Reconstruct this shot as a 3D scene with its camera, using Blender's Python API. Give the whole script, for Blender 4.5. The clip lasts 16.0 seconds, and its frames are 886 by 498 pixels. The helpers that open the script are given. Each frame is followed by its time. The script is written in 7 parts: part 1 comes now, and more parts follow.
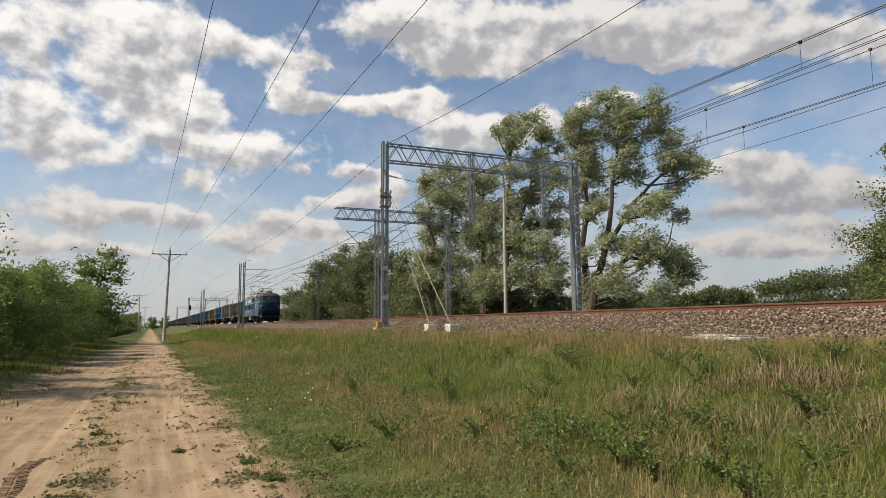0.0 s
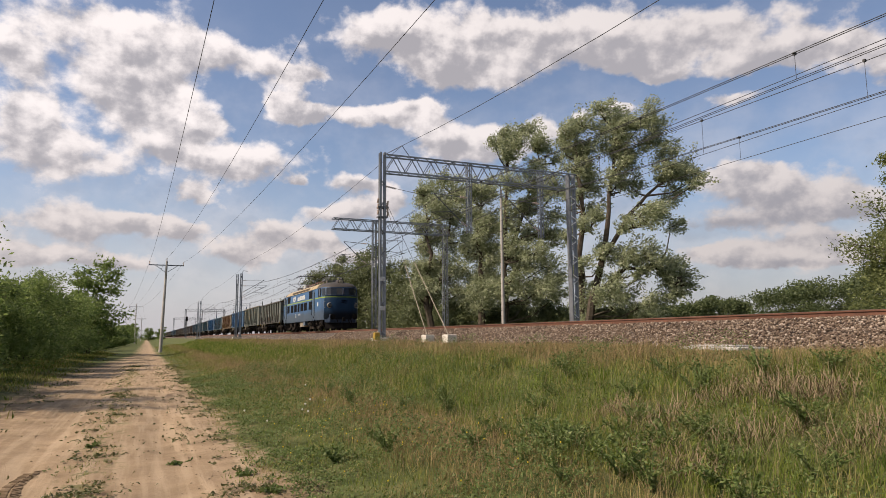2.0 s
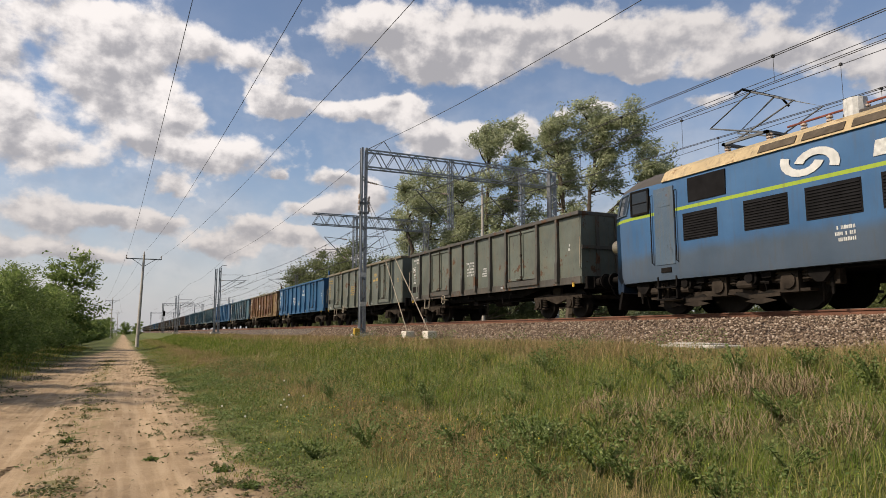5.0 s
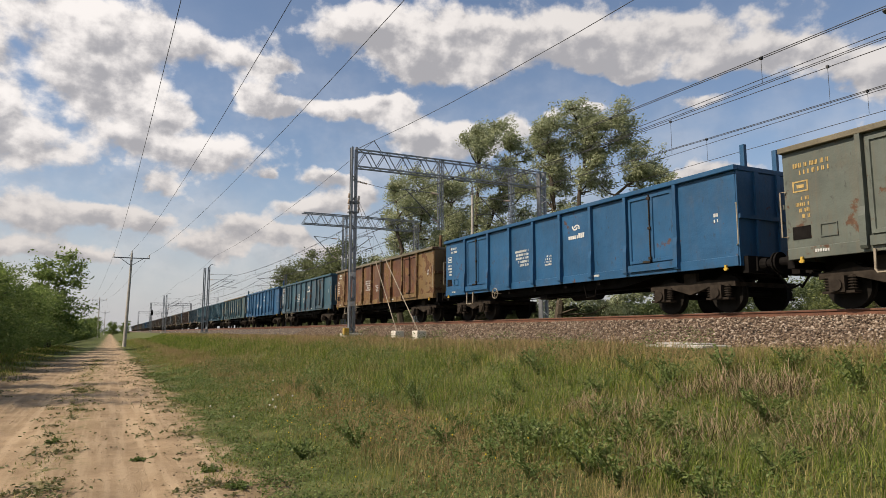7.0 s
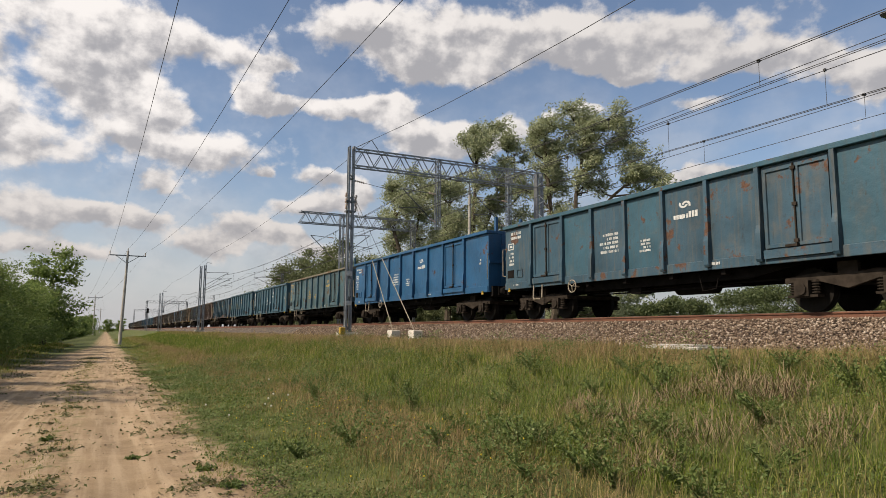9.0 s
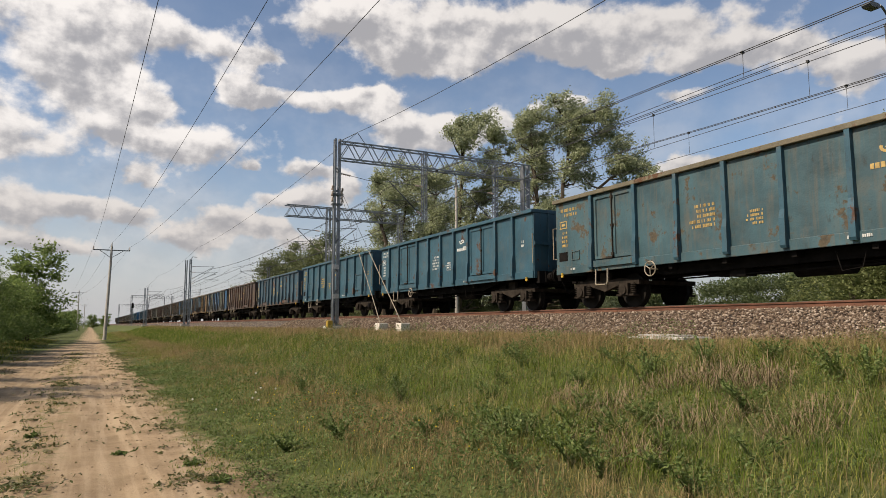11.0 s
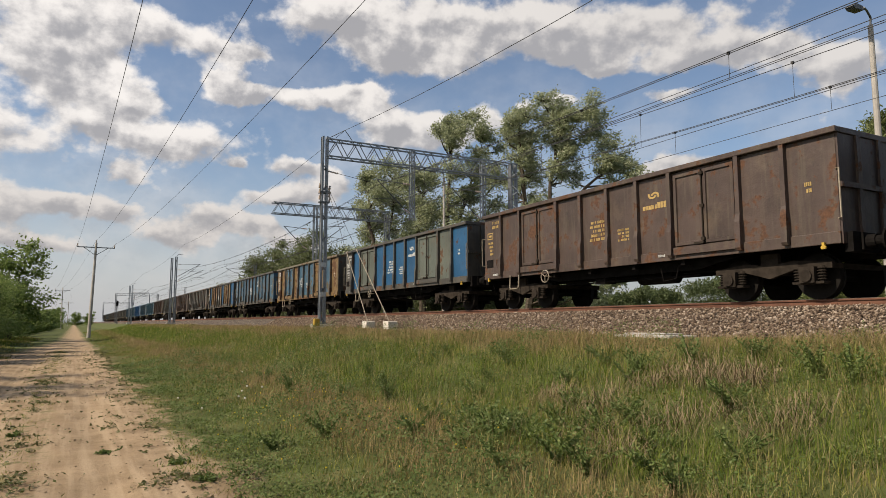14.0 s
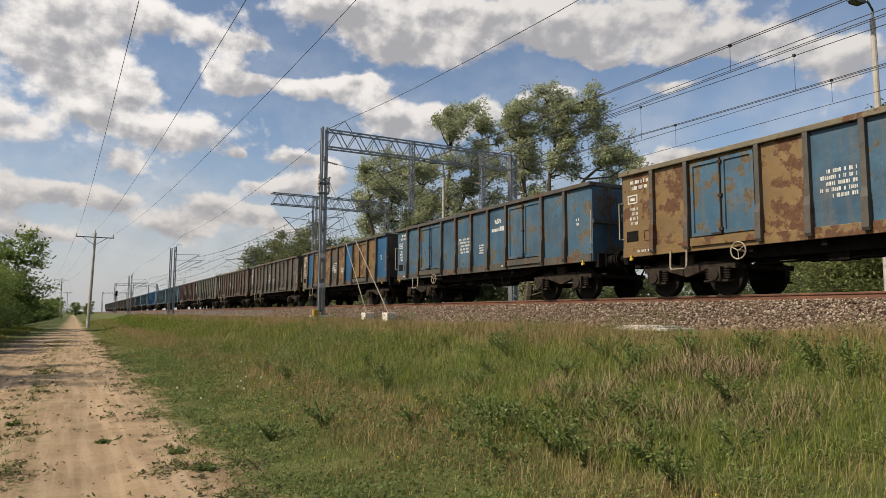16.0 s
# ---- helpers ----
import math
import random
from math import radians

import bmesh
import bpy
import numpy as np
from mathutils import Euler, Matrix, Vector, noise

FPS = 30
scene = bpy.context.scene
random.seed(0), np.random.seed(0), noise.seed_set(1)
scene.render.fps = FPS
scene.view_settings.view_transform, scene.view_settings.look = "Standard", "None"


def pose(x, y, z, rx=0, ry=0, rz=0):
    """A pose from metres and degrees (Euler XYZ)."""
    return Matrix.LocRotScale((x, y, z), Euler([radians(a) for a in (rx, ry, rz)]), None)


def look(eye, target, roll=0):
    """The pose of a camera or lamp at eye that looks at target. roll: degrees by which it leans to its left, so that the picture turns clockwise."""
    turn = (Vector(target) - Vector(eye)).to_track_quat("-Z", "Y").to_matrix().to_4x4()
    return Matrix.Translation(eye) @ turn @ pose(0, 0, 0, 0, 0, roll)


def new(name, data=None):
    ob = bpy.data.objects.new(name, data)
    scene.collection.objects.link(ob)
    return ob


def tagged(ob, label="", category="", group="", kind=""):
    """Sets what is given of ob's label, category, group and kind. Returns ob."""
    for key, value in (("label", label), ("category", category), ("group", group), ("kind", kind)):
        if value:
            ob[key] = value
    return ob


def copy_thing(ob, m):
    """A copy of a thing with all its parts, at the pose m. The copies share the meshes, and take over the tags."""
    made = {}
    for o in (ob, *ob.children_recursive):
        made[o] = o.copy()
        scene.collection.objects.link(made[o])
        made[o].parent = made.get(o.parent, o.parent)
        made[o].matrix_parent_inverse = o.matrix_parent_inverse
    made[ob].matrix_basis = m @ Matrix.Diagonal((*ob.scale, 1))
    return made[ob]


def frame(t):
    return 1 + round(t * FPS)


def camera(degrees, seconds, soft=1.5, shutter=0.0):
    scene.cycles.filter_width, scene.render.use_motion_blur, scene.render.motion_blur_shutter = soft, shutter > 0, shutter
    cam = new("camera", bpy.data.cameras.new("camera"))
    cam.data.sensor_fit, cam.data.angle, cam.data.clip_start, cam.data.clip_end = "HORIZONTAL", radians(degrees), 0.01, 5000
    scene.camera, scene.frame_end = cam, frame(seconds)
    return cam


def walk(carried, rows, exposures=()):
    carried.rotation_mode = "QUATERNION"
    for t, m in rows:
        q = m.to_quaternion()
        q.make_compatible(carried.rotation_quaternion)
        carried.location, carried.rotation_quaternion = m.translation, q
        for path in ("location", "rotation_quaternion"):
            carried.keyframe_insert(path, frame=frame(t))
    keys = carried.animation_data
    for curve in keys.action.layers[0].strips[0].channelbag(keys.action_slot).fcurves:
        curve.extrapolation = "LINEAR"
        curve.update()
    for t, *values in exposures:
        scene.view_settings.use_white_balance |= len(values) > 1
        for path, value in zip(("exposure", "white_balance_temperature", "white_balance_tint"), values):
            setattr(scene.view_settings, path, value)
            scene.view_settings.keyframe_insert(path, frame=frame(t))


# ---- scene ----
from mathutils import Vector as Vec

EYE = (0.0, 0.0, 1.6)
cam = camera(67.2, 16.0, 0.6)
PATH = [
    (0, pose(*EYE, 90 + 6.50, 0.32, -23.55)),
    (0.5, pose(*EYE, 90 + 6.78, 0.98, -23.69)),
    (1, pose(*EYE, 90 + 7.04, 0.52, -23.78)),
    (1.5, pose(*EYE, 90 + 7.17, 0.44, -23.93)),
    (2, pose(*EYE, 90 + 7.40, 0.43, -23.76)),
    (2.5, pose(*EYE, 90 + 7.06, 0.33, -24.10)),
    (3, pose(*EYE, 90 + 7.03, 0.14, -24.51)),
    (3.5, pose(*EYE, 90 + 6.88, 0.14, -25.14)),
    (4, pose(*EYE, 90 + 7.18, 0.00, -24.95)),
    (6.5, pose(*EYE, 90 + 6.91, 0.14, -26.43)),
    (7, pose(*EYE, 90 + 7.07, 0.01, -26.34)),
    (7.5, pose(*EYE, 90 + 6.94, -0.37, -26.68)),
    (8, pose(*EYE, 90 + 7.05, -0.47, -26.54)),
    (10.5, pose(*EYE, 90 + 6.85, 0.09, -27.33)),
    (11, pose(*EYE, 90 + 6.42, 0.12, -27.73)),
    (11.5, pose(*EYE, 90 + 6.27, -0.12, -28.16)),
    (12, pose(*EYE, 90 + 6.34, 0.04, -28.37)),
    (12.5, pose(*EYE, 90 + 6.34, 0.02, -28.59)),
    (13, pose(*EYE, 90 + 6.28, 0.02, -28.30)),
    (13.5, pose(*EYE, 90 + 6.41, 0.23, -28.77)),
    (14, pose(*EYE, 90 + 6.27, 0.07, -28.81)),
    (14.5, pose(*EYE, 90 + 6.19, 0.18, -28.64)),
    (15, pose(*EYE, 90 + 5.94, -0.05, -28.95)),
    (15.5, pose(*EYE, 90 + 5.72, -0.13, -28.91)),
    (16, pose(*EYE, 90 + 5.55, -0.22, -28.90)),
]
# seconds, stops, kelvin, tint
walk(cam, PATH, [(0.0, 0.17, 6900, 11), (0.6, 0.17, 6900, 11), (1.4, 0.17, 6950, 18), (3.6, 0.17, 6950, 18), (4.4, 0.15, 6950, 15), (10.0, 0.13, 6950, 13), (16.0, 0.10, 6950, 12)])

# ---- world, sun, exposure ----
SUN_ELEVATION, SUN_FROM = 42.0, -84.0   # degrees; SUN_FROM is clockwise from +y
sun_data = bpy.data.lights.new("sun", "SUN")
sun_data.energy, sun_data.angle, sun_data.color = 5.4, radians(0.6), (1.0, 0.90, 0.75)
sun = new("sun", sun_data)
sun_way = Vec((math.sin(radians(SUN_FROM)) * math.cos(radians(SUN_ELEVATION)),
               math.cos(radians(SUN_FROM)) * math.cos(radians(SUN_ELEVATION)), math.sin(radians(SUN_ELEVATION))))
sun.matrix_basis = look(sun_way * 50, (0, 0, 0))


class Nodes:
    """Short writing for node trees."""

    def __init__(self, tree):
        self.t = tree
        tree.nodes.clear()

    def add(self, kind, ins=None, **props):
        n = self.t.nodes.new(kind)
        for k, v in props.items():
            setattr(n, k, v)
        for k, v in (ins or {}).items():
            if isinstance(v, bpy.types.NodeSocket):
                self.t.links.new(v, n.inputs[k])
            else:
                n.inputs[k].default_value = v
        return n

    def math(self, op, a, b=0.0, clamp=False):
        return self.add("ShaderNodeMath", {0: a, 1: b}, operation=op, use_clamp=clamp).outputs[0]

    def vmath(self, op, a, b=(0, 0, 0), out=0):
        return self.add("ShaderNodeVectorMath", {0: a, 1: b}, operation=op).outputs[out]

    def noise(self, vec, scale, detail=4.0, rough=0.55, out=0, dist=0.0):
        return self.add("ShaderNodeTexNoise", {"Vector": vec, "Scale": scale, "Detail": detail, "Roughness": rough,
                                               "Distortion": dist}).outputs[out]

    def ramp(self, fac, stops):
        n = self.add("ShaderNodeValToRGB", {0: fac})
        e = n.color_ramp.elements
        while len(e) < len(stops):
            e.new(0.5)
        for el, (pos, col) in zip(e, stops):
            el.position = pos
            el.color = (*col, 1) if len(col) == 3 else col
        return n.outputs[0]

    def mix(self, fac, a, b):
        n = self.add("ShaderNodeMix", {0: fac}, data_type="RGBA")
        for i, v in ((6, a), (7, b)):
            if isinstance(v, bpy.types.NodeSocket):
                self.t.links.new(v, n.inputs[i])
            else:
                n.inputs[i].default_value = (*v, 1) if len(v) == 3 else v
        return n.outputs[2]

    def maprange(self, v, a, b, c=0.0, d=1.0, smooth=True):
        return self.add("ShaderNodeMapRange", {0: v, 1: a, 2: b, 3: c, 4: d},
                        interpolation_type="SMOOTHSTEP" if smooth else "LINEAR").outputs[0]


# Cumulus: azimuth (clockwise from +y), elevation, half width, half height (degrees)
CLOUDS_WEST = (
    (-10.1, 20.5, 1.6, 1.4),
    (-4.2, 23.6, 5.6, 1.4),
    (-2.8, 20.6, 3.9, 2.3),
    (4.9, 22.3, 5.0, 1.6),
    (11.5, 22.0, 2.2, 0.6),
    (-0.6, 18.0, 2.9, 1.7),
    (-8.7, 16.8, 1.8, 2.0),
    (-6.8, 14.2, 5.6, 2.0),
    (2.9, 16.8, 2.4, 1.1),
    (2.1, 14.4, 2.6, 1.0),
    (7.5, 14.4, 3.2, 1.6),
    (10.2, 19.4, 1.7, 1.2),
    (12.2, 18.3, 1.4, 0.7),
    (-5.7, 8.8, 5.6, 1.4),
    (-1.0, 8.8, 1.2, 0.7),
    (2.5, 8.6, 1.7, 0.8),
    (3.1, 11.8, 1.6, 1.0),
    (-8.1, 6.1, 3.5, 0.9),
    (-2.5, 5.8, 2.8, 0.7),
)
CLOUDS_MIDDLE = (
    (17.7, 18.7, 5.2, 0.8),
    (21.9, 19.5, 1.8, 0.6),
    (10.8, 13.3, 0.9, 0.5),
    (9.5, 8.7, 2.5, 1.1),
    (6.8, 6.8, 3.1, 1.0),
    (13.2, 7.8, 2.4, 0.7),
    (24.4, 16.6, 3.6, 1.7),
    (29.2, 16.0, 3.0, 1.3),
    (32.4, 17.2, 1.8, 1.2),
    (35.8, 18.4, 0.7, 0.6),
    (25.5, 24.8, 8.3, 2.3),
    (19.9, 25.2, 3.3, 1.7),
    (26.0, 22.2, 4.3, 1.3),
    (17.0, 12.8, 2.7, 0.6),
    (14.6, 10.4, 3.4, 0.8),
    (19.0, 11.4, 2.2, 0.8),
    (16.6, 6.5, 2.9, 0.8),
)
CLOUDS_EAST = (
    (37.0, 24.2, 4.3, 2.1),
    (46.2, 23.7, 7.8, 1.7),
    (41.6, 21.9, 3.4, 0.9),
    (50.0, 20.7, 3.6, 0.8),
    (55.7, 20.9, 4.0, 1.4),
    (42.9, 20.7, 1.3, 0.4),
    (48.0, 18.1, 2.6, 0.6),
    (48.9, 12.4, 3.4, 1.0),
    (51.2, 10.8, 4.3, 1.3),
    (54.9, 9.6, 3.2, 1.0),
    (47.5, 8.6, 4.5, 1.0),
    (53.3, 7.0, 4.1, 0.8),
    (46.5, 6.4, 2.9, 0.6),
    (52.1, 5.6, 4.9, 0.6),
    (60.7, 18.6, 2.9, 1.5),
    (60.3, 8.6, 2.5, 1.0),
    (60.4, 5.8, 2.8, 0.7),
    (39.1, 18.7, 1.4, 0.4),
)


def build_world():
    w = bpy.data.worlds.new("sky")
    scene.world = w
    w.use_nodes = True
    n = Nodes(w.node_tree)
    sky = n.add("ShaderNodeTexSky", sky_type="NISHITA", sun_disc=False, sun_elevation=radians(SUN_ELEVATION),
                sun_rotation=radians(SUN_FROM), air_density=1.0, dust_density=1.2, ozone_density=1.6)
    d = n.vmath("NORMALIZE", n.add("ShaderNodeTexCoord").outputs["Generated"])
    sep = n.add("ShaderNodeSeparateXYZ", {0: d})
    z = n.math("MAXIMUM", sep.outputs[2], 0.03)
    # azimuth and elevation in degrees, bent by noise so that the outlines billow
    az = n.math("MULTIPLY", n.math("ARCTAN2", sep.outputs[0], sep.outputs[1]), 57.2958)
    el = n.math("MULTIPLY", n.math("ARCSINE", sep.outputs[2]), 57.2958)
    ae = n.add("ShaderNodeCombineXYZ", {0: az, 1: n.math("MULTIPLY", el, 1.25)}).outputs[0]
    warp = n.noise(ae, 0.22, 5, 0.6, out=1)
    fine = n.noise(ae, 0.24, 9, 0.55)
    fine_sun = n.noise(n.vmath("ADD", ae, (-0.8, 1.1, 0.0)), 0.24, 6, 0.55)
    sepw = n.add("ShaderNodeSeparateColor", {0: warp})
    azw = n.math("ADD", az, n.math("MULTIPLY", n.math("SUBTRACT", sepw.outputs[0], 0.5), 4.2))
    elw = n.math("ADD", el, n.math("MULTIPLY", n.math("SUBTRACT", sepw.outputs[1], 0.5), 2.6))
    at = n.add("ShaderNodeCombineXYZ", {0: azw, 1: elw}).outputs[0]
    total = None
    low = None
    for a, e, wa, he in CLOUDS_WEST + CLOUDS_MIDDLE + CLOUDS_EAST:
        q = n.vmath("MULTIPLY", n.vmath("SUBTRACT", at, (a, e, 0.0)), (0.95 / wa, 0.95 / he, 0.0))
        g = n.math("EXPONENT", n.math("MULTIPLY", n.vmath("DOT_PRODUCT", q, q, 1), -0.85))
        lg = n.math("MULTIPLY", g, n.vmath("DOT_PRODUCT", q, (0.0, 1.0, 0.0), 1))
        total = g if total is None else n.math("ADD", total, g)
        low = lg if low is None else n.math("ADD", low, lg)
    # beyond the listed ones the same broken cloud goes on all round
    rest = n.noise(n.vmath("DIVIDE", d, n.add("ShaderNodeCombineXYZ", {0: z, 1: z, 2: z}).outputs[0]), 1.3, 6, 0.6)
    away = n.maprange(n.math("ABSOLUTE", n.math("SUBTRACT", az, 26.0)), 38.0, 50.0)
    high = n.maprange(el, 30.0, 38.0)
    total = n.math("ADD", total, n.math("MULTIPLY", n.maprange(rest, 0.42, 0.62), n.math("MAXIMUM", away, high)))
    dens = n.math("ADD", total, n.math("MULTIPLY", n.math("SUBTRACT", fine, 0.5), 2.2))
    cover = n.maprange(dens, 0.30, 0.80)
    # thin veil near the horizon
    haze = n.maprange(el, 15.0, -1.0)
    veil = n.math("MULTIPLY", n.maprange(n.noise(ae, 0.09, 5, 0.6), 0.35, 0.7), 0.45)
    cover = n.math("MAXIMUM", cover, n.math("MULTIPLY", veil, n.maprange(el, 30.0, 6.0)))
    # sunlit tops, grey undersides: thick parts darker, and where the density falls off upwards brighter
    shade = n.math("ADD", n.math("MULTIPLY", low, 0.52), n.math("MULTIPLY", n.math("SUBTRACT", fine, fine_sun), 2.5))
    body = n.maprange(n.math("ADD", n.math("MULTIPLY", dens, -0.18), shade), -0.58, 0.20)
    east = n.maprange(az, 5.0, 50.0)     # the air is brighter towards the sun
    cloud = n.mix(body, (0.37, 0.38, 0.41), n.mix(east, (0.885, 0.88, 0.875), (0.70, 0.695, 0.69)))
    cloud = n.mix(n.maprange(el, 17.0, 7.0), cloud, n.mix(body, n.mix(east, (0.36, 0.365, 0.39), (0.29, 0.30, 0.335)), n.mix(east, (0.66, 0.645, 0.635), (0.56, 0.55, 0.545))))
    base = n.vmath("MULTIPLY", sky.outputs[0], (0.112, 0.115, 0.118))
    base = n.mix(n.math("MULTIPLY", haze, 0.8), base, n.mix(east, (0.475, 0.505, 0.565), (0.35, 0.38, 0.44)))
    col = n.mix(n.math("MULTIPLY", cover, 0.94), base, cloud)
    bg = n.add("ShaderNodeBackground", {0: col, 1: 1.0})
    n.t.links.new(bg.outputs[0], n.add("ShaderNodeOutputWorld").inputs[0])


build_world()


# ---- materials ----
def material(name):
    m = bpy.data.materials.new(name)
    m.use_nodes = True
    return m, Nodes(m.node_tree)


def finish(n, color, rough=0.6, metal=0.0, bump=None, strength=0.3, dist=0.01, spec=0.5, trans=None):
    ins = {"Base Color": color if isinstance(color, bpy.types.NodeSocket) else (*color, 1), "Roughness": rough,
           "Metallic": metal, "Specular IOR Level": spec}
    b = n.add("ShaderNodeBsdfPrincipled", ins)
    if bump is not None:
        bp = n.add("ShaderNodeBump", {"Strength": strength, "Distance": dist, "Height": bump})
        n.t.links.new(bp.outputs[0], b.inputs["Normal"])
    out = b.outputs[0]
    if trans is not None:
        tr = n.add("ShaderNodeBsdfTranslucent", {0: color if isinstance(color, bpy.types.NodeSocket) else (*color, 1)})
        out = n.add("ShaderNodeMixShader", {0: trans, 1: out, 2: tr.outputs[0]}).outputs[0]
    n.t.links.new(out, n.add("ShaderNodeOutputMaterial").inputs[0])


def coords(n):
    return n.add("ShaderNodeTexCoord").outputs["Object"]


def vary(c, k):
    return tuple(min(1.0, v * k) for v in c)


def surface(name, c, scale=3.0, amount=0.25, rough=0.7, metal=0.0, grain=40.0, bump=0.2, spec=0.4):
    """A plain surface with stains at one scale and grain at another."""
    m, n = material(name)
    p = coords(n)
    a = n.noise(p, scale, 4, 0.6)
    g = n.noise(p, grain, 3, 0.6)
    col = n.ramp(a, [(0.3, vary(c, 1 - amount)), (0.7, vary(c, 1 + amount))])
    col = n.mix(n.math("MULTIPLY", g, 0.35), col, vary(c, 0.6))
    finish(n, col, rough, metal, g, bump, 0.01, spec)
    return m


def paint(name, c, rust=0.2, rust_col=(0.095, 0.042, 0.02), fade=0.3, dirt=(0.10, 0.085, 0.06), dirt_amount=0.5, rough=0.5):
    """Old vehicle paint: faded in large patches, rust spots, streaks running down and grime."""
    m, n = material(name)
    p = coords(n)
    o = n.add("ShaderNodeObjectInfo").outputs["Random"]
    shift = n.vmath("ADD", p, n.add("ShaderNodeCombineXYZ", {0: n.math("MULTIPLY", o, 31.0), 1: n.math("MULTIPLY", o, 17.0)}).outputs[0])
    big = n.noise(shift, 0.9, 4, 0.6)
    mid = n.noise(shift, 2.6, 8, 0.68)
    streak = n.noise(n.vmath("MULTIPLY", shift, (9.0, 9.0, 0.7)), 1.0, 4, 0.6)
    col = n.ramp(big, [(0.3, vary(c, 1 - fade)), (0.7, vary(c, 1 + fade))])
    col = n.mix(n.math("MULTIPLY", n.maprange(streak, 0.45, 0.75), dirt_amount), col, dirt)
    scuff = n.maprange(n.noise(n.vmath("MULTIPLY", shift, (3.0, 3.0, 1.3)), 2.4, 6, 0.7), 0.58, 0.70)
    col = n.mix(n.math("MULTIPLY", scuff, 0.55), col, (0.022, 0.019, 0.016))
    dust = n.maprange(n.noise(n.vmath("ADD", shift, (5.0, 9.0, 2.0)), 1.4, 7, 0.7), 0.52, 0.68)
    col = n.mix(n.math("MULTIPLY", dust, 0.35 * min(1.0, dirt_amount + rust)), col, (0.13, 0.10, 0.065))
    r = n.maprange(n.math("ADD", mid, n.math("MULTIPLY", n.math("SUBTRACT", big, 0.5), 0.8)), 0.68 - rust * 0.42, 0.76 - rust * 0.42)
    rc = n.ramp(n.noise(shift, 14.0, 4), [(0.3, vary(rust_col, 0.5)), (0.7, vary(rust_col, 1.15))])
    col = n.mix(n.math("MULTIPLY", r, 0.9), col, rc)
    finish(n, col, n.math("ADD", n.math("MULTIPLY", r, 0.3), rough), 0.0, n.math("ADD", n.math("MULTIPLY", n.noise(shift, 25.0, 3), 0.25), n.noise(shift, 3.2, 2, 0.5)), 0.28, 0.05, 0.35)
    return m


BLUE = paint("paint_bright_blue", (0.011, 0.066, 0.148), 0.04, fade=0.22, dirt=(0.04, 0.06, 0.09), dirt_amount=0.25)
TEAL = paint("paint_teal_blue", (0.026, 0.074, 0.104), 0.12, fade=0.25, dirt=(0.05, 0.06, 0.06))
TEAL_RUSTY = paint("paint_teal_rusty", (0.036, 0.078, 0.094), 0.22, (0.082, 0.058, 0.032), fade=0.35)
DARK_BLUE = paint("paint_dark_blue", (0.026, 0.062, 0.090), 0.16, fade=0.3)
GREY_GREEN = paint("paint_grey_green", (0.082, 0.096, 0.082), 0.20, fade=0.25)
GREY = paint("paint_dirty_grey", (0.055, 0.052, 0.046), 0.25, fade=0.3)
ORANGE = paint("paint_ochre_rust", (0.145, 0.092, 0.036), 0.42, (0.085, 0.036, 0.018), fade=0.3)
RUST = paint("rust_sheet", (0.095, 0.038, 0.020), 0.36, (0.145, 0.085, 0.035), fade=0.4)
BROWN = paint("paint_brown_grey", (0.058, 0.040, 0.034), 0.30, fade=0.3)
PATCH_BLUE = paint("paint_patchy_blue", (0.030, 0.080, 0.130), 0.32, (0.105, 0.075, 0.035), fade=0.35)
CAP = paint("paint_sandy_edge", (0.12, 0.105, 0.07), 0.25, fade=0.3)
INSIDE = surface("tub_inside", (0.03, 0.028, 0.026), rough=0.9, spec=0.2)
GREASE = surface("greasy_steel", (0.009, 0.008, 0.0075), 5.0, 0.5, 0.8, 0.0, spec=0.06)
DUSTY = surface("dusty_steel", (0.030, 0.024, 0.019), 5.0, 0.5, 0.85, 0.0, spec=0.1)
TYRE = surface("wheel_steel", (0.011, 0.0095, 0.008), 6.0, 0.4, 0.75, 0.0, spec=0.12)
MARK = surface("white_stencil", (0.46, 0.47, 0.46), 9.0, 0.3, 0.7)
MARK_YELLOW = surface("yellow_stencil", (0.36, 0.25, 0.09), 9.0, 0.3, 0.7)
YELLOW = surface("yellow_enamel", (0.40, 0.26, 0.035), 7.0, 0.2, 0.5)
HANDLE = surface("pale_rod", (0.26, 0.225, 0.17), 9.0, 0.3, 0.6)
LOCO_NAVY = paint("loco_front_navy", (0.005, 0.018, 0.042), 0.02, fade=0.1, dirt_amount=0.15, rough=0.5)
LOCO_GREY = paint("loco_skirt_grey", (0.05, 0.082, 0.12), 0.06, fade=0.15, rough=0.5)
LIME = surface("lime_stripe", (0.36, 0.50, 0.04), 4.0, 0.15, 0.5)
CREAM = paint("roof_cream", (0.36, 0.28, 0.16), 0.15, (0.2, 0.12, 0.06), fade=0.2)
ROOF = surface("roof_dark_grey", (0.045, 0.040, 0.038), 3.0, 0.3, 0.75)
LOUVRE = surface("louvre_dark", (0.010, 0.010, 0.011), 3.0, 0.3, 0.9, spec=0.06)
CHROME = surface("lamp_rim", (0.26, 0.235, 0.18), 8.0, 0.3, 0.4, 0.7)
COPPER = surface("copper_bar", (0.22, 0.07, 0.05), 8.0, 0.3, 0.5, 0.3)
PORCELAIN = surface("porcelain", (0.42, 0.34, 0.28), 12.0, 0.3, 0.3)
GALVANISED = surface("galvanised_steel", (0.23, 0.25, 0.27), 2.5, 0.25, 0.5, 0.45)
GALV_DARK = surface("weathered_steel", (0.13, 0.14, 0.15), 2.5, 0.3, 0.6, 0.3)
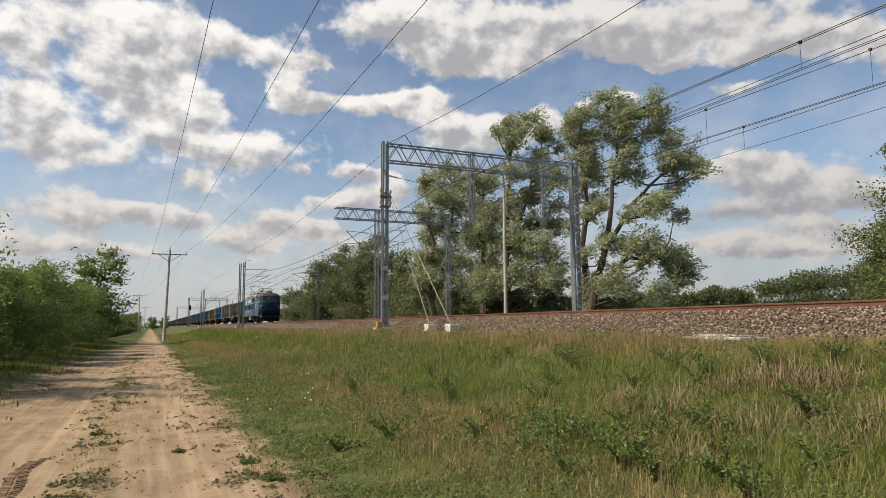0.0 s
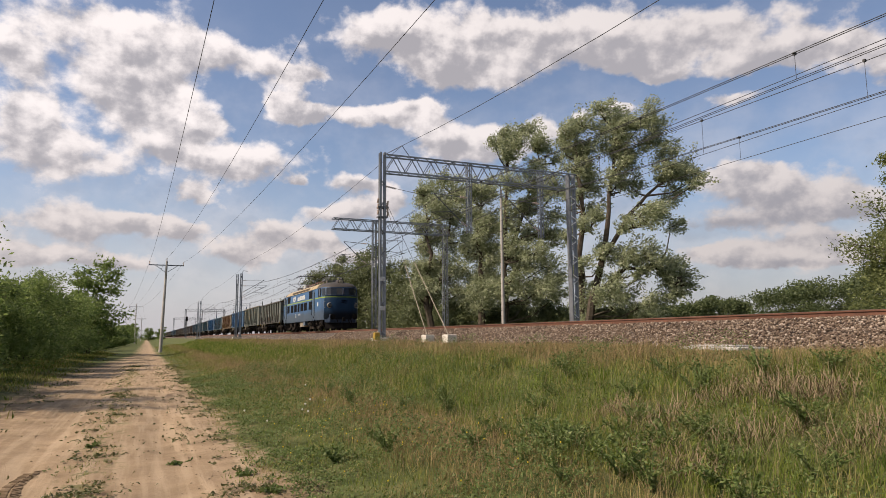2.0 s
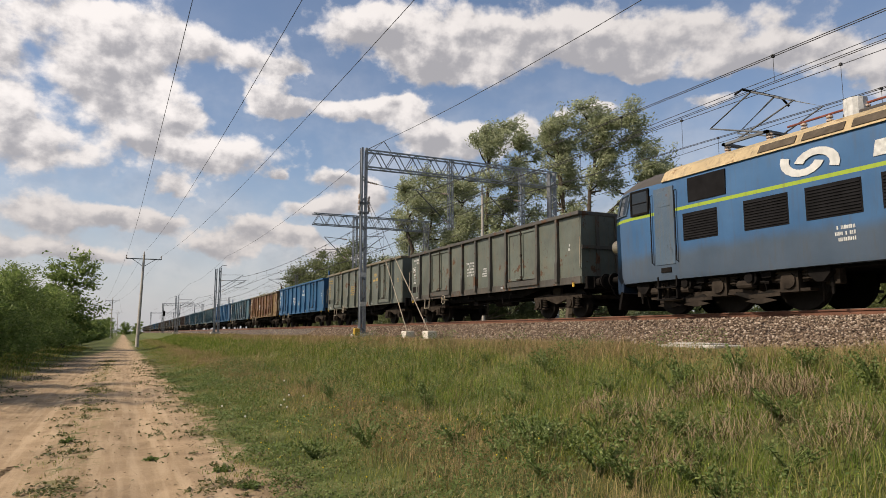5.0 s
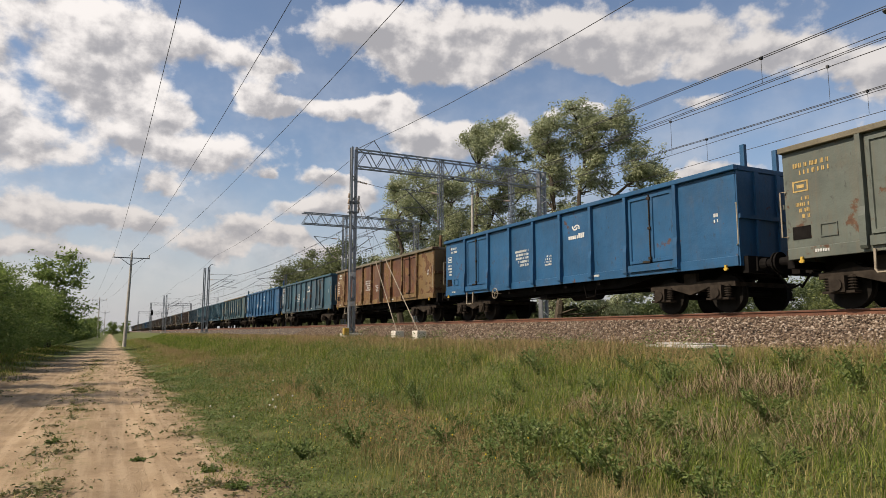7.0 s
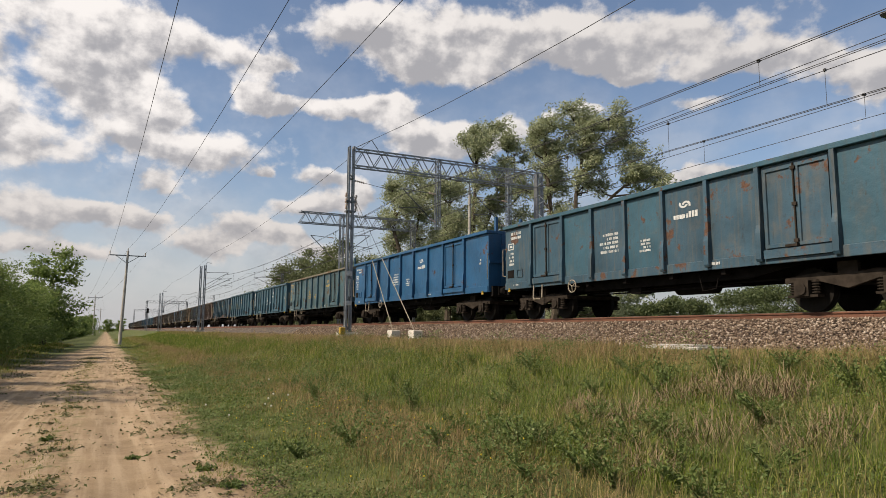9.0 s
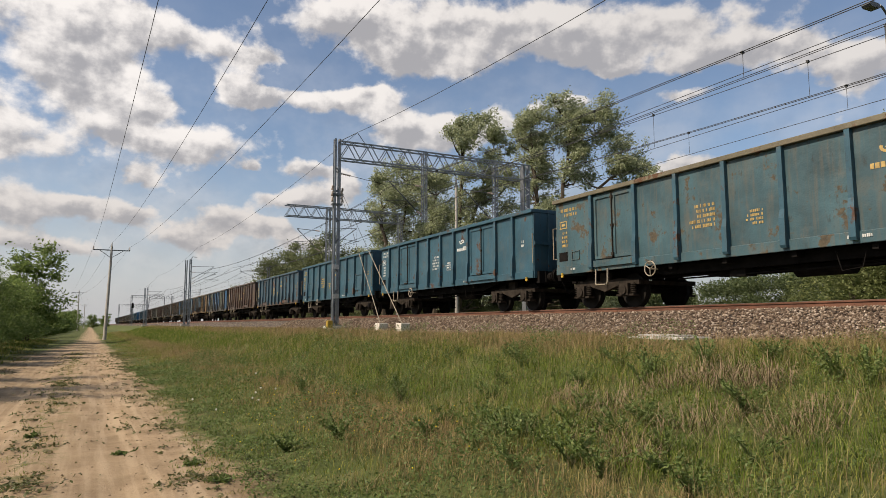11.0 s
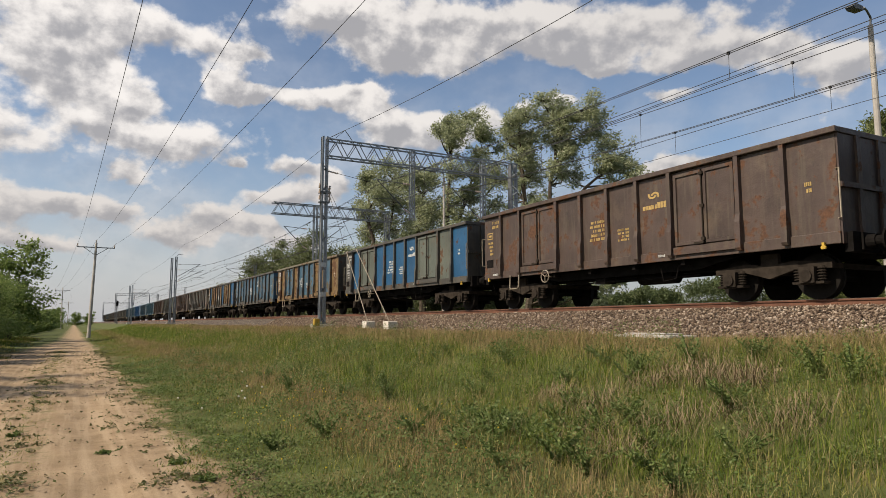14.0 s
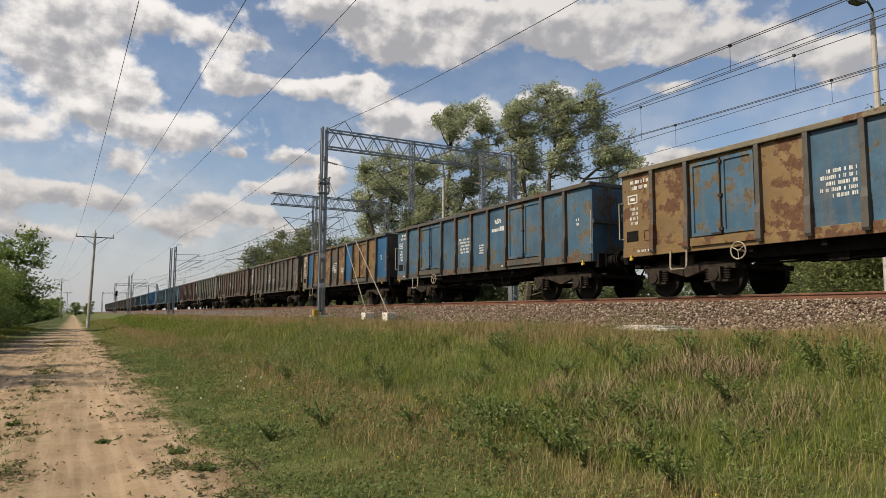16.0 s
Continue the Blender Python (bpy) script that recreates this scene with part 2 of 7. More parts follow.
WIRE = surface("wire", (0.05, 0.05, 0.05), 9.0, 0.2, 0.6, 0.5)
CONCRETE = surface("concrete", (0.42, 0.41, 0.38), 2.5, 0.25, 0.85, grain=60)
PALE_CONCRETE = surface("pale_concrete", (0.55, 0.51, 0.45), 3.0, 0.2, 0.85, grain=60)
POLE = surface("pole_concrete", (0.36, 0.34, 0.31), 1.2, 0.25, 0.85)
RAIL_SIDE = surface("rusty_rail", (0.12, 0.052, 0.030), 3.0, 0.35, 0.8)
RAIL_TOP = surface("worn_railhead", (0.32, 0.29, 0.27), 3.0, 0.2, 0.35, 0.8)
TREE_BARK = surface("tree_bark", (0.075, 0.062, 0.048), 4.0, 0.4, 0.95, grain=25, bump=0.6, spec=0.1)
BARK = surface("bark", (0.20, 0.17, 0.13), 4.0, 0.35, 0.9, grain=25, bump=0.6)
WHITE = surface("whitewash", (0.74, 0.73, 0.70), 4.0, 0.12, 0.8)


def make_glass():
    m, n = material("cab_glass")
    finish(n, (0.012, 0.016, 0.02), 0.06, 0.0, spec=0.45)
    return m


GLASS = make_glass()


# ---- mesh helpers ----
class Shape:
    """Collects simple solids into one mesh."""

    def __init__(self):
        self.v, self.f = [], []

    def add(self, verts, faces):
        k = len(self.v)
        self.v += [tuple(p) for p in verts]
        self.f += [tuple(i + k for i in f) for f in faces]
        return self

    def box(self, x0, x1, y0, y1, z0, z1, m=None):
        c = [(x, y, z) for x in (x0, x1) for y in (y0, y1) for z in (z0, z1)]
        if m is not None:
            c = [m @ Vec(p) for p in c]
        return self.add(c, [(0, 1, 3, 2), (4, 6, 7, 5), (0, 4, 5, 1), (2, 3, 7, 6), (0, 2, 6, 4), (1, 5, 7, 3)])

    def rod(self, a, b, r, seg=8, r2=None):
        a, b = Vec(a), Vec(b)
        d = (b - a).normalized()
        u = d.orthogonal().normalized()
        w = d.cross(u)
        r2 = r if r2 is None else r2
        v = []
        for p, q in ((a, r), (b, r2)):
            v += [p + (u * math.cos(k * math.tau / seg) + w * math.sin(k * math.tau / seg)) * q for k in range(seg)]
        f = [(k, (k + 1) % seg, seg + (k + 1) % seg, seg + k) for k in range(seg)]
        return self.add(v, f + [tuple(range(seg))[::-1], tuple(range(seg, 2 * seg))])

    def path(self, pts, r, seg=6):
        """One bent tube through all the points."""
        pts = [Vec(p) for p in pts]
        n = len(pts)
        v, u = [], None
        for k, p in enumerate(pts):
            d = (pts[min(k + 1, n - 1)] - pts[max(k - 1, 0)]).normalized()
            u = d.orthogonal() if u is None else u - d * u.dot(d)
            u = u.normalized()
            w = d.cross(u)
            v += [p + (u * math.cos(j * math.tau / seg) + w * math.sin(j * math.tau / seg)) * r for j in range(seg)]
        f = [(k * seg + j, k * seg + (j + 1) % seg, (k + 1) * seg + (j + 1) % seg, (k + 1) * seg + j) for k in range(n - 1) for j in range(seg)]
        return self.add(v, f + [tuple(range(seg))[::-1], tuple(range((n - 1) * seg, n * seg))])

    def lathe(self, base, prof, seg=10):
        """A turned solid about the z axis through base; prof: (radius, height) pairs."""
        v = [(base[0] + r * math.cos(j * math.tau / seg), base[1] + r * math.sin(j * math.tau / seg), base[2] + z) for r, z in prof for j in range(seg)]
        n = len(prof)
        f = [(k * seg + j, k * seg + (j + 1) % seg, (k + 1) * seg + (j + 1) % seg, (k + 1) * seg + j) for k in range(n - 1) for j in range(seg)]
        return self.add(v, f + [tuple(range(seg))[::-1], tuple(range((n - 1) * seg, n * seg))])

    def bar(self, a, b, w, h):
        """A flat or square bar from a to b."""
        a, b = Vec(a), Vec(b)
        d = (b - a).normalized()
        u = d.cross(Vec((0, 0, 1)))
        u = Vec((1, 0, 0)) if u.length < 1e-3 else u.normalized()
        t = u.cross(d)
        v = [p + u * w / 2 * i + t * h / 2 * j for p in (a, b) for i, j in ((-1, -1), (1, -1), (1, 1), (-1, 1))]
        return self.add(v, [(0, 1, 2, 3), (7, 6, 5, 4), (0, 4, 5, 1), (1, 5, 6, 2), (2, 6, 7, 3), (3, 7, 4, 0)])

    def prism(self, poly, axis, a, b):
        """An outline, in the two other axes, pushed from a to b along x, y or z."""
        n = len(poly)
        def put(p, q):
            return {"x": (q, p[0], p[1]), "y": (p[0], q, p[1]), "z": (p[0], p[1], q)}[axis]
        v = [put(p, q) for q in (a, b) for p in poly]
        f = [(k, (k + 1) % n, n + (k + 1) % n, n + k) for k in range(n)]
        return self.add(v, f + [tuple(range(n))[::-1], tuple(range(n, 2 * n))])

    def ring(self, c, r, tube, axis="x", seg=16):
        c = Vec(c)
        pts = []
        for k in range(seg + 1):
            a = k * math.tau / seg
            o = {"x": (0, math.cos(a), math.sin(a)), "y": (math.cos(a), 0, math.sin(a)), "z": (math.cos(a), math.sin(a), 0)}[axis]
            pts.append(c + Vec(o) * r)
        return self.path(pts, tube, 5)

    def mesh(self, name):
        me = bpy.data.meshes.new(name)
        me.from_pydata(self.v, [], self.f)
        bm = bmesh.new()
        bm.from_mesh(me)
        bmesh.ops.recalc_face_normals(bm, faces=bm.faces)
        bm.to_mesh(me)
        bm.free()
        return me


def part(name, shape, mat, parent=None, label="", at=None, bevel=0.0, smooth=False):
    """Links a shape as one mesh object under a thing or a part."""
    me = shape if isinstance(shape, bpy.types.Mesh) else shape.mesh(name)
    if not me.materials:
        me.materials.append(mat)
    if smooth:
        me.shade_smooth()
    ob = new(name, me)
    ob.parent = parent
    if at is not None:
        ob.matrix_basis = at
    if label:
        ob["label"] = label
    if bevel:
        mod = ob.modifiers.new("bevel", "BEVEL")
        mod.width, mod.segments, mod.limit_method = bevel, 2, "ANGLE"
    return ob


def thing(name, label, category, group="", at=None, kind=""):
    ob = new(name)
    ob.empty_display_size = 0.3
    if at is not None:
        ob.matrix_basis = at
    return tagged(ob, label, category, group, kind)


# ---- ground ----
TRACK_X, FAR_X, RAIL_Z = 13.93, 18.15, 2.05


def smooth01(v, a, b):
    t = min(1.0, max(0.0, (v - a) / (b - a)))
    return t * t * (3 - 2 * t)


def ground_z(x, y):
    """Road level at the left, a bank rising to the railway, level land beyond it."""
    z = 0.22 * smooth01(x, 1.6, 4.5) + 1.08 * smooth01(x, 3.6, 10.6)
    z += 0.07 * math.exp(-((x - 3.4) / 0.7) ** 2) - 0.17 * math.exp(-((x - 5.6) / 1.1) ** 2)   # low ridge, then a shallow ditch
    z += 0.10 * noise.noise(Vec((x * 0.22, y * 0.16, 3.0))) * smooth01(x, 1.5, 4.0) * (1 - smooth01(x, 9.5, 10.8))
    z += 0.25 * smooth01(-x, 2.6, 6.0) * (1 + noise.noise(Vec((x * 0.2, y * 0.12, 7.0))))
    if -3.2 < x < 1.9:   # wheel ruts and the low crown between them
        z += -0.035 * math.exp(-((x - 0.35) / 0.3) ** 2) - 0.03 * math.exp(-((x + 1.35) / 0.3) ** 2)
        z += 0.022 * noise.noise(Vec((x * 1.6, y * 0.8, 1.0))) + 0.012 * noise.noise(Vec((x * 5.0, y * 1.6, 4.0)))
    if x > 21.5:
        z -= 0.5 * smooth01(x, 21.5, 26.0)
    return z


def lines(*runs):
    out = []
    for a, b, step in runs:
        k = max(1, round((b - a) / step))
        out += [a + (b - a) * i / k for i in range(k)]
    return out + [runs[-1][1]]


def build_ground():
    xs = lines((-1500, -200, 260), (-200, -30, 34), (-30, -8, 2.2), (-8, -3.4, 0.4), (-3.4, 2.2, 0.09), (2.2, 11.5, 0.3), (11.5, 26, 0.8), (26, 80, 6), (80, 300, 55), (300, 1500, 240))
    ys = lines((-1200, -60, 285), (-60, 2, 6), (2, 24, 0.16), (24, 60, 0.6), (60, 140, 3), (140, 400, 20), (400, 2400, 250))
    v = [(x, y, ground_z(x, y)) for y in ys for x in xs]
    n = len(xs)
    f = [(j * n + i, j * n + i + 1, (j + 1) * n + i + 1, (j + 1) * n + i) for j in range(len(ys) - 1) for i in range(n - 1)]
    me = bpy.data.meshes.new("ground")
    me.from_pydata(v, [], f)
    me.shade_smooth()
    m, nd = material("sand_and_turf")
    p = coords(nd)
    s = nd.add("ShaderNodeSeparateXYZ", {0: p})
    wob = nd.noise(p, 0.5, 5, 0.65)
    wob2 = nd.noise(p, 3.0, 5, 0.7)
    edge = nd.math("ADD", s.outputs[0], nd.math("ADD", nd.math("MULTIPLY", nd.math("SUBTRACT", wob, 0.5), 2.4), nd.math("MULTIPLY", nd.math("SUBTRACT", wob2, 0.5), 1.6)))
    far = nd.maprange(s.outputs[1], 28.0, 75.0)
    sand_r = nd.maprange(nd.math("ADD", edge, nd.math("MULTIPLY", far, 0.5)), 1.75, 1.15)
    sand_l = nd.maprange(nd.math("SUBTRACT", edge, nd.math("MULTIPLY", far, 2.4)), -3.9, -2.7)
    road = nd.math("MULTIPLY", sand_r, sand_l)
    # sparse turf on the crown between the ruts
    crown = nd.math("MULTIPLY", nd.maprange(nd.math("ABSOLUTE", nd.math("ADD", s.outputs[0], 0.55)), 0.5, 0.1), nd.maprange(nd.noise(p, 2.2, 6, 0.75), 0.52, 0.62))
    road = nd.math("MULTIPLY", road, nd.math("SUBTRACT", 1.0, nd.math("MULTIPLY", crown, 0.75)))
    fine = nd.noise(p, 30.0, 5, 0.7)
    pebble = nd.noise(p, 110.0, 3, 0.6)
    tread = nd.noise(nd.vmath("MULTIPLY", p, (7.0, 0.35, 1.0)), 1.0, 3, 0.5)
    sand = nd.ramp(nd.noise(p, 1.1, 6, 0.65), [(0.3, (0.20, 0.142, 0.085)), (0.7, (0.36, 0.265, 0.168))])
    sand = nd.mix(nd.math("MULTIPLY", nd.maprange(tread, 0.42, 0.66), 0.55), sand, (0.43, 0.33, 0.22))
    sand = nd.mix(nd.math("MULTIPLY", nd.maprange(fine, 0.5, 0.75), 0.4), sand, (0.15, 0.105, 0.065))
    side = nd.math("MULTIPLY", nd.maprange(edge, -1.2, -2.6), nd.maprange(nd.noise(p, 1.7, 6, 0.7), 0.38, 0.62))
    sand = nd.mix(nd.math("MULTIPLY", side, 0.6), sand, (0.125, 0.085, 0.052))
    clod = nd.maprange(nd.noise(p, 9.0, 6, 0.75), 0.56, 0.66)
    sand = nd.mix(nd.math("MULTIPLY", nd.math("MULTIPLY", clod, nd.maprange(edge, 0.4, 1.1)), 0.7), sand, (0.12, 0.10, 0.055))
    sand = nd.mix(nd.maprange(pebble, 0.72, 0.78), sand, (0.40, 0.34, 0.27))
    turf = nd.ramp(nd.noise(p, 1.6, 6, 0.7), [(0.3, (0.045, 0.062, 0.018)), (0.55, (0.085, 0.10, 0.032)), (0.75, (0.17, 0.14, 0.07))])
    finish(nd, nd.mix(road, turf, sand), 0.95, 0, nd.math("ADD", fine, nd.math("MULTIPLY", pebble, 0.5)), 0.6, 0.03, 0.15)
    me.materials.append(m)
    tagged(new("ground", me), "sandy track and grassy land sloping up to the railway", "ground", kind="structure")


build_ground()


# ---- railway: ballast, sleepers, rails ----
def stone_material():
    m, n = material("ballast_stone")
    r = n.add("ShaderNodeNewGeometry").outputs["Random Per Island"]
    p = coords(n)
    col = n.ramp(r, [(0.0, (0.045, 0.031, 0.023)), (0.3, (0.105, 0.071, 0.050)), (0.6, (0.18, 0.132, 0.095)), (0.85, (0.27, 0.21, 0.16)), (1.0, (0.46, 0.39, 0.32))])
    col = n.mix(n.math("MULTIPLY", n.noise(p, 25.0, 4), 0.35), col, (0.11, 0.084, 0.064))
    finish(n, col, 0.9, 0, n.noise(p, 60.0, 3), 0.4, 0.01, 0.2)
    return m


def ballast_z(x):
    if x < 10.9:
        return 1.2
    if x < 12.25:
        return 1.28 + (x - 10.9) / 1.35 * 0.58
    if x < 19.9:
        return 1.86
    return max(0.6, 1.86 - (x - 19.9) * 0.45)


def build_ballast():
    stone = stone_material()
    xs = [10.7, 10.9, 11.4, 11.9, 12.25, 12.8, 14, 15, 16, 17, 18, 19, 19.9, 21.2, 22.7]
    s = Shape()
    y0, y1 = -300.0, 1200.0
    prof = [(x, ballast_z(x)) for x in xs] + [(22.7, 0.0), (10.7, 0.4)]
    s.prism(prof, "y", y0, y1)
    m, n = material("ballast_far")
    p = coords(n)
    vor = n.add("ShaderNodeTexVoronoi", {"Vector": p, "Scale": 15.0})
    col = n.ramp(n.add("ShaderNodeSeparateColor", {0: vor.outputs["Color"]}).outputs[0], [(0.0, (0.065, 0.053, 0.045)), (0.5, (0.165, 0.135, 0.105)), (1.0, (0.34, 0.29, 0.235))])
    # shade in the gaps between stones, painted into the colour
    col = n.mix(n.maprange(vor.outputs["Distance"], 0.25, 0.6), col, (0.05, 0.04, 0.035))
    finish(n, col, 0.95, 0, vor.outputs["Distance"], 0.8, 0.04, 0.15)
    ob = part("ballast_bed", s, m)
    tagged(ob, "long bed of reddish grey crushed stone under the tracks", "ballast", kind="structure")
    # single stones on the near shoulder
    rng = np.random.default_rng(5)
    base = np.array([(1, 0, 0), (-1, 0, 0), (0, 1, 0), (0, -1, 0), (0, 0, 1), (0, 0, -1)], float)
    tri = np.array([(0, 2, 4), (2, 1, 4), (1, 3, 4), (3, 0, 4), (2, 0, 5), (1, 2, 5), (3, 1, 5), (0, 3, 5)])
    cnt = 78000
    u = rng.random(cnt)
    y = 2.5 + 43.0 * u ** 1.7
    x = 10.78 + rng.random(cnt) * 1.75
    z = np.array([ballast_z(a) for a in x]) - 0.03 + 0.07 * rng.random(cnt) ** 1.3
    size = (0.016 + 0.022 * rng.random(cnt) ** 1.5)
    v = base[None] * (0.65 + 0.7 * rng.random((cnt, 6, 1))) * size[:, None, None] * np.array([1.15, 1.15, 0.85])
    a = rng.random(cnt) * 6.28
    b = rng.normal(0, 0.6, cnt)
    ca, sa, cb, sb = np.cos(a), np.sin(a), np.cos(b), np.sin(b)
    vx, vy, vz = v[..., 0], v[..., 1], v[..., 2]
    x1, z1 = vx * cb[:, None] + vz * sb[:, None], -vx * sb[:, None] + vz * cb[:, None]
    x2, y2 = x1 * ca[:, None] - vy * sa[:, None], x1 * sa[:, None] + vy * ca[:, None]
    co = np.stack([x2 + x[:, None], y2 + y[:, None], z1 + z[:, None]], -1).reshape(-1, 3)
    faces = (tri[None] + 6 * np.arange(cnt)[:, None, None]).reshape(-1, 3)
    me = fast_mesh("ballast_stones", co, faces)
    me.materials.append(stone)
    tagged(new("ballast_stones", me), "loose reddish grey crushed stones on the ballast shoulder", "ballast", kind="stuff")


def fast_mesh(name, co, faces):
    """A mesh from arrays of points and of triangles or quads."""
    me = bpy.data.meshes.new(name)
    k = faces.shape[1]
    me.vertices.add(len(co))
    me.vertices.foreach_set("co", np.ascontiguousarray(co, dtype=np.float32).ravel())
    me.loops.add(faces.size)
    me.loops.foreach_set("vertex_index", np.ascontiguousarray(faces, dtype=np.int32).ravel())
    me.polygons.add(len(faces))
    me.polygons.foreach_set("loop_start", np.arange(0, faces.size, k, dtype=np.int32))
    me.update(calc_edges=True)
    return me


def rail_profile(x, z):
    h = [(-0.075, -0.172), (0.075, -0.172), (0.075, -0.160), (0.012, -0.140), (0.009, -0.045), (0.036, -0.035), (0.036, -0.004), (0.028, 0.0), (-0.028, 0.0), (-0.036, -0.004), (-0.036, -0.035), (-0.009, -0.045), (-0.012, -0.140), (-0.075, -0.160)]
    return [(x + a, z + b) for a, b in h]


def build_track(cx, name, sleepers):
    t = thing(name, "straight railway track with rusty rails on concrete sleepers", "railway track", "railway tracks")
    for side in (-1, 1):
        x = cx + side * 0.7535
        r = part("rail", Shape().prism(rail_profile(x, RAIL_Z), "y", -300, 1200), RAIL_SIDE, t, "rust-brown steel rail")
        part("railhead", Shape().box(x - 0.026, x + 0.026, -300, 1200, RAIL_Z + 0.0005, RAIL_Z + 0.004), RAIL_TOP, r, "worn shiny running surface")
    sl = Shape().prism([(-1.28, 0.0), (1.28, 0.0), (1.28, 0.17), (0.95, 0.21), (0.55, 0.21), (0.3, 0.17), (-0.3, 0.17), (-0.55, 0.21), (-0.95, 0.21), (-1.28, 0.17)], "y", -0.14, 0.14).mesh("sleeper")
    sl.materials.append(CONCRETE)
    clip = Shape()
    for s in (-1,):
        for e in (-1,):
            c = s * 0.7535 + e * 0.11
            clip.box(c - 0.045, c + 0.045, -0.07, 0.07, 0.0, 0.035).rod((c, -0.045, 0.03), (c, -0.045, 0.09), 0.018, 6).rod((c, 0.03, 0.03), (c - e * 0.05, 0.03, 0.055), 0.018, 6)
    clip = clip.mesh("rail_fastening")
    clip.materials.append(RAIL_SIDE)
    for k in range(sleepers):
        y = 3.0 + 0.6 * k
        part("sleeper", sl, CONCRETE, t, at=pose(cx, y, RAIL_Z - 0.172 - 0.213))
        part("rail_fastening", clip, RAIL_SIDE, t, at=pose(cx, y, RAIL_Z - 0.172))


build_ballast()
build_track(TRACK_X, "near_track", 130)
build_track(FAR_X, "far_track", 60)


# ---- overhead line ----
def lattice(s, x, y, z0, z1, half, rung=0.5, chord=0.03):
    """An upright lattice mast with four corner angles."""
    for i in (-1, 1):
        for j in (-1, 1):
            s.box(x + i * half - chord, x + i * half + chord, y + j * half - chord, y + j * half + chord, z0, z1)
    k = 0
    z = z0 + 0.1
    while z + rung < z1:
        for j in (-1, 1):
            a, b = (-1, 1) if k % 2 else (1, -1)
            s.bar((x + a * half, y + j * half, z), (x + b * half, y + j * half, z + rung), 0.03, 0.012)
            s.bar((x + j * half, y + a * half, z), (x + j * half, y + b * half, z + rung), 0.012, 0.03)
        z += rung
        k += 1
    return s


def channel_mast(t, x, y, z0, z1, w=0.19, name="mast", step=1.3):
    """Two rolled channels, flanges outward, tied by flat plates."""
    for i in (-1, 1):
        s = Shape()
        c = x + i * w / 2
        s.box(c - 0.03, c + 0.03, y - 0.12, y + 0.12, z0, z1)
        s.box(c - 0.03, c + i * 0.075 if i > 0 else c + 0.03, y - 0.132, y - 0.118, z0, z1) if i > 0 else s.box(c - 0.075, c + 0.03, y - 0.132, y - 0.118, z0, z1)
        s.box(c - 0.03, c + 0.075, y + 0.118, y + 0.132, z0, z1) if i > 0 else s.box(c - 0.075, c + 0.03, y + 0.118, y + 0.132, z0, z1)
        part(name, s, GALVANISED, t)
    s = Shape()
    z = z0 + 0.4
    k = 0
    while z < z1 - 0.3:
        for j in (-1, 1):
            yy = y + j * 0.137
            s.bar((x - w / 2, yy, z), (x + w / 2, yy, z + (0.34 if k % 2 else -0.34) * 0.6), 0.012, 0.06)
        z += step
        k += 1
    tagged(part("lacing", s, WHITE if name == "mast_far" else GALV_DARK, t), kind="stuff")


def truss(s, xa, xb, y, z0, z1, half=0.28, step=0.55):
    for z in (z0, z1):
        for j in (-1, 1):
            s.box(xa, xb, y + j * half - 0.035, y + j * half + 0.035, z - 0.035, z + 0.035)
    n = max(2, round((xb - xa) / step))
    w = (xb - xa) / n
    for k in range(n):
        a, b = xa + k * w, xa + (k + 1) * w
        for j in (-1, 1):
            up = (k % 2 == 0)
            s.bar((a, y + j * half, z0 if up else z1), (b, y + j * half, z1 if up else z0), 0.04, 0.04)
        for z in (z0, z1):
            s.bar((a, y - half, z), (b, y + half, z), 0.03, 0.02)
    return s


def insulator(parent, a, b, n=5, r=0.055):
    a, b = Vec(a), Vec(b)
    s = Shape().rod(a, b, r * 0.45, 8)
    for k in range(n):
        p = a.lerp(b, (k + 0.5) / n)
        d = (b - a).normalized() * 0.018
        s.rod(p - d, p + d, r, 10)
    part("insulator", s, PORCELAIN, parent, "brown ribbed porcelain insulator")


def cantilever(t, x, y, z, reach, side=1):
    """Hinged arm from a mast at x to the wires, reach metres along x."""
    e = x + side * reach
    insulator(t, (x + side * 0.12, y, z + 1.25), (x + side * 0.55, y, z + 1.27))
    insulator(t, (x + side * 0.12, y, z - 0.35), (x + side * 0.5, y, z - 0.12))
    part("arm_tube", Shape().rod((x + side * 0.5, y, z + 1.27), (e, y, z + 1.35), 0.022, 8), GALV_DARK, t)
    part("arm_tube", Shape().rod((x + side * 0.45, y, z - 0.15), (e, y, z + 1.35), 0.03, 8), GALV_DARK, t)
    part("arm_tube", Shape().rod((x + side * reach * 0.45, y, z + 0.42), (e + side * 0.25, y, z + 0.30), 0.02, 8).rod((e + side * 0.1, y, z + 0.3), (e - side * 0.7, y, z + 0.02), 0.014, 6), GALV_DARK, t)


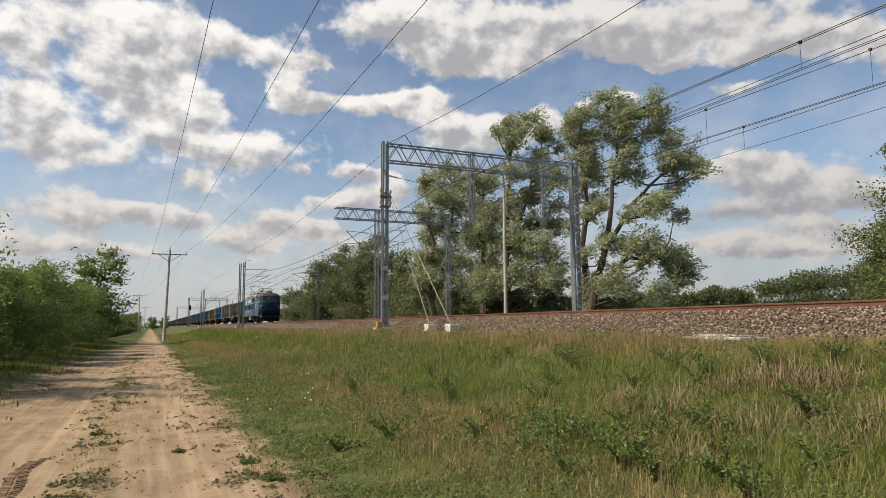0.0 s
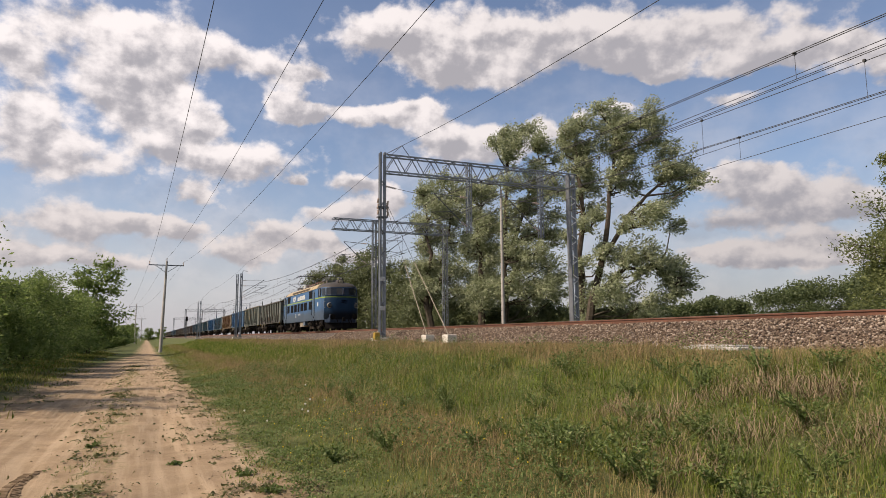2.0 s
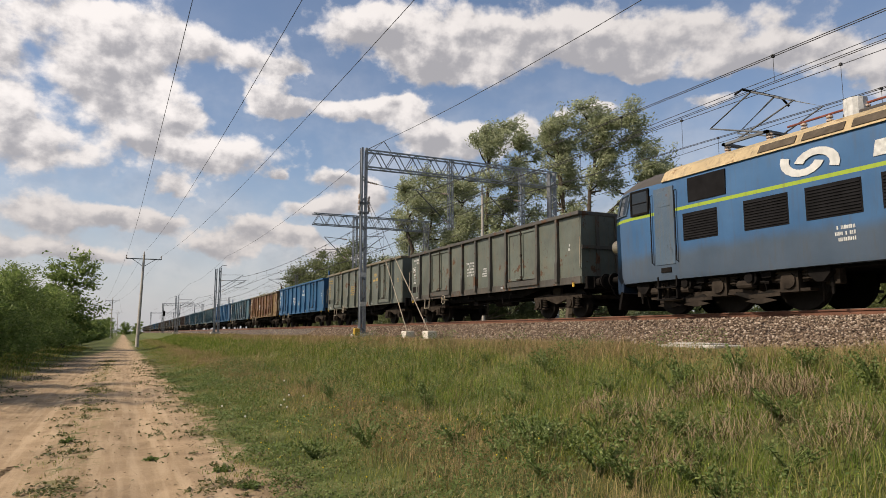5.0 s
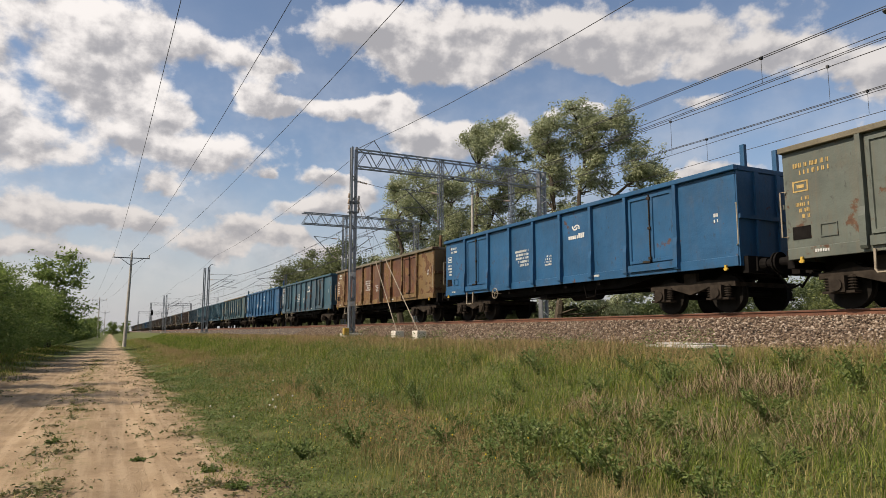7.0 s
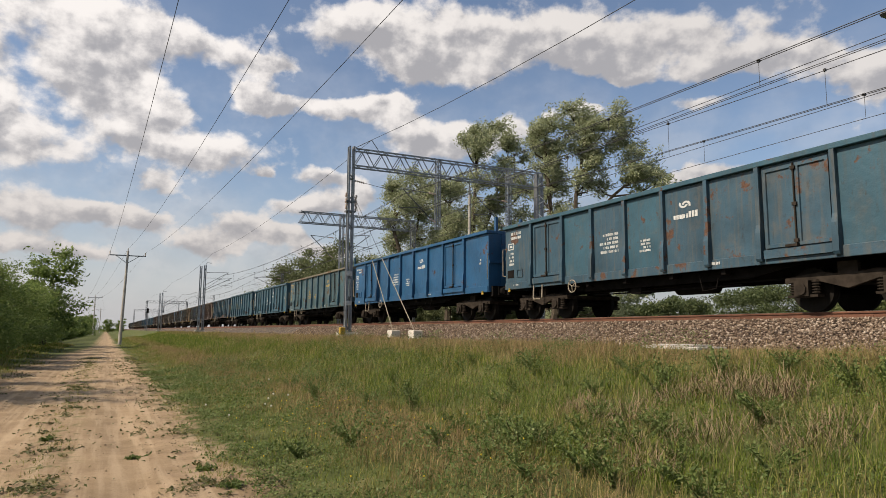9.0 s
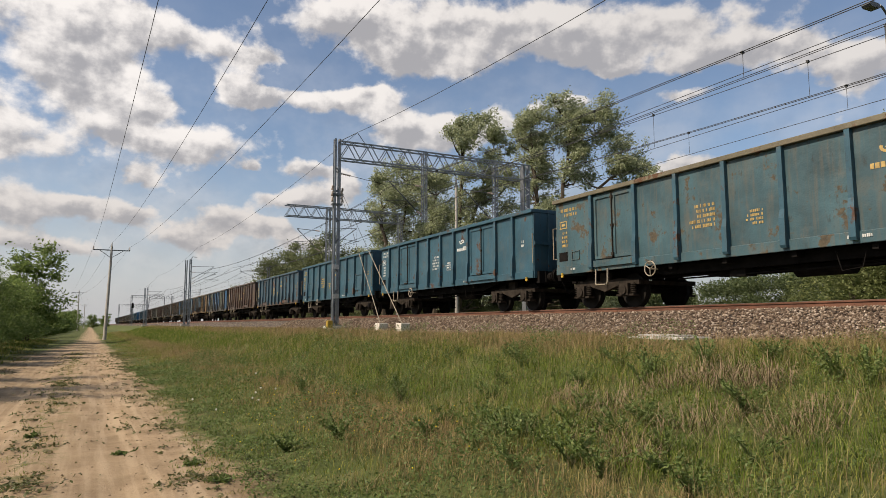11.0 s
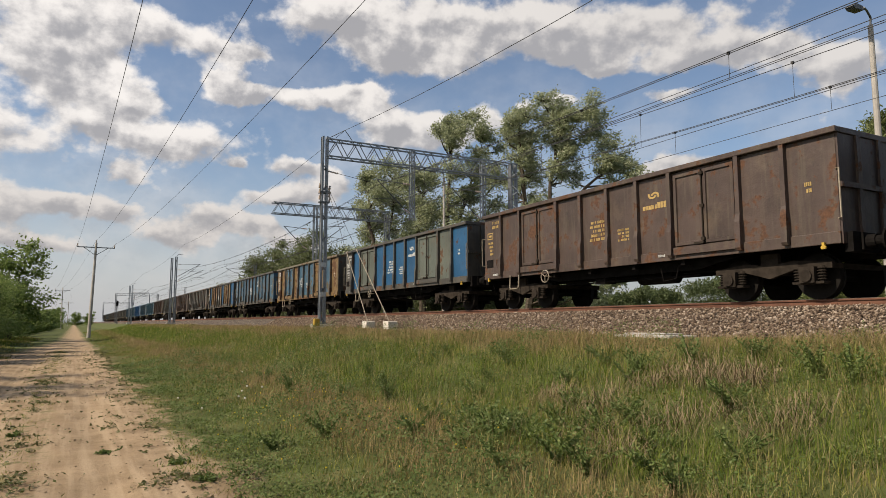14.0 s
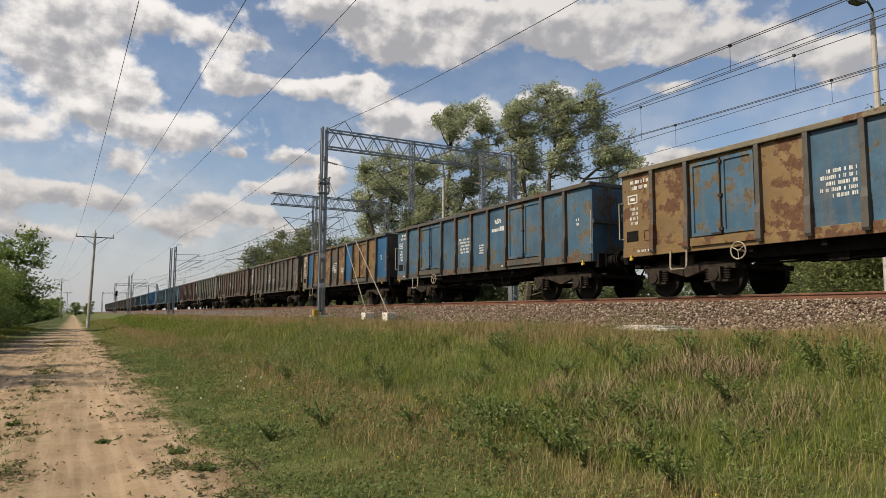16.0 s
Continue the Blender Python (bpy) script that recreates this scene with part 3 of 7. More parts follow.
def build_gantry():
    y, xa, xb, top = 32.6, 10.94, 22.7, 11.15
    t = thing("gantry", "grey galvanised lattice gantry spanning both railway tracks", "gantry")
    channel_mast(t, xa, y, 1.45, top + 0.05)
    channel_mast(t, xb, y - 0.1, 1.2, top - 0.05, 0.30, "mast_far", 0.58)
    part("mast_plate", Shape().box(xb - 0.255, xb - 0.245, y - 0.3, y + 0.1, 1.2, top - 0.1), GALV_DARK, t)
    part("truss", truss(Shape(), xa + 0.12, xb + 0.25, y, 10.15, 11.05, 0.26, 0.55), GALVANISED, t)
    for cx in (TRACK_X + 2.05, FAR_X + 2.45):
        s = lattice(Shape(), cx, y, 7.15, 11.1, 0.11, 0.3, 0.022)
        part("drop_tube", s, GALVANISED, t)
        cantilever(t, cx, y, 7.9, 2.1, -1)
    part("foot", Shape().box(xa - 0.45, xa + 0.45, y - 0.45, y + 0.45, 1.0, 1.52), CONCRETE, t, "pale concrete foundation block", bevel=0.03)
    part("foot", Shape().box(xb - 0.4, xb + 0.4, y - 0.7, y + 0.1, 1.0, 1.5), CONCRETE, t, "pale concrete foundation block", bevel=0.03)
    part("base_plate", Shape().box(xa - 0.3, xa + 0.3, y - 0.25, y + 0.25, 1.52, 1.57), GALV_DARK, t)
    box = part("junction_box", Shape().box(xa - 0.62, xa - 0.34, y - 0.75, y - 0.5, 1.42, 1.78), YELLOW, t, "small yellow cable box", bevel=0.03)
    # ribbed white tensioning insulators and fittings halfway up
    for z in (8.3, 8.6, 8.0):
        insulator(t, (xa - 0.28, y - 0.1, z - 0.15), (xa - 0.24, y - 0.1, z + 0.1), 4, 0.06)
        insulator(t, (xa + 0.3, y + 0.1, z - 0.25), (xa + 0.36, y + 0.1, z + 0.05), 4, 0.06)
    for z in (2.9, 4.4):
        part("number_plate", Shape().box(xa - 0.14, xa + 0.14, y - 0.155, y - 0.14, z, z + 0.22), MARK, t)
    part("collar", Shape().box(xa - 0.26, xa + 0.26, y - 0.16, y + 0.16, 8.2, 8.3).box(xa - 0.26, xa + 0.26, y - 0.16, y + 0.16, 7.7, 7.78), GALV_DARK, t)
    insulator(t, (xa + 0.2, y, 9.4), (xa + 0.75, y, 9.32))
    part("stay_wire", Shape().rod((xa + 0.75, y, 9.32), (xa + 2.6, y - 0.2, 9.0), 0.012, 5), WIRE, t)
    part("peak", Shape().rod((xa + 0.2, y, top), (xa + 1.1, y, top + 0.55), 0.02, 6).rod((xa + 1.6, y, top - 0.1), (xa + 1.1, y, top + 0.55), 0.02, 6), GALV_DARK, t)
    return t


def build_second_gantry():
    y, xm, xb, top = 51.0, 16.45, 22.7, 10.9
    t = thing("gantry", "distant galvanised lattice gantry with an overhanging end", "gantry")
    s = lattice(Shape(), xm, y, 1.7, top, 0.14, 0.5)
    part("mast", s, GALVANISED, t)
    part("mast", lattice(Shape(), xb, y, 1.2, top - 0.3, 0.16, 0.6), GALVANISED, t)
    part("truss", truss(Shape(), 13.0, xb + 0.3, y, 10.0, 10.85, 0.3, 0.5), GALVANISED, t)
    for cx in (TRACK_X + 2.0,):
        cantilever(t, cx, y, 7.7, 2.0, -1)
    cantilever(t, xm, y, 8.0, 2.4, 1)


def build_mast(y, h=10.1, x=10.94):
    """A pair of slender masts with a hinged arm over the near track."""
    t = thing("catenary_mast", "grey paired steel catenary mast with hinged arms", "catenary mast", "catenary masts")
    channel_mast(t, x - 0.2, y, 1.5, h - 0.15, 0.14)
    channel_mast(t, x + 0.32, y, 1.5, h, 0.14)
    part("foot", Shape().box(x - 0.6, x + 0.9, y - 0.35, y + 0.35, 1.0, 1.6), CONCRETE, t)
    cantilever(t, x + 0.4, y, 7.9, 2.9, 1)
    cantilever(t, x + 0.4, y + 0.5, 7.2, 3.4, 1)
    part("peak", Shape().path([(x + 0.32, y, h), (x + 0.55, y, h + 0.35), (x + 1.1, y, h + 0.3)], 0.035), GALV_DARK, t)
    return t


def build_far_gantry(y):
    t = thing("gantry", "far slim steel portal over the railway tracks", "gantry", "far gantries")
    for x in (10.94, 22.7):
        part("mast", lattice(Shape(), x, y, 1.5, 10.6, 0.17, 0.6, 0.075), GALV_DARK, t)
    part("truss", truss(Shape(), 10.94, 22.7, y, 9.9, 10.6, 0.25, 0.7), GALV_DARK, t)
    for cx in (TRACK_X + 2.0, FAR_X + 2.2):
        part("drop_tube", Shape().box(cx - 0.1, cx + 0.1, y - 0.1, y + 0.1, 7.0, 10.2), GALV_DARK, t)


def build_far_mast(y, x=22.7):
    t = thing("catenary_mast", "slim grey catenary mast beyond the far track", "catenary mast", "catenary masts")
    part("mast", lattice(Shape(), x, y, 0.9, 9.9, 0.13, 0.5), GALV_DARK, t)
    part("foot", Shape().box(x - 0.35, x + 0.35, y - 0.35, y + 0.35, 0.4, 1.3), CONCRETE, t)
    cantilever(t, x - 0.1, y, 7.9, 4.0, -1)


def build_signal(y, x=10.2):
    t = thing("railway_signal", "far railway signal post with a dark head", "railway signal")
    part("post", Shape().rod((x, y, 1.0), (x, y, 7.2), 0.09, 8), GALV_DARK, t)
    part("signal_head", Shape().prism([(x - 0.28, 6.2), (x + 0.28, 6.2), (x + 0.28, 7.4), (x + 0.15, 7.6), (x - 0.15, 7.6), (x - 0.28, 7.4)], "y", y - 0.1, y + 0.15), GREASE, t, "black signal head")
    part("ladder", Shape().rod((x + 0.3, y + 0.4, 1.0), (x + 0.3, y + 0.1, 5.8), 0.025, 5), GALV_DARK, t)


def sag_line(a, b, sag, n=14):
    a, b = Vec(a), Vec(b)
    return [a.lerp(b, k / n) - Vec((0, 0, 4 * sag * (k / n) * (1 - k / n))) for k in range(n + 1)]


def build_wires():
    spans = [(-28.0, 32.6), (32.6, 92.5), (92.5, 150.0), (150.0, 215.0), (215.0, 330.0)]
    # tracks, and the set of an overlapping tension length between them
    for cx, low, end, pair, single in ((TRACK_X, 7.62, 8.95, 2, False), (16.5, 7.49, 9.2, 1, True), (FAR_X, 7.48, 8.81, 2, True)):
        t = thing("overhead_wire", "dark copper contact and carrying wires over a track", "overhead wire", "overhead wires")
        for y0, y1 in spans:
            for dx in (-0.05, 0.05):
                if pair == 2 or dx > 0:
                    part("carrying_wire", Shape().path(sag_line((cx + dx, y0, end), (cx + dx, y1, end), 0.75), 0.011, 5), WIRE, t)
                if not single or dx > 0:
                    part("contact_wire", Shape().path(sag_line((cx + dx, y0, low), (cx + dx, y1, low), 0.03, 4), 0.009, 5), WIRE, t)
            k = int((y1 - y0) // 5.5)
            for i in range(1, k):
                f = i / k
                zt = end - 4 * 0.75 * f * (1 - f)
                y = y0 + (y1 - y0) * f
                part("dropper", Shape().rod((cx, y, low), (cx, y, zt), 0.006, 4).box(cx - 0.035, cx + 0.035, y - 0.03, y + 0.03, zt - 0.04, zt + 0.03), WIRE, t)
    t = thing("return_wire", "thin dark return wire along the mast tops", "overhead wire")
    for y0, y1 in spans:
        part("wire", Shape().path(sag_line((10.94 + 1.1, y0, 11.7), (10.94 + 1.1, y1, 11.7), 1.5 if y0 < 0 else 0.6), 0.012, 5), WIRE, t)
    t = thing("feeder_wire", "thin dark feeder wire above the near track", "overhead wire")
    part("wire", Shape().path(sag_line((15.2, -28, 8.4), (15.2, 51, 8.4), 0.12), 0.010, 5), WIRE, t)


build_gantry()
build_second_gantry()
for my in (92.5, 167.0):
    build_mast(my)
for gy in (228.0, 330.0):
    build_far_gantry(gy)
build_wires()
for my in (98.0, 168.0):
    build_far_mast(my)
build_signal(205.0)


def build_stay(y, x=10.55):
    """Guy rod of the mast, pinned to a white concrete block."""
    t = thing("mast_anchor", "white concrete anchor block with a slanting pale guy rod", "anchor block", "mast anchors")
    part("block", Shape().box(x - 0.2, x + 0.2, y - 0.26, y + 0.26, 1.05, 1.64), PALE_CONCRETE, t, bevel=0.03)
    return t


for ay in (26.0, 23.8):
    a = build_stay(ay, 10.75)
    foot, head = Vec((10.75, ay + 0.1, 1.64)), Vec((10.95, 32.4, 8.75))
    part("guy_rod", Shape().rod(foot, foot.lerp(head, 0.45), 0.019, 8), HANDLE, a, "pale painted steel rod")
    part("guy_wire", Shape().rod(foot.lerp(head, 0.45), head, 0.010, 5), WIRE, a)


def build_slab():
    t = thing("concrete_slab", "flat weathered pale concrete cover slab in the grass", "concrete slab")
    part("slab", Shape().box(10.05, 10.85, 9.25, 10.75, 1.1, 1.34), CONCRETE, t, bevel=0.02)
    part("lid", Shape().box(10.2, 10.7, 9.5, 10.6, 1.344, 1.375), CONCRETE, t, bevel=0.01)


build_slab()


def build_lamp(x, y, z0, z1, label):
    t = thing("lamp_post", label, "lamp post", "lamp posts")
    part("post", Shape().rod((x, y, z0), (x, y, z1 - 0.4), 0.13, 10, 0.08), POLE, t, smooth=False)
    part("arm", Shape().path([(x, y, z1 - 0.45), (x - 0.05, y - 0.05, z1 - 0.15), (x - 0.35, y - 0.1, z1), (x - 0.6, y - 0.15, z1 + 0.02)], 0.035, 8), GALV_DARK, t)
    part("lamp_head", Shape().prism([(-1.15, -0.02), (-1.05, -0.09), (-0.6, -0.07), (-0.5, 0.0), (-0.65, 0.08), (-1.0, 0.09)], "y", -0.14, 0.14), GALV_DARK, t, at=pose(x, y, z1))


build_lamp(22.7, 41.1, 1.0, 12.3, "tall concrete lamp post with a curved arm by the tracks")
build_lamp(22.6, 11.7, 1.0, 11.75, "tall concrete lamp post with a hooded grey lamp")


def build_power_line():
    tops = []
    for y, x, h, lean in ((80.0, 1.66, 10.1, 0.26), (212.0, -3.2, 11.0, 0.0), (345.0, -2.6, 11.0, 0.0)):
        t = thing("power_pole", "slender concrete power pole with a braced steel crossarm", "power pole", "power poles")
        z0 = ground_z(x, y) - 0.1
        b = (x - lean, y, z0)
        part("pole", Shape().rod(b, (x, y, h), 0.19, 10, 0.11), POLE, t)
        part("crossarm", Shape().box(x - 1.8, x + 1.8, y - 0.05, y + 0.05, h - 0.55, h - 0.45), GALV_DARK, t)
        part("brace", Shape().rod((x - 1.2, y, h - 0.5), (x - 0.03, y, h - 1.35), 0.03, 6).rod((x + 1.2, y, h - 0.5), (x - 0.03, y, h - 1.35), 0.03, 6), GALV_DARK, t)
        pins = [(x - 1.75, y, h - 0.1), (x, y, h + 0.3), (x + 1.75, y, h - 0.1)]
        for p in pins:
            insulator(t, (p[0], p[1], p[2] - 0.36), p, 3, 0.07)
        tops.append(pins)
    first = [(1.45, -12.0, 9.9), (3.86, -12.0, 9.9), (6.2, -12.0, 9.9)]
    tops = [first] + tops
    t = thing("power_wire", "three thin dark conductors of the power line", "power line")
    for a, b in zip(tops, tops[1:]):
        for p, q in zip(a, b):
            part("wire", Shape().path(sag_line(p, q, 1.3 if a is first else 0.9, 16), 0.0085, 5), WIRE, t)


build_power_line()


# ---- train ----
START_SPEED, SLOWING = 18.15, 0.035   # the train slows a little
WHEEL_R = 0.46


def shared(shape, name, mat):
    me = shape.mesh(name)
    me.materials.append(mat)
    return me


def wheelset_mesh():
    s = Shape()
    for i in (-1, 1):
        x = i * 0.7535
        s.rod((x - 0.065, 0, 0), (x + 0.065, 0, 0), WHEEL_R, 24).rod((x - i * 0.09, 0, 0), (x - i * 0.06, 0, 0), WHEEL_R + 0.028, 24)
        s.rod((x + i * 0.066, 0, 0), (x + i * 0.085, 0, 0), 0.17, 12)
        for k in range(4):
            a = k * math.tau / 4
            s.rod((x + i * 0.07, 0.3 * math.cos(a), 0.3 * math.sin(a)), (x + i * 0.075, 0.3 * math.cos(a), 0.3 * math.sin(a)), 0.05, 6)
    s.rod((-1.0, 0, 0), (1.0, 0, 0), 0.08, 10)
    return s


def bogie_frame():
    s = Shape()
    for i in (-1, 1):
        x = i * 1.0
        # fish-bellied side frame, dipping between the axle boxes
        s.prism([(-1.35, 0.60), (-1.35, 0.72), (-0.55, 0.80), (0.0, 0.72), (0.55, 0.80), (1.35, 0.72), (1.35, 0.60), (0.6, 0.62), (0.0, 0.45), (-0.6, 0.62)], "x", x - 0.06, x + 0.06)
        s.box(x - 0.05, x + 0.05, -0.2, 0.2, 0.72, 0.98)
    s.box(-1.0, 1.0, -0.18, 0.18, 0.55, 0.80)
    for e in (-1, 1):
        s.box(-1.0, 1.0, e * 1.3 - 0.05, e * 1.3 + 0.05, 0.60, 0.70)
    return s


def axle_box():
    s = Shape().box(0.95, 1.2, -0.16, 0.16, 0.32, 0.64).rod((1.2, 0, 0.46), (1.24, 0, 0.46), 0.12, 12)
    s.box(0.93, 1.16, -0.33, 0.33, 0.30, 0.35)
    return s


def coil_spring():
    s = Shape()
    for e in (1,):
        prof = [(0.05, 0.0)]
        for k in range(5):
            z = 0.02 + k * 0.055
            prof += [(0.055, z), (0.088, z + 0.008), (0.088, z + 0.026), (0.055, z + 0.034)]
        s.lathe((1.07, e * 0.25, 0.355), prof + [(0.05, 0.3)], 10)
    return s


def buffer_shape():
    s = Shape().rod((0, 0, 0), (0, -0.36, 0), 0.10, 12).rod((0, 0, 0), (0, -0.18, 0), 0.13, 12).box(-0.16, 0.16, -0.01, 0.03, -0.16, 0.16)
    s.rod((0, -0.36, 0), (0, -0.40, 0), 0.225, 16)
    s.rod((0, -0.40, 0), (0, -0.415, 0), 0.21, 16, 0.15)
    return s


M_WHEELSET = shared(wheelset_mesh(), "wheelset", TYRE)
M_FRAME = shared(bogie_frame(), "side_frame", DUSTY)
M_AXLEBOX = shared(axle_box(), "axle_box", DUSTY)
M_SPRING = shared(coil_spring(), "coil_spring", DUSTY)
M_BUFFER = shared(buffer_shape(), "buffer", GREASE)
WHEELS = []     # (wheelset, its rest pose) of every keyed wheelset
FLIP = pose(0, 0, 0, 0, 0, 180)


def add_bogie(w, y):
    b = part("bogie", M_FRAME, DUSTY, w, at=pose(0, y, 0))
    for e in (-0.9, 0.9):
        part("wheelset", M_WHEELSET, TYRE, b, at=pose(0, e, WHEEL_R))
        for m in (pose(0, e, 0), pose(0, e, 0) @ FLIP):
            part("axle_box", M_AXLEBOX, DUSTY, b, at=m)
            for o in (0.0, -0.5):
                part("coil_spring", M_SPRING, DUSTY, b, at=m @ pose(0, o, 0))
    return b


def stencil_block(rng, w, h, rows, thick=0.007):
    """Rows of short bars that stand for stencilled writing; x is depth, y along, z up."""
    s = Shape()
    rh = h / rows
    for r in range(rows):
        z = h - (r + 0.75) * rh
        y = 0.0
        end = w * rng.uniform(0.55, 1.0)
        while y < end:
            k = rng.uniform(0.014, 0.036)
            s.box(-thick, 0, y, y + k, z, z + rh * rng.uniform(0.56, 0.66))
            y += k + rng.choice((0.010, 0.012, 0.016, 0.06))
    return s


def mark(name, shape, mat, parent, label="", at=None):
    """Painted marks, too small to pick apart."""
    return tagged(part(name, shape, mat, parent, label, at), kind="stuff")


def logo_shape(bars=True):
    """Two interlocked hooks over a row of plain bars."""
    s = Shape()
    for k in range(9):
        for sgn, off in ((1, 0.0), (-1, 0.0)):
            a0, a1 = (k * 20 + 200) if sgn > 0 else (k * 20 + 20), 0
            a, b = radians(a0), radians(a0 + 20)
            r0, r1 = 0.10, 0.17
            cy, cz = sgn * 0.05, 0.42 + sgn * 0.03
            q = [(cy + r * math.cos(t), cz + r * math.sin(t) * 0.7) for r, t in ((r0, a), (r1, a), (r1, b), (r0, b))]
            s.prism(q, "x", -0.007, 0)
    for k, wd in enumerate(() if not bars else (0.09, 0.09, 0.09, 0.07, 0.1, 0.09, 0.09, 0.08)):
        y = -0.46 + k * 0.117
        s.box(-0.007, 0, y, y + wd, 0.06, 0.17 + (0.05 if k < 3 else 0))
    return s


def leaf_door(s, y0, y1, z0, z1):
    """One door leaf: a raised rim round a sunken sheet, all of a piece."""
    r = 0.075
    def loop(x, i):
        return [(x, y0 + i, z0 + i), (x, y1 - i, z0 + i), (x, y1 - i, z1 - i), (x, y0 + i, z1 - i)]
    v = loop(0.0, 0) + loop(-0.055, 0) + loop(-0.055, r) + loop(-0.02, r + 0.01)
    f = [(3, 2, 1, 0), (12, 13, 14, 15)]
    for a in (0, 4, 8):
        f += [(a + k, a + (k + 1) % 4, a + 4 + (k + 1) % 4, a + 4 + k) for k in range(4)]
    return s.add(v, f)


def hinge_gear(y, z0, z1):
    s = Shape().rod((-0.08, y, z0), (-0.08, y, z1), 0.018, 6)
    for z in (z0 + 0.1, (z0 + z1) / 2, z1 - 0.1):
        s.box(-0.10, -0.02, y - 0.05, y + 0.05, z - 0.035, z + 0.035)
    s.box(-0.14, -0.05, y - 0.05, y + 0.22, z0 - 0.02, z0 + 0.03)
    return s


def rib_shape(z0, z1, w=0.07):
    """A pressed post: slim above, swelling at the foot."""
    s = Shape()
    prof = [(0, z0), (-0.12, z0), (-0.155, z0 + 0.06), (-0.145, z0 + 0.62), (-0.11, z0 + 0.80), (-0.11, z1), (0, z1)]
    n = len(prof)
    v = [(x, y, z) for y in (-w, w) for x, z in prof]
    v = [(x, y * (0.95 if z < z0 + 0.7 else 0.75), z) for x, y, z in v]
    return s.add(v, [(k, (k + 1) % n, n + (k + 1) % n, n + k) for k in range(n)] + [tuple(range(n))[::-1], tuple(range(n, 2 * n))])


def hand_wheel():
    s = Shape().ring((0, 0, 0), 0.21, 0.018, "x", 18)
    for k in range(3):
        a = k * math.tau / 3 + 0.5
        s.rod((0, 0, 0), (0, 0.21 * math.cos(a), 0.21 * math.sin(a)), 0.013, 5)
    return s.rod((-0.02, 0, 0), (0.3, 0, 0), 0.025, 6)


def ladder_step():
    """A bent bar that hangs from the sill as a step, with a tread plate."""
    s = Shape().path([(0, -0.24, 0.05), (-0.02, -0.24, -0.34), (-0.02, -0.20, -0.40), (-0.02, 0.20, -0.40), (-0.02, 0.24, -0.34), (0, 0.24, 0.05)], 0.024, 6)
    return s.box(-0.07, 0.05, -0.2, 0.2, -0.405, -0.38)


def towing_hook():
    return Shape().prism([(-0.04, 0.0), (0.04, 0.0), (0.03, -0.07), (0.07, -0.12), (0.05, -0.17), (-0.05, -0.17), (-0.07, -0.12), (-0.03, -0.07)], "x", -0.03, 0.03)


M_WHEEL_HAND = shared(hand_wheel(), "hand_wheel", HANDLE)
M_STEP = shared(ladder_step(), "step", HANDLE)
M_TOW = shared(towing_hook(), "towing_hook", YELLOW)
M_LOGO = shared(logo_shape(), "emblem", MARK)
M_HOOKS = shared(logo_shape(False), "emblem", MARK)
M_LOGO_Y = shared(logo_shape(), "emblem", MARK_YELLOW)
Z_SILL, Z_FLOOR, Z_TOP = 1.02, 1.25, 3.20


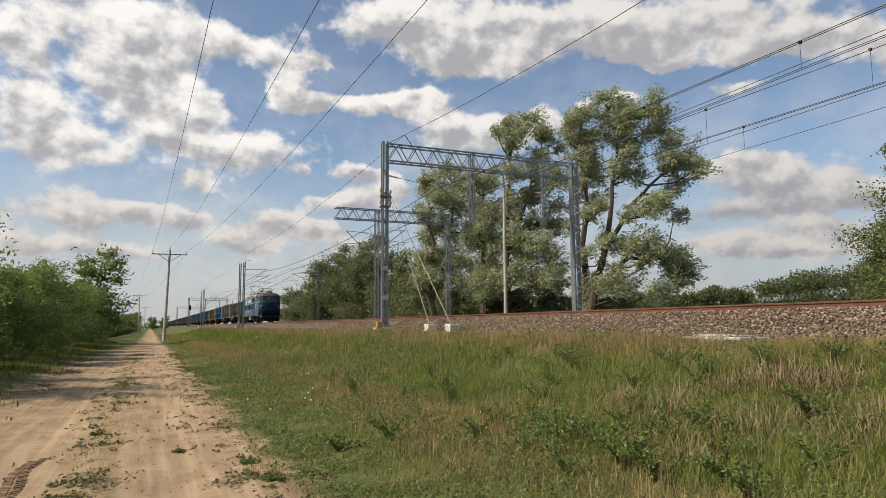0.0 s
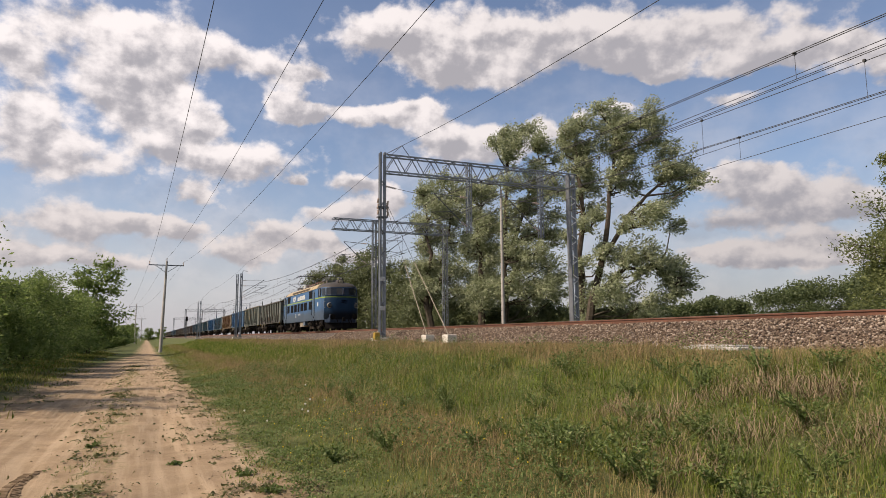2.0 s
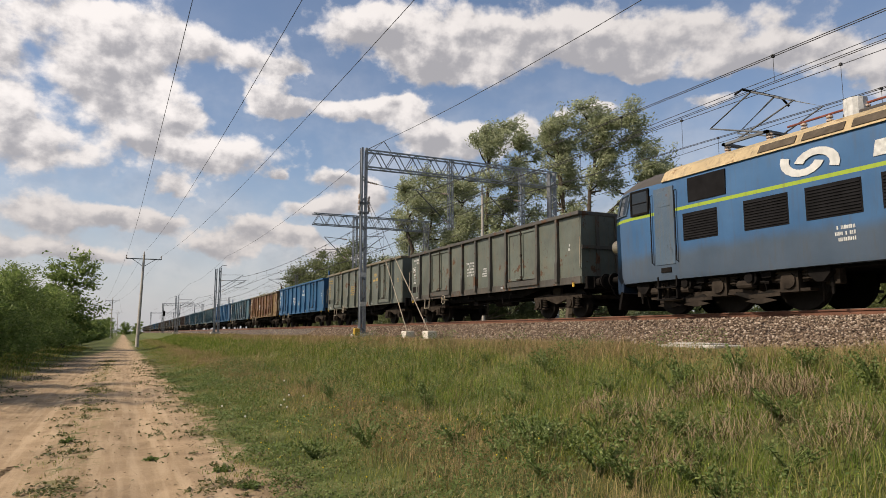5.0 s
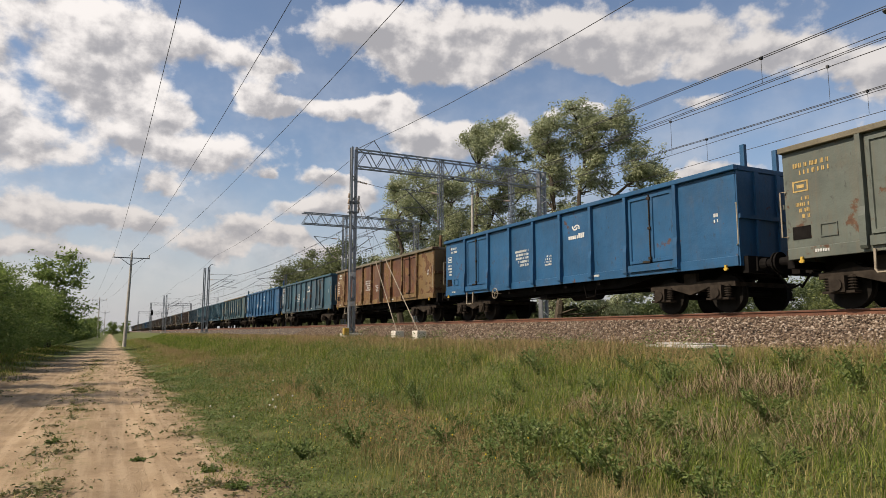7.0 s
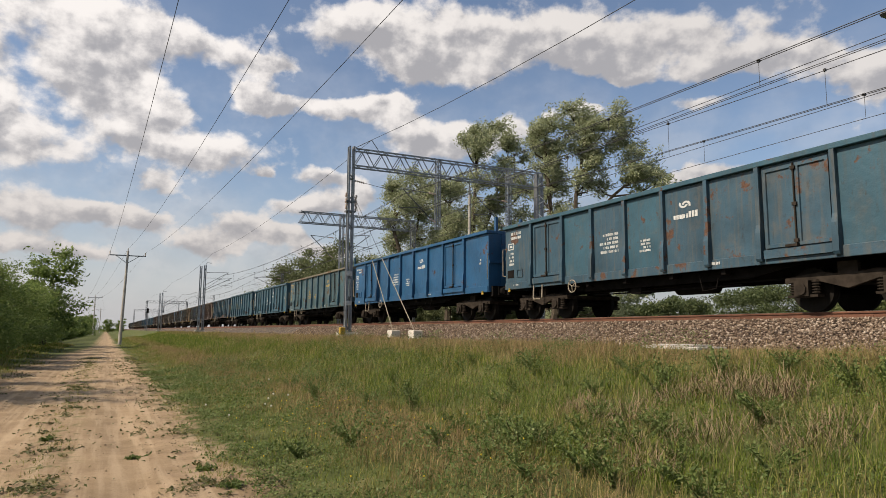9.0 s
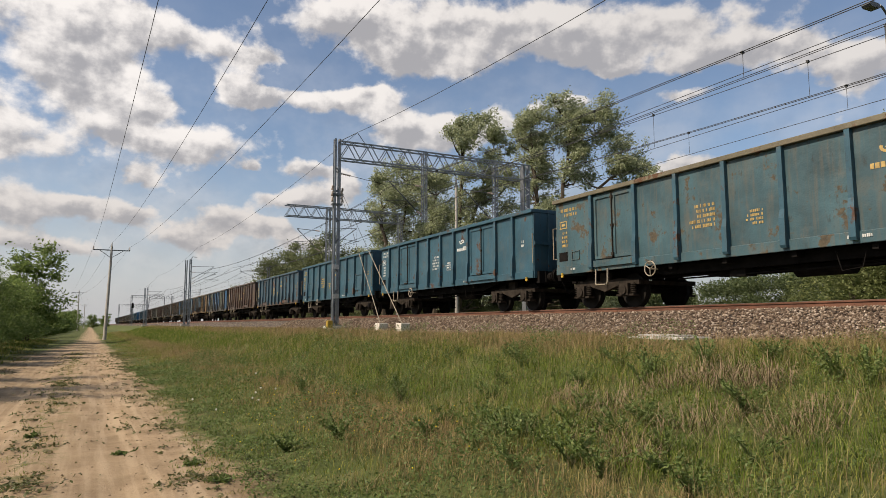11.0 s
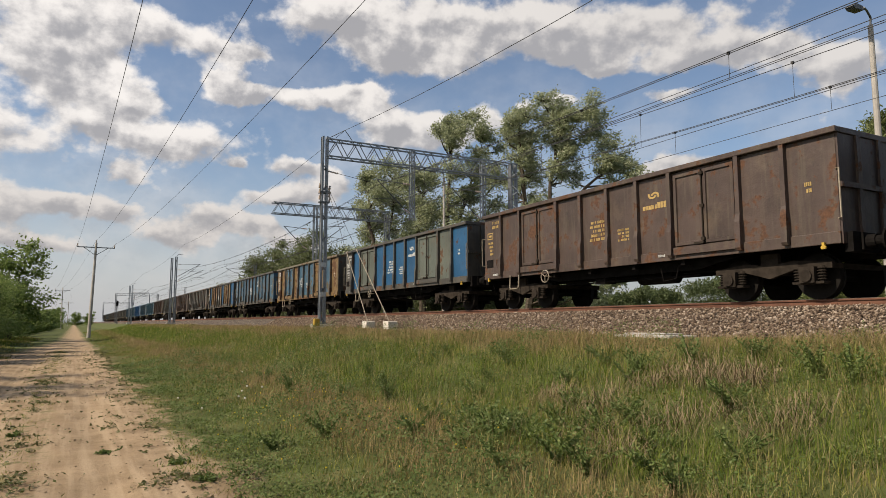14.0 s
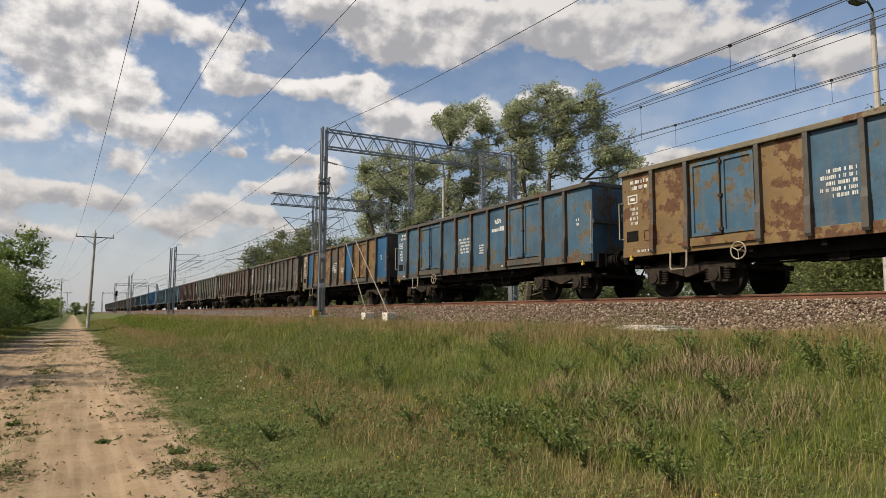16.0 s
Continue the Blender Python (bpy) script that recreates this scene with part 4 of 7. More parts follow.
def build_wagon(length, bays, paints, cap_mat, label, seed, logo=None, extra_high=0.0, stakes=False, dress=True):
    """An open bogie wagon. bays: (width, kind) from the front end; paints: panel, door, rib and sill materials."""
    rng = random.Random(seed)
    panel_mats, door_mats, rib_mat, sill_mat = paints
    door_mats = door_mats if isinstance(door_mats, (list, tuple)) else (door_mats, door_mats)
    ztop = Z_TOP + extra_high
    half = length / 2 - 0.62
    total = sum(b[0] for b in bays)
    w = thing("open_wagon", label, "freight wagon", "wagons of the freight train")
    hw = 1.36
    # tub: floor, inner walls, end walls
    s = Shape().box(-hw + 0.05, hw - 0.05, -half + 0.05, half - 0.05, Z_FLOOR - 0.08, Z_FLOOR + 0.02)
    for i in (-1, 1):
        s.box(i * (hw - 0.05) - 0.015, i * (hw - 0.05) + 0.015, -half + 0.02, half - 0.02, Z_FLOOR, ztop)
    part("tub", s, INSIDE, w)
    for e in (-1, 1):
        s = Shape().box(-hw, hw, e * half - 0.03, e * half + 0.03, Z_SILL, ztop)
        ew = part("end_wall", s, rib_mat if len(panel_mats) > 3 else panel_mats[0], w)
        for x in (-0.75, 0.0, 0.75):
            part("end_rib", Shape().box(x - 0.06, x + 0.06, e * (half + 0.03) - 0.05, e * (half + 0.03) + 0.05, Z_SILL, ztop - 0.05), rib_mat, ew)
        part("end_beam", Shape().box(-hw + 0.01, hw - 0.01, e * (half + 0.03) - 0.06, e * (half + 0.03) + 0.06, 2.1, 2.2), rib_mat, ew)
        s = Shape().box(-1.25, 1.25, e * half - 0.02 if e > 0 else e * half - 0.14, e * half + 0.14 if e > 0 else e * half + 0.02, 0.86, 1.24)
        part("headstock", s, GREASE, w)
        part("drawhook", Shape().rod((0, e * (half + 0.1), 1.04), (0, e * (half + 0.58), 0.98), 0.05, 8).box(-0.1, 0.1, e * (half + 0.45) - 0.1, e * (half + 0.45) + 0.1, 0.85, 1.05), GREASE, w)
        part("brake_hose", Shape().path([(-0.35, e * (half + 0.14), 0.95), (-0.38, e * (half + 0.32), 0.7), (-0.33, e * (half + 0.5), 0.52), (-0.2, e * (half + 0.62), 0.6)], 0.025, 6), GREASE, w)
        for x in (-0.875, 0.875):
            part("buffer", M_BUFFER, GREASE, w, at=pose(x, e * (half + 0.2), 1.06) @ (FLIP if e > 0 else Matrix()))
        # pale grab rail on the corner
        part("grab_rail", Shape().path([(-hw - 0.02, e * (half - 0.02), 1.5), (-hw - 0.09, e * (half + 0.07), 1.5), (-hw - 0.09, e * (half + 0.07), 2.45), (-hw - 0.02, e * (half - 0.02), 2.45)], 0.017, 5), HANDLE, w)
    # rim round the top
    s = Shape()
    for i in (-1, 1):
        s.box(i * 1.40 - 0.075, i * 1.40 + 0.075, -half - 0.06, half + 0.06, ztop - 0.05, ztop + 0.07)
    for e in (-1, 1):
        s.box(-1.325, 1.325, e * (half + 0.0) - 0.06, e * half + 0.06, ztop - 0.05, ztop + 0.07)
    part("top_rim", s, cap_mat, w, bevel=0.015)
    # sides: sill, ribs, panels, doors
    for side in (-1, 1):
        turn = Matrix() if side < 0 else FLIP
        base = turn @ pose(-hw, 0, 0)
        part("side_sill", Shape().box(-0.045, 0.03, -half, half, Z_SILL, Z_FLOOR), sill_mat, w, at=base, bevel=0.01)
        y = -half
        panel_no, door_no = 0, 0
        k = half * 2 / total
        rib_mesh = shared(rib_shape(Z_SILL + 0.06, ztop - 0.05), "rib", rib_mat)
        for idx, (bw, kind) in enumerate(bays):
            bw *= k
            a, b = y, y + bw
            y = b
            if idx:
                part("rib", rib_mesh, rib_mat, w, at=base @ pose(0, a, 0))
            if kind == "p":
                pm = panel_mats[(panel_no if side < 0 else -1 - panel_no) % len(panel_mats)] if len(panel_mats) > 3 else panel_mats[rng.randrange(len(panel_mats))]
                panel_no += 1
                sh = Shape().box(-0.012, 0.03, a + 0.01, b - 0.01, Z_FLOOR + 0.004, ztop - 0.06)
                part("panel", sh, pm, w, at=base)
            elif kind == "d":
                door_mat = door_mats[door_no if side < 0 else 1 - door_no]
                door_no += 1
                mid = (a + b) / 2
                z0, z1 = Z_FLOOR + 0.10, ztop - 0.13
                for p0, p1 in ((a + 0.11, mid - 0.02), (mid + 0.02, b - 0.11)):
                    part("door", leaf_door(Shape(), p0, p1, z0, z1), door_mat, w, at=base)
                part("hinge_bar", hinge_gear(mid, z0, z1), DUSTY, w, at=base)
                part("door_frame", Shape().box(0.0, 0.03, a, b, Z_FLOOR + 0.004, ztop - 0.06).box(-0.11, 0.0, a + 0.1, b - 0.1, Z_FLOOR - 0.12, Z_FLOOR + 0.06), sill_mat, w, at=base)
            elif kind == "h":
                part("panel", Shape().box(-0.012, 0.03, a + 0.01, b - 0.01, Z_FLOOR + 0.004, ztop - 0.06), panel_mats[0], w, at=base)
                part("hatch", leaf_door(Shape(), a + 0.16, b - 0.16, Z_FLOOR + 0.12, Z_FLOOR + 0.98), door_mats[0], w, at=base @ pose(-0.012, 0, 0))
    if dress:
        base = pose(-hw, 0, 0)
        ends = (-half, half)
        # the rear bay carries the tables and plates, the front bay a short mark
        pale = MARK_YELLOW if logo == "yellow" else MARK
        mark("marking", stencil_block(rng, 0.75, 0.30, 2), pale, w, "faint stencilled table", at=base @ pose(-0.014, half - 0.98, 2.72))
        mark("marking", Shape().box(-0.006, 0, 0, 0.34, 0, 0.03).box(-0.006, 0, 0, 0.34, 0.2, 0.23).box(-0.006, 0, 0, 0.03, 0.03, 0.2).box(-0.006, 0, 0.31, 0.34, 0.03, 0.2).box(-0.006, 0, 0.09, 0.25, 0.08, 0.15), pale, w, "small stencilled frame", at=base @ pose(-0.014, half - 0.52, 2.40))
        mark("marking", stencil_block(rng, 0.34, 0.5, 4), pale, w, at=base @ pose(-0.014, half - 0.52, 1.82))
        part("marking", Shape().box(-0.006, 0, 0, 0.40, 0, 0.27), GREASE, w, "small dark plate", at=base @ pose(-0.014, half - 0.52, 1.42))
        holder = part("label_holder", Shape().box(-0.02, 0, 0, 0.36, 0, 0.025).box(-0.02, 0, 0, 0.36, 0.245, 0.27).box(-0.02, 0, 0, 0.025, 0.025, 0.245).box(-0.02, 0, 0.335, 0.36, 0.025, 0.245), sill_mat, w, "shallow steel label frame", at=base @ pose(-0.014, half - 1.08, 1.42))
        mark("marking", stencil_block(rng, 0.16, 0.26, 2), pale, w, at=base @ pose(-0.014, -half + 0.52, 2.05))
        def middle(i):
            return -half + (sum(q[0] for q in bays[:i]) + bays[i][0] / 2) * half * 2 / total
        e_bay, t_bay, n_bay = (2 if logo == "yellow" else 3, 4, 5) if bays[1][1] == "d" else (4, 5, 6) if bays[1][1] == "h" else (3, 4, 5)
        mark("marking", stencil_block(rng, 0.80, 0.60, 5), pale, w, "white stencilled lines on a panel", at=base @ pose(-0.014, middle(n_bay) - 0.38, 1.75))
        mark("marking", stencil_block(rng, 0.42, 0.36, 4), pale, w, at=base @ pose(-0.014, middle(t_bay) - 0.2, 1.65))
        mark("marking", stencil_block(rng, 0.5, 0.1, 1), MARK, w, at=base @ pose(-0.05, -half * 0.35, 1.1))
        mark("marking", stencil_block(rng, 0.4, 0.1, 1), MARK, w, at=base @ pose(-0.05, half - 0.9, 1.1))
        if logo:
            mark("emblem", M_LOGO if logo == "white" else M_LOGO_Y, MARK, w, "round two-hook emblem over plain bars", at=base @ pose(-0.014, middle(e_bay), 2.3) @ Matrix.Diagonal((1, 0.85, 0.95, 1)))
        part("hand_wheel", M_WHEEL_HAND, HANDLE, w, at=base @ pose(-0.14, half * 0.43, 0.93) @ Matrix.Diagonal((0.88, 0.88, 0.88, 1)))
        part("step", M_STEP, HANDLE, w, at=base @ pose(-0.08, half * 0.70, 1.02))
        for e in ends:
            part("towing_hook", M_TOW, YELLOW, w, at=base @ pose(-0.07, e - math.copysign(0.32, e), 1.06) @ Matrix.Diagonal((0.75, 0.75, 0.75, 1)))
    if stakes:
        for x in (-1.0, 0.1):
            part("stake", Shape().box(x - 0.05, x + 0.05, -half - 0.02, -half + 0.1, ztop, ztop + 0.6), rib_mat, w, bevel=0.01)
    # underframe, brake gear
    s = Shape().box(-0.25, 0.25, -half, half, 0.80, 1.18)
    for i in (-1, 1):
        s.prism([(-half * 0.62, 1.02), (-half * 0.42, 0.78), (half * 0.42, 0.78), (half * 0.62, 1.02)], "x", i * 1.05 - 0.03, i * 1.05 + 0.03)
    for y in (-2.4, -0.8, 0.9, 2.5):
        s.box(-1.3, 1.3, y - 0.06, y + 0.06, 0.9, 1.16)
    part("underframe", s, GREASE, w)
    part("air_tank", Shape().rod((-0.6, -1.6, 0.72), (-0.6, -0.4, 0.72), 0.2, 12), GREASE, w)
    part("brake_gear", Shape().rod((-0.75, 0.4, 0.75), (-0.75, 2.6, 0.75), 0.03, 6).rod((-0.95, -2.6, 0.66), (-0.95, 2.6, 0.66), 0.02, 6).box(-1.0, -0.6, 0.6, 1.0, 0.62, 0.92).path([(-1.2, -2.2, 0.95), (-1.2, -2.1, 0.6), (-1.2, -1.7, 0.55), (-1.2, -1.6, 0.95)], 0.015, 5), GREASE, w)
    for e in (-1, 1):
        add_bogie(w, e * (half - 1.75))
    return w


def wagon_bays(kind):
    if kind == "long":
        return [(1.75, "p"), (1.8, "d")] + [(1.48, "p")] * 5 + [(1.8, "d"), (1.75, "p")]
    if kind == "hatch":
        return [(1.25, "p"), (1.25, "h")] + [(1.28, "p")] * 6 + [(1.25, "h"), (1.25, "p")]
    return [(1.1, "p"), (1.1, "p"), (1.95, "d")] + [(1.12, "p")] * 4 + [(1.95, "d"), (1.1, "p"), (1.1, "p")]


NOSE = ((0.0, 0.0), (0.5, 0.02), (0.95, 0.14), (1.22, 0.42), (1.40, 0.85), (1.485, 1.35))   # half width, set back from the nose
LEVELS = ((0.86, 0.10, 0.03), (1.05, 0.0, 0.0), (2.60, 0.0, 0.0), (3.38, 0.24, 0.03), (3.52, 0.34, 0.09), (3.70, 0.62, 0.27), (3.82, 1.05, 0.55), (3.88, 1.6, 0.95))


def nose_point(k, z):
    """A point on the near nose: plan station k (0 centre to 5 side) at height z."""
    for (z0, d0, i0), (z1, d1, i1) in zip(LEVELS, LEVELS[1:]):
        if z0 <= z <= z1:
            f = (z - z0) / (z1 - z0)
            d, i = d0 + (d1 - d0) * f, i0 + (i1 - i0) * f
            i0 = min(5, max(0, int(k)))
            i1 = min(5, i0 + 1)
            g = k - i0
            x = NOSE[i0][0] + (NOSE[i1][0] - NOSE[i0][0]) * g
            y = NOSE[i0][1] + (NOSE[i1][1] - NOSE[i0][1]) * g
            return Vec((-(x - i * x / 1.485), -9.12 + y + d, z))


def loco_body():
    """Stacked plan outlines: straight sides, rounded corners, raked brow and rounded roof."""
    s = Shape()
    rings = []
    for z, back, inset in LEVELS:
        q = [((x - inset * x / 1.485), -9.12 + y + back) for x, y in NOSE]
        right = [(x, y) for x, y in q]
        rear = [(x, -y) for x, y in reversed(q)]
        left = [(-x, -y) for x, y in q[1:]]
        front = [(-x, y) for x, y in reversed(q[1:])]
        rings.append([(x, y, z) for x, y in right + rear + left + front])
    n = len(rings[0])
    v = [p for r in rings for p in r]
    f = [(j * n + k, j * n + (k + 1) % n, (j + 1) * n + (k + 1) % n, (j + 1) * n + k) for j in range(len(rings) - 1) for k in range(n)]
    return s.add(v, f + [tuple(range(n))[::-1], tuple(range((len(rings) - 1) * n, len(rings) * n))])


def pane_on_nose(ks, z0, z1, sx, out=0.014):
    """A pane that follows the rounded nose between two heights."""
    low, high = [], []
    for z, row in ((z0, low), (z1, high)):
        for k in ks:
            p = nose_point(k, z)
            a, b = nose_point(max(0.0, k - 0.3), z), nose_point(min(5.0, k + 0.3), z)
            d = b - a
            nrm = Vec((d.y, -d.x, 0)).normalized()
            nrm = nrm if nrm.y < 0 or (abs(nrm.y) < 0.3 and nrm.x < 0) else -nrm
            row.append((p, nrm))
    n = len(ks)
    v = []
    for o in (out - 0.03, out):
        for row in (low, high):
            for p, nrm in row:
                q = p + nrm * o
                v.append((q.x * -sx, q.y, q.z))
    f = []
    for k in range(n - 1):
        f += [(k, k + 1, n + k + 1, n + k), (2 * n + k, 3 * n + k, 3 * n + k + 1, 2 * n + k + 1)]
        f += [(k, 2 * n + k, 2 * n + k + 1, k + 1), (n + k, n + k + 1, 3 * n + k + 1, 3 * n + k)]
    f += [(0, n, 3 * n, 2 * n), (n - 1, 2 * n - 1, 4 * n - 1, 3 * n - 1)]
    rim = v[2 * n:3 * n] + v[3 * n:4 * n][::-1]
    return Shape().add(v, f), Shape().path(rim + [rim[0]], 0.028, 6)


def loco_paint():
    """Side blue, navy noses, grey skirt, lime belt line and grey roof, laid out by place on the body."""
    m, n = material("loco_livery")
    p = coords(n)
    s = n.add("ShaderNodeSeparateXYZ", {0: p})
    ay = n.math("ABSOLUTE", s.outputs[1])
    ax = n.math("ABSOLUTE", s.outputs[0])
    z = s.outputs[2]
    big = n.noise(p, 0.8, 5, 0.6)
    fine = n.noise(n.vmath("MULTIPLY", p, (6.0, 6.0, 0.8)), 1.5, 5, 0.65)
    side = n.ramp(big, [(0.3, (0.030, 0.082, 0.172)), (0.7, (0.048, 0.112, 0.218))])
    skirt = n.ramp(big, [(0.3, (0.044, 0.066, 0.096)), (0.7, (0.068, 0.094, 0.130))])
    col = n.mix(n.maprange(n.math("ADD", z, n.math("MULTIPLY", n.math("SUBTRACT", big, 0.5), 0.5)), 1.75, 1.40), side, skirt)
    navy = n.math("GREATER_THAN", ay, n.math("ADD", 8.28, n.math("MULTIPLY", z, 0.06)))
    col = n.mix(navy, col, (0.006, 0.024, 0.054))
    # a slanting violet-grey flash on the cab corner
    cab = n.math("MULTIPLY", n.math("GREATER_THAN", n.math("ADD", ay, n.math("MULTIPLY", z, -0.12)), 7.5), n.math("LESS_THAN", ay, n.math("ADD", 8.28, n.math("MULTIPLY", z, 0.06))))
    col = n.mix(n.math("MULTIPLY", cab, 0.35), col, (0.055, 0.085, 0.135))
    # lime belt line; its colour is darkened on the noses to stand for their shade
    belt = n.math("MULTIPLY", n.math("GREATER_THAN", z, 2.57), n.math("LESS_THAN", z, 2.655))
    col = n.mix(belt, col, n.mix(n.math("GREATER_THAN", ay, 8.5), (0.22, 0.30, 0.04), (0.075, 0.115, 0.02)))
    roof = n.math("GREATER_THAN", z, 3.40)
    col = n.mix(n.math("MULTIPLY", navy, n.maprange(z, 1.75, 1.2)), col, (0.003, 0.006, 0.011))
    col = n.mix(roof, col, (0.06, 0.055, 0.05))
    col = n.mix(n.math("MULTIPLY", n.maprange(fine, 0.45, 0.8), n.math("SUBTRACT", 0.4, n.math("MULTIPLY", navy, 0.36))), col, (0.07, 0.065, 0.055))
    finish(n, col, 0.5, 0, n.noise(p, 12.0, 3), 0.08, 0.01, 0.12)
    return m


def loco_bogie(parent, y, spacing):
    s = Shape()
    for i in (-1, 1):
        x = i * 1.05
        s.prism([(-2.6, 0.62), (-2.6, 0.82), (-1.2, 0.9), (1.2, 0.9), (2.6, 0.82), (2.6, 0.62), (1.7, 0.55), (0.9, 0.68), (-0.9, 0.68), (-1.7, 0.55)], "x", x - 0.08, x + 0.08)
        s.box(x - 0.1, x + 0.1, -2.9, -2.6, 0.5, 0.85).box(x - 0.1, x + 0.1, 2.6, 2.9, 0.5, 0.85)
    s.box(-1.0, 1.0, -0.9, -0.6, 0.5, 0.85).box(-1.0, 1.0, 0.6, 0.9, 0.5, 0.85)
    b = part("bogie", s, DUSTY, parent, at=pose(0, y, 0))
    for e in (-spacing, 0.0, spacing):
        part("wheelset", M_LOCO_WHEEL, TYRE, b, at=pose(0, e, 0.625))
        for m in (pose(0, e, 0.12), pose(0, e, 0.12) @ FLIP):
            part("axle_box", M_LOCO_BOX, DUSTY, b, at=m)
            for o in (0.0, -0.5):
                part("coil_spring", M_SPRING, DUSTY, b, at=m @ pose(0.12, o * 1.3 + 0.07, 0.02) @ Matrix.Diagonal((1.0, 1.3, 1.3, 1)))
    for e in (-2.75, -0.9, 0.92, 2.7):
        for x in (-1.16, 1.16):
            part("damper", Shape().rod((x, e, 0.45), (x, e + 0.06, 0.98), 0.045, 8).rod((x, e, 0.3), (x, e, 0.5), 0.03, 8), GREASE, b)
    for i in (-1, 1):
        x = i * 1.2
        for e in (-0.95, 0.95):
            part("brake_cylinder", Shape().rod((x - i * 0.1, e, 0.74), (x + i * 0.14, e, 0.74), 0.17, 14).rod((x + i * 0.14, e, 0.74), (x + i * 0.2, e, 0.74), 0.11, 12).rod((x, e - 0.4, 0.62), (x, e + 0.4, 0.7), 0.045, 8), GREASE, b)
            part("equaliser", Shape().prism([(e - 0.55, 0.40), (e, 0.24), (e + 0.55, 0.40), (e + 0.42, 0.46), (e, 0.36), (e - 0.42, 0.46)], "x", x - 0.04, x + 0.05), TYRE, b)
        for e in (-2.62, 2.45):
            part("sand_box", Shape().prism([(e - 0.2, 0.98), (e + 0.28, 0.98), (e + 0.28, 0.72), (e + 0.12, 0.55), (e - 0.04, 0.55), (e - 0.2, 0.72)], "x", x - 0.12, x + 0.12).rod((x, e + 0.04, 0.56), (x - i * 0.3, e + 0.25, 0.16), 0.025, 6), GREASE, b)
        part("hanger", Shape().prism([(-1.3, 0.34), (-0.95, 0.30), (-0.5, 0.44), (0.5, 0.44), (0.95, 0.30), (1.3, 0.34), (0.9, 0.52), (-0.9, 0.52)], "x", i * 1.16 - 0.03, i * 1.16 + 0.03), DUSTY, b)
    for e in (-1.35, 0.5, 1.4):
        part("sand_pipe", Shape().path([(-1.18, e, 0.95), (-1.22, e + 0.1, 0.6), (-1.0, e + 0.2, 0.2)], 0.025, 6).box(-1.32, -1.14, e - 0.12, e + 0.12, 0.72, 1.0), GREASE, b)
        part("brake_cylinder", Shape().rod((-1.28, e + 0.35, 0.6), (-1.28, e + 0.75, 0.6), 0.1, 10).bar((-1.28, e - 0.3, 0.35), (-1.28, e + 0.5, 0.32), 0.03, 0.08), DUSTY, b)
        part("brake_lever", Shape().prism([(-0.4, 0.2), (0.0, 0.3), (0.4, 0.2), (0.05, 0.14), (-0.05, 0.14)], "x", -1.3, -1.24), DUSTY, b, at=pose(0, e + 0.2, 0.02))
    return b


def loco_wheel():
    s = Shape()
    for i in (-1, 1):
        x = i * 0.7535
        s.rod((x - 0.065, 0, 0), (x + 0.065, 0, 0), 0.625, 28).rod((x - i * 0.09, 0, 0), (x - i * 0.06, 0, 0), 0.655, 28)
        for k in range(6):
            a = k * math.tau / 6
            s.rod((x + i * 0.07, 0.4 * math.cos(a), 0.4 * math.sin(a)), (x + i * 0.075, 0.4 * math.cos(a), 0.4 * math.sin(a)), 0.07, 6)
    return s.rod((-1.0, 0, 0), (1.0, 0, 0), 0.1, 10)


M_LOCO_WHEEL = shared(loco_wheel(), "wheelset", TYRE)
M_LOCO_BOX = shared(Shape().box(0.98, 1.26, -0.22, 0.22, 0.26, 0.70).rod((1.26, 0, 0.5), (1.31, 0, 0.5), 0.17, 14).box(0.95, 1.22, -0.45, 0.45, 0.27, 0.33), "axle_box", DUSTY)


def pantograph(parent, y, up):
    t = part("pantograph", Shape().box(-0.75, 0.75, y - 0.65, y - 0.55, 4.12, 4.18).box(-0.75, 0.75, y + 0.55, y + 0.65, 4.12, 4.18).box(-0.75, -0.68, y - 0.65, y + 0.65, 4.12, 4.18).box(0.68, 0.75, y - 0.65, y + 0.65, 4.12, 4.18), GALV_DARK, parent)
    top = 5.35 if up else 4.45
    knee = 4.75 if up else 4.3
    for x in (-0.55, 0.55):
        part("arm", Shape().path([(x, y - 0.5, 4.18), (x * 0.9, y + 1.2, knee), (x * 0.75, y, top)], 0.025, 6).path([(x, y + 0.5, 4.18), (x * 0.9, y - 1.2, knee), (x * 0.75, y, top)], 0.025, 6), GALV_DARK, t)
    part("collector", Shape().path([(-0.95, y, top - 0.15), (-0.7, y, top + 0.02), (0.7, y, top + 0.02), (0.95, y, top - 0.15)], 0.03, 6), GREASE, t)
    for x in (-0.6, 0.6):
        for e in (-0.6, 0.6):
            insulator(t, (x, y + e, 3.86), (x, y + e, 4.13), 4, 0.08)


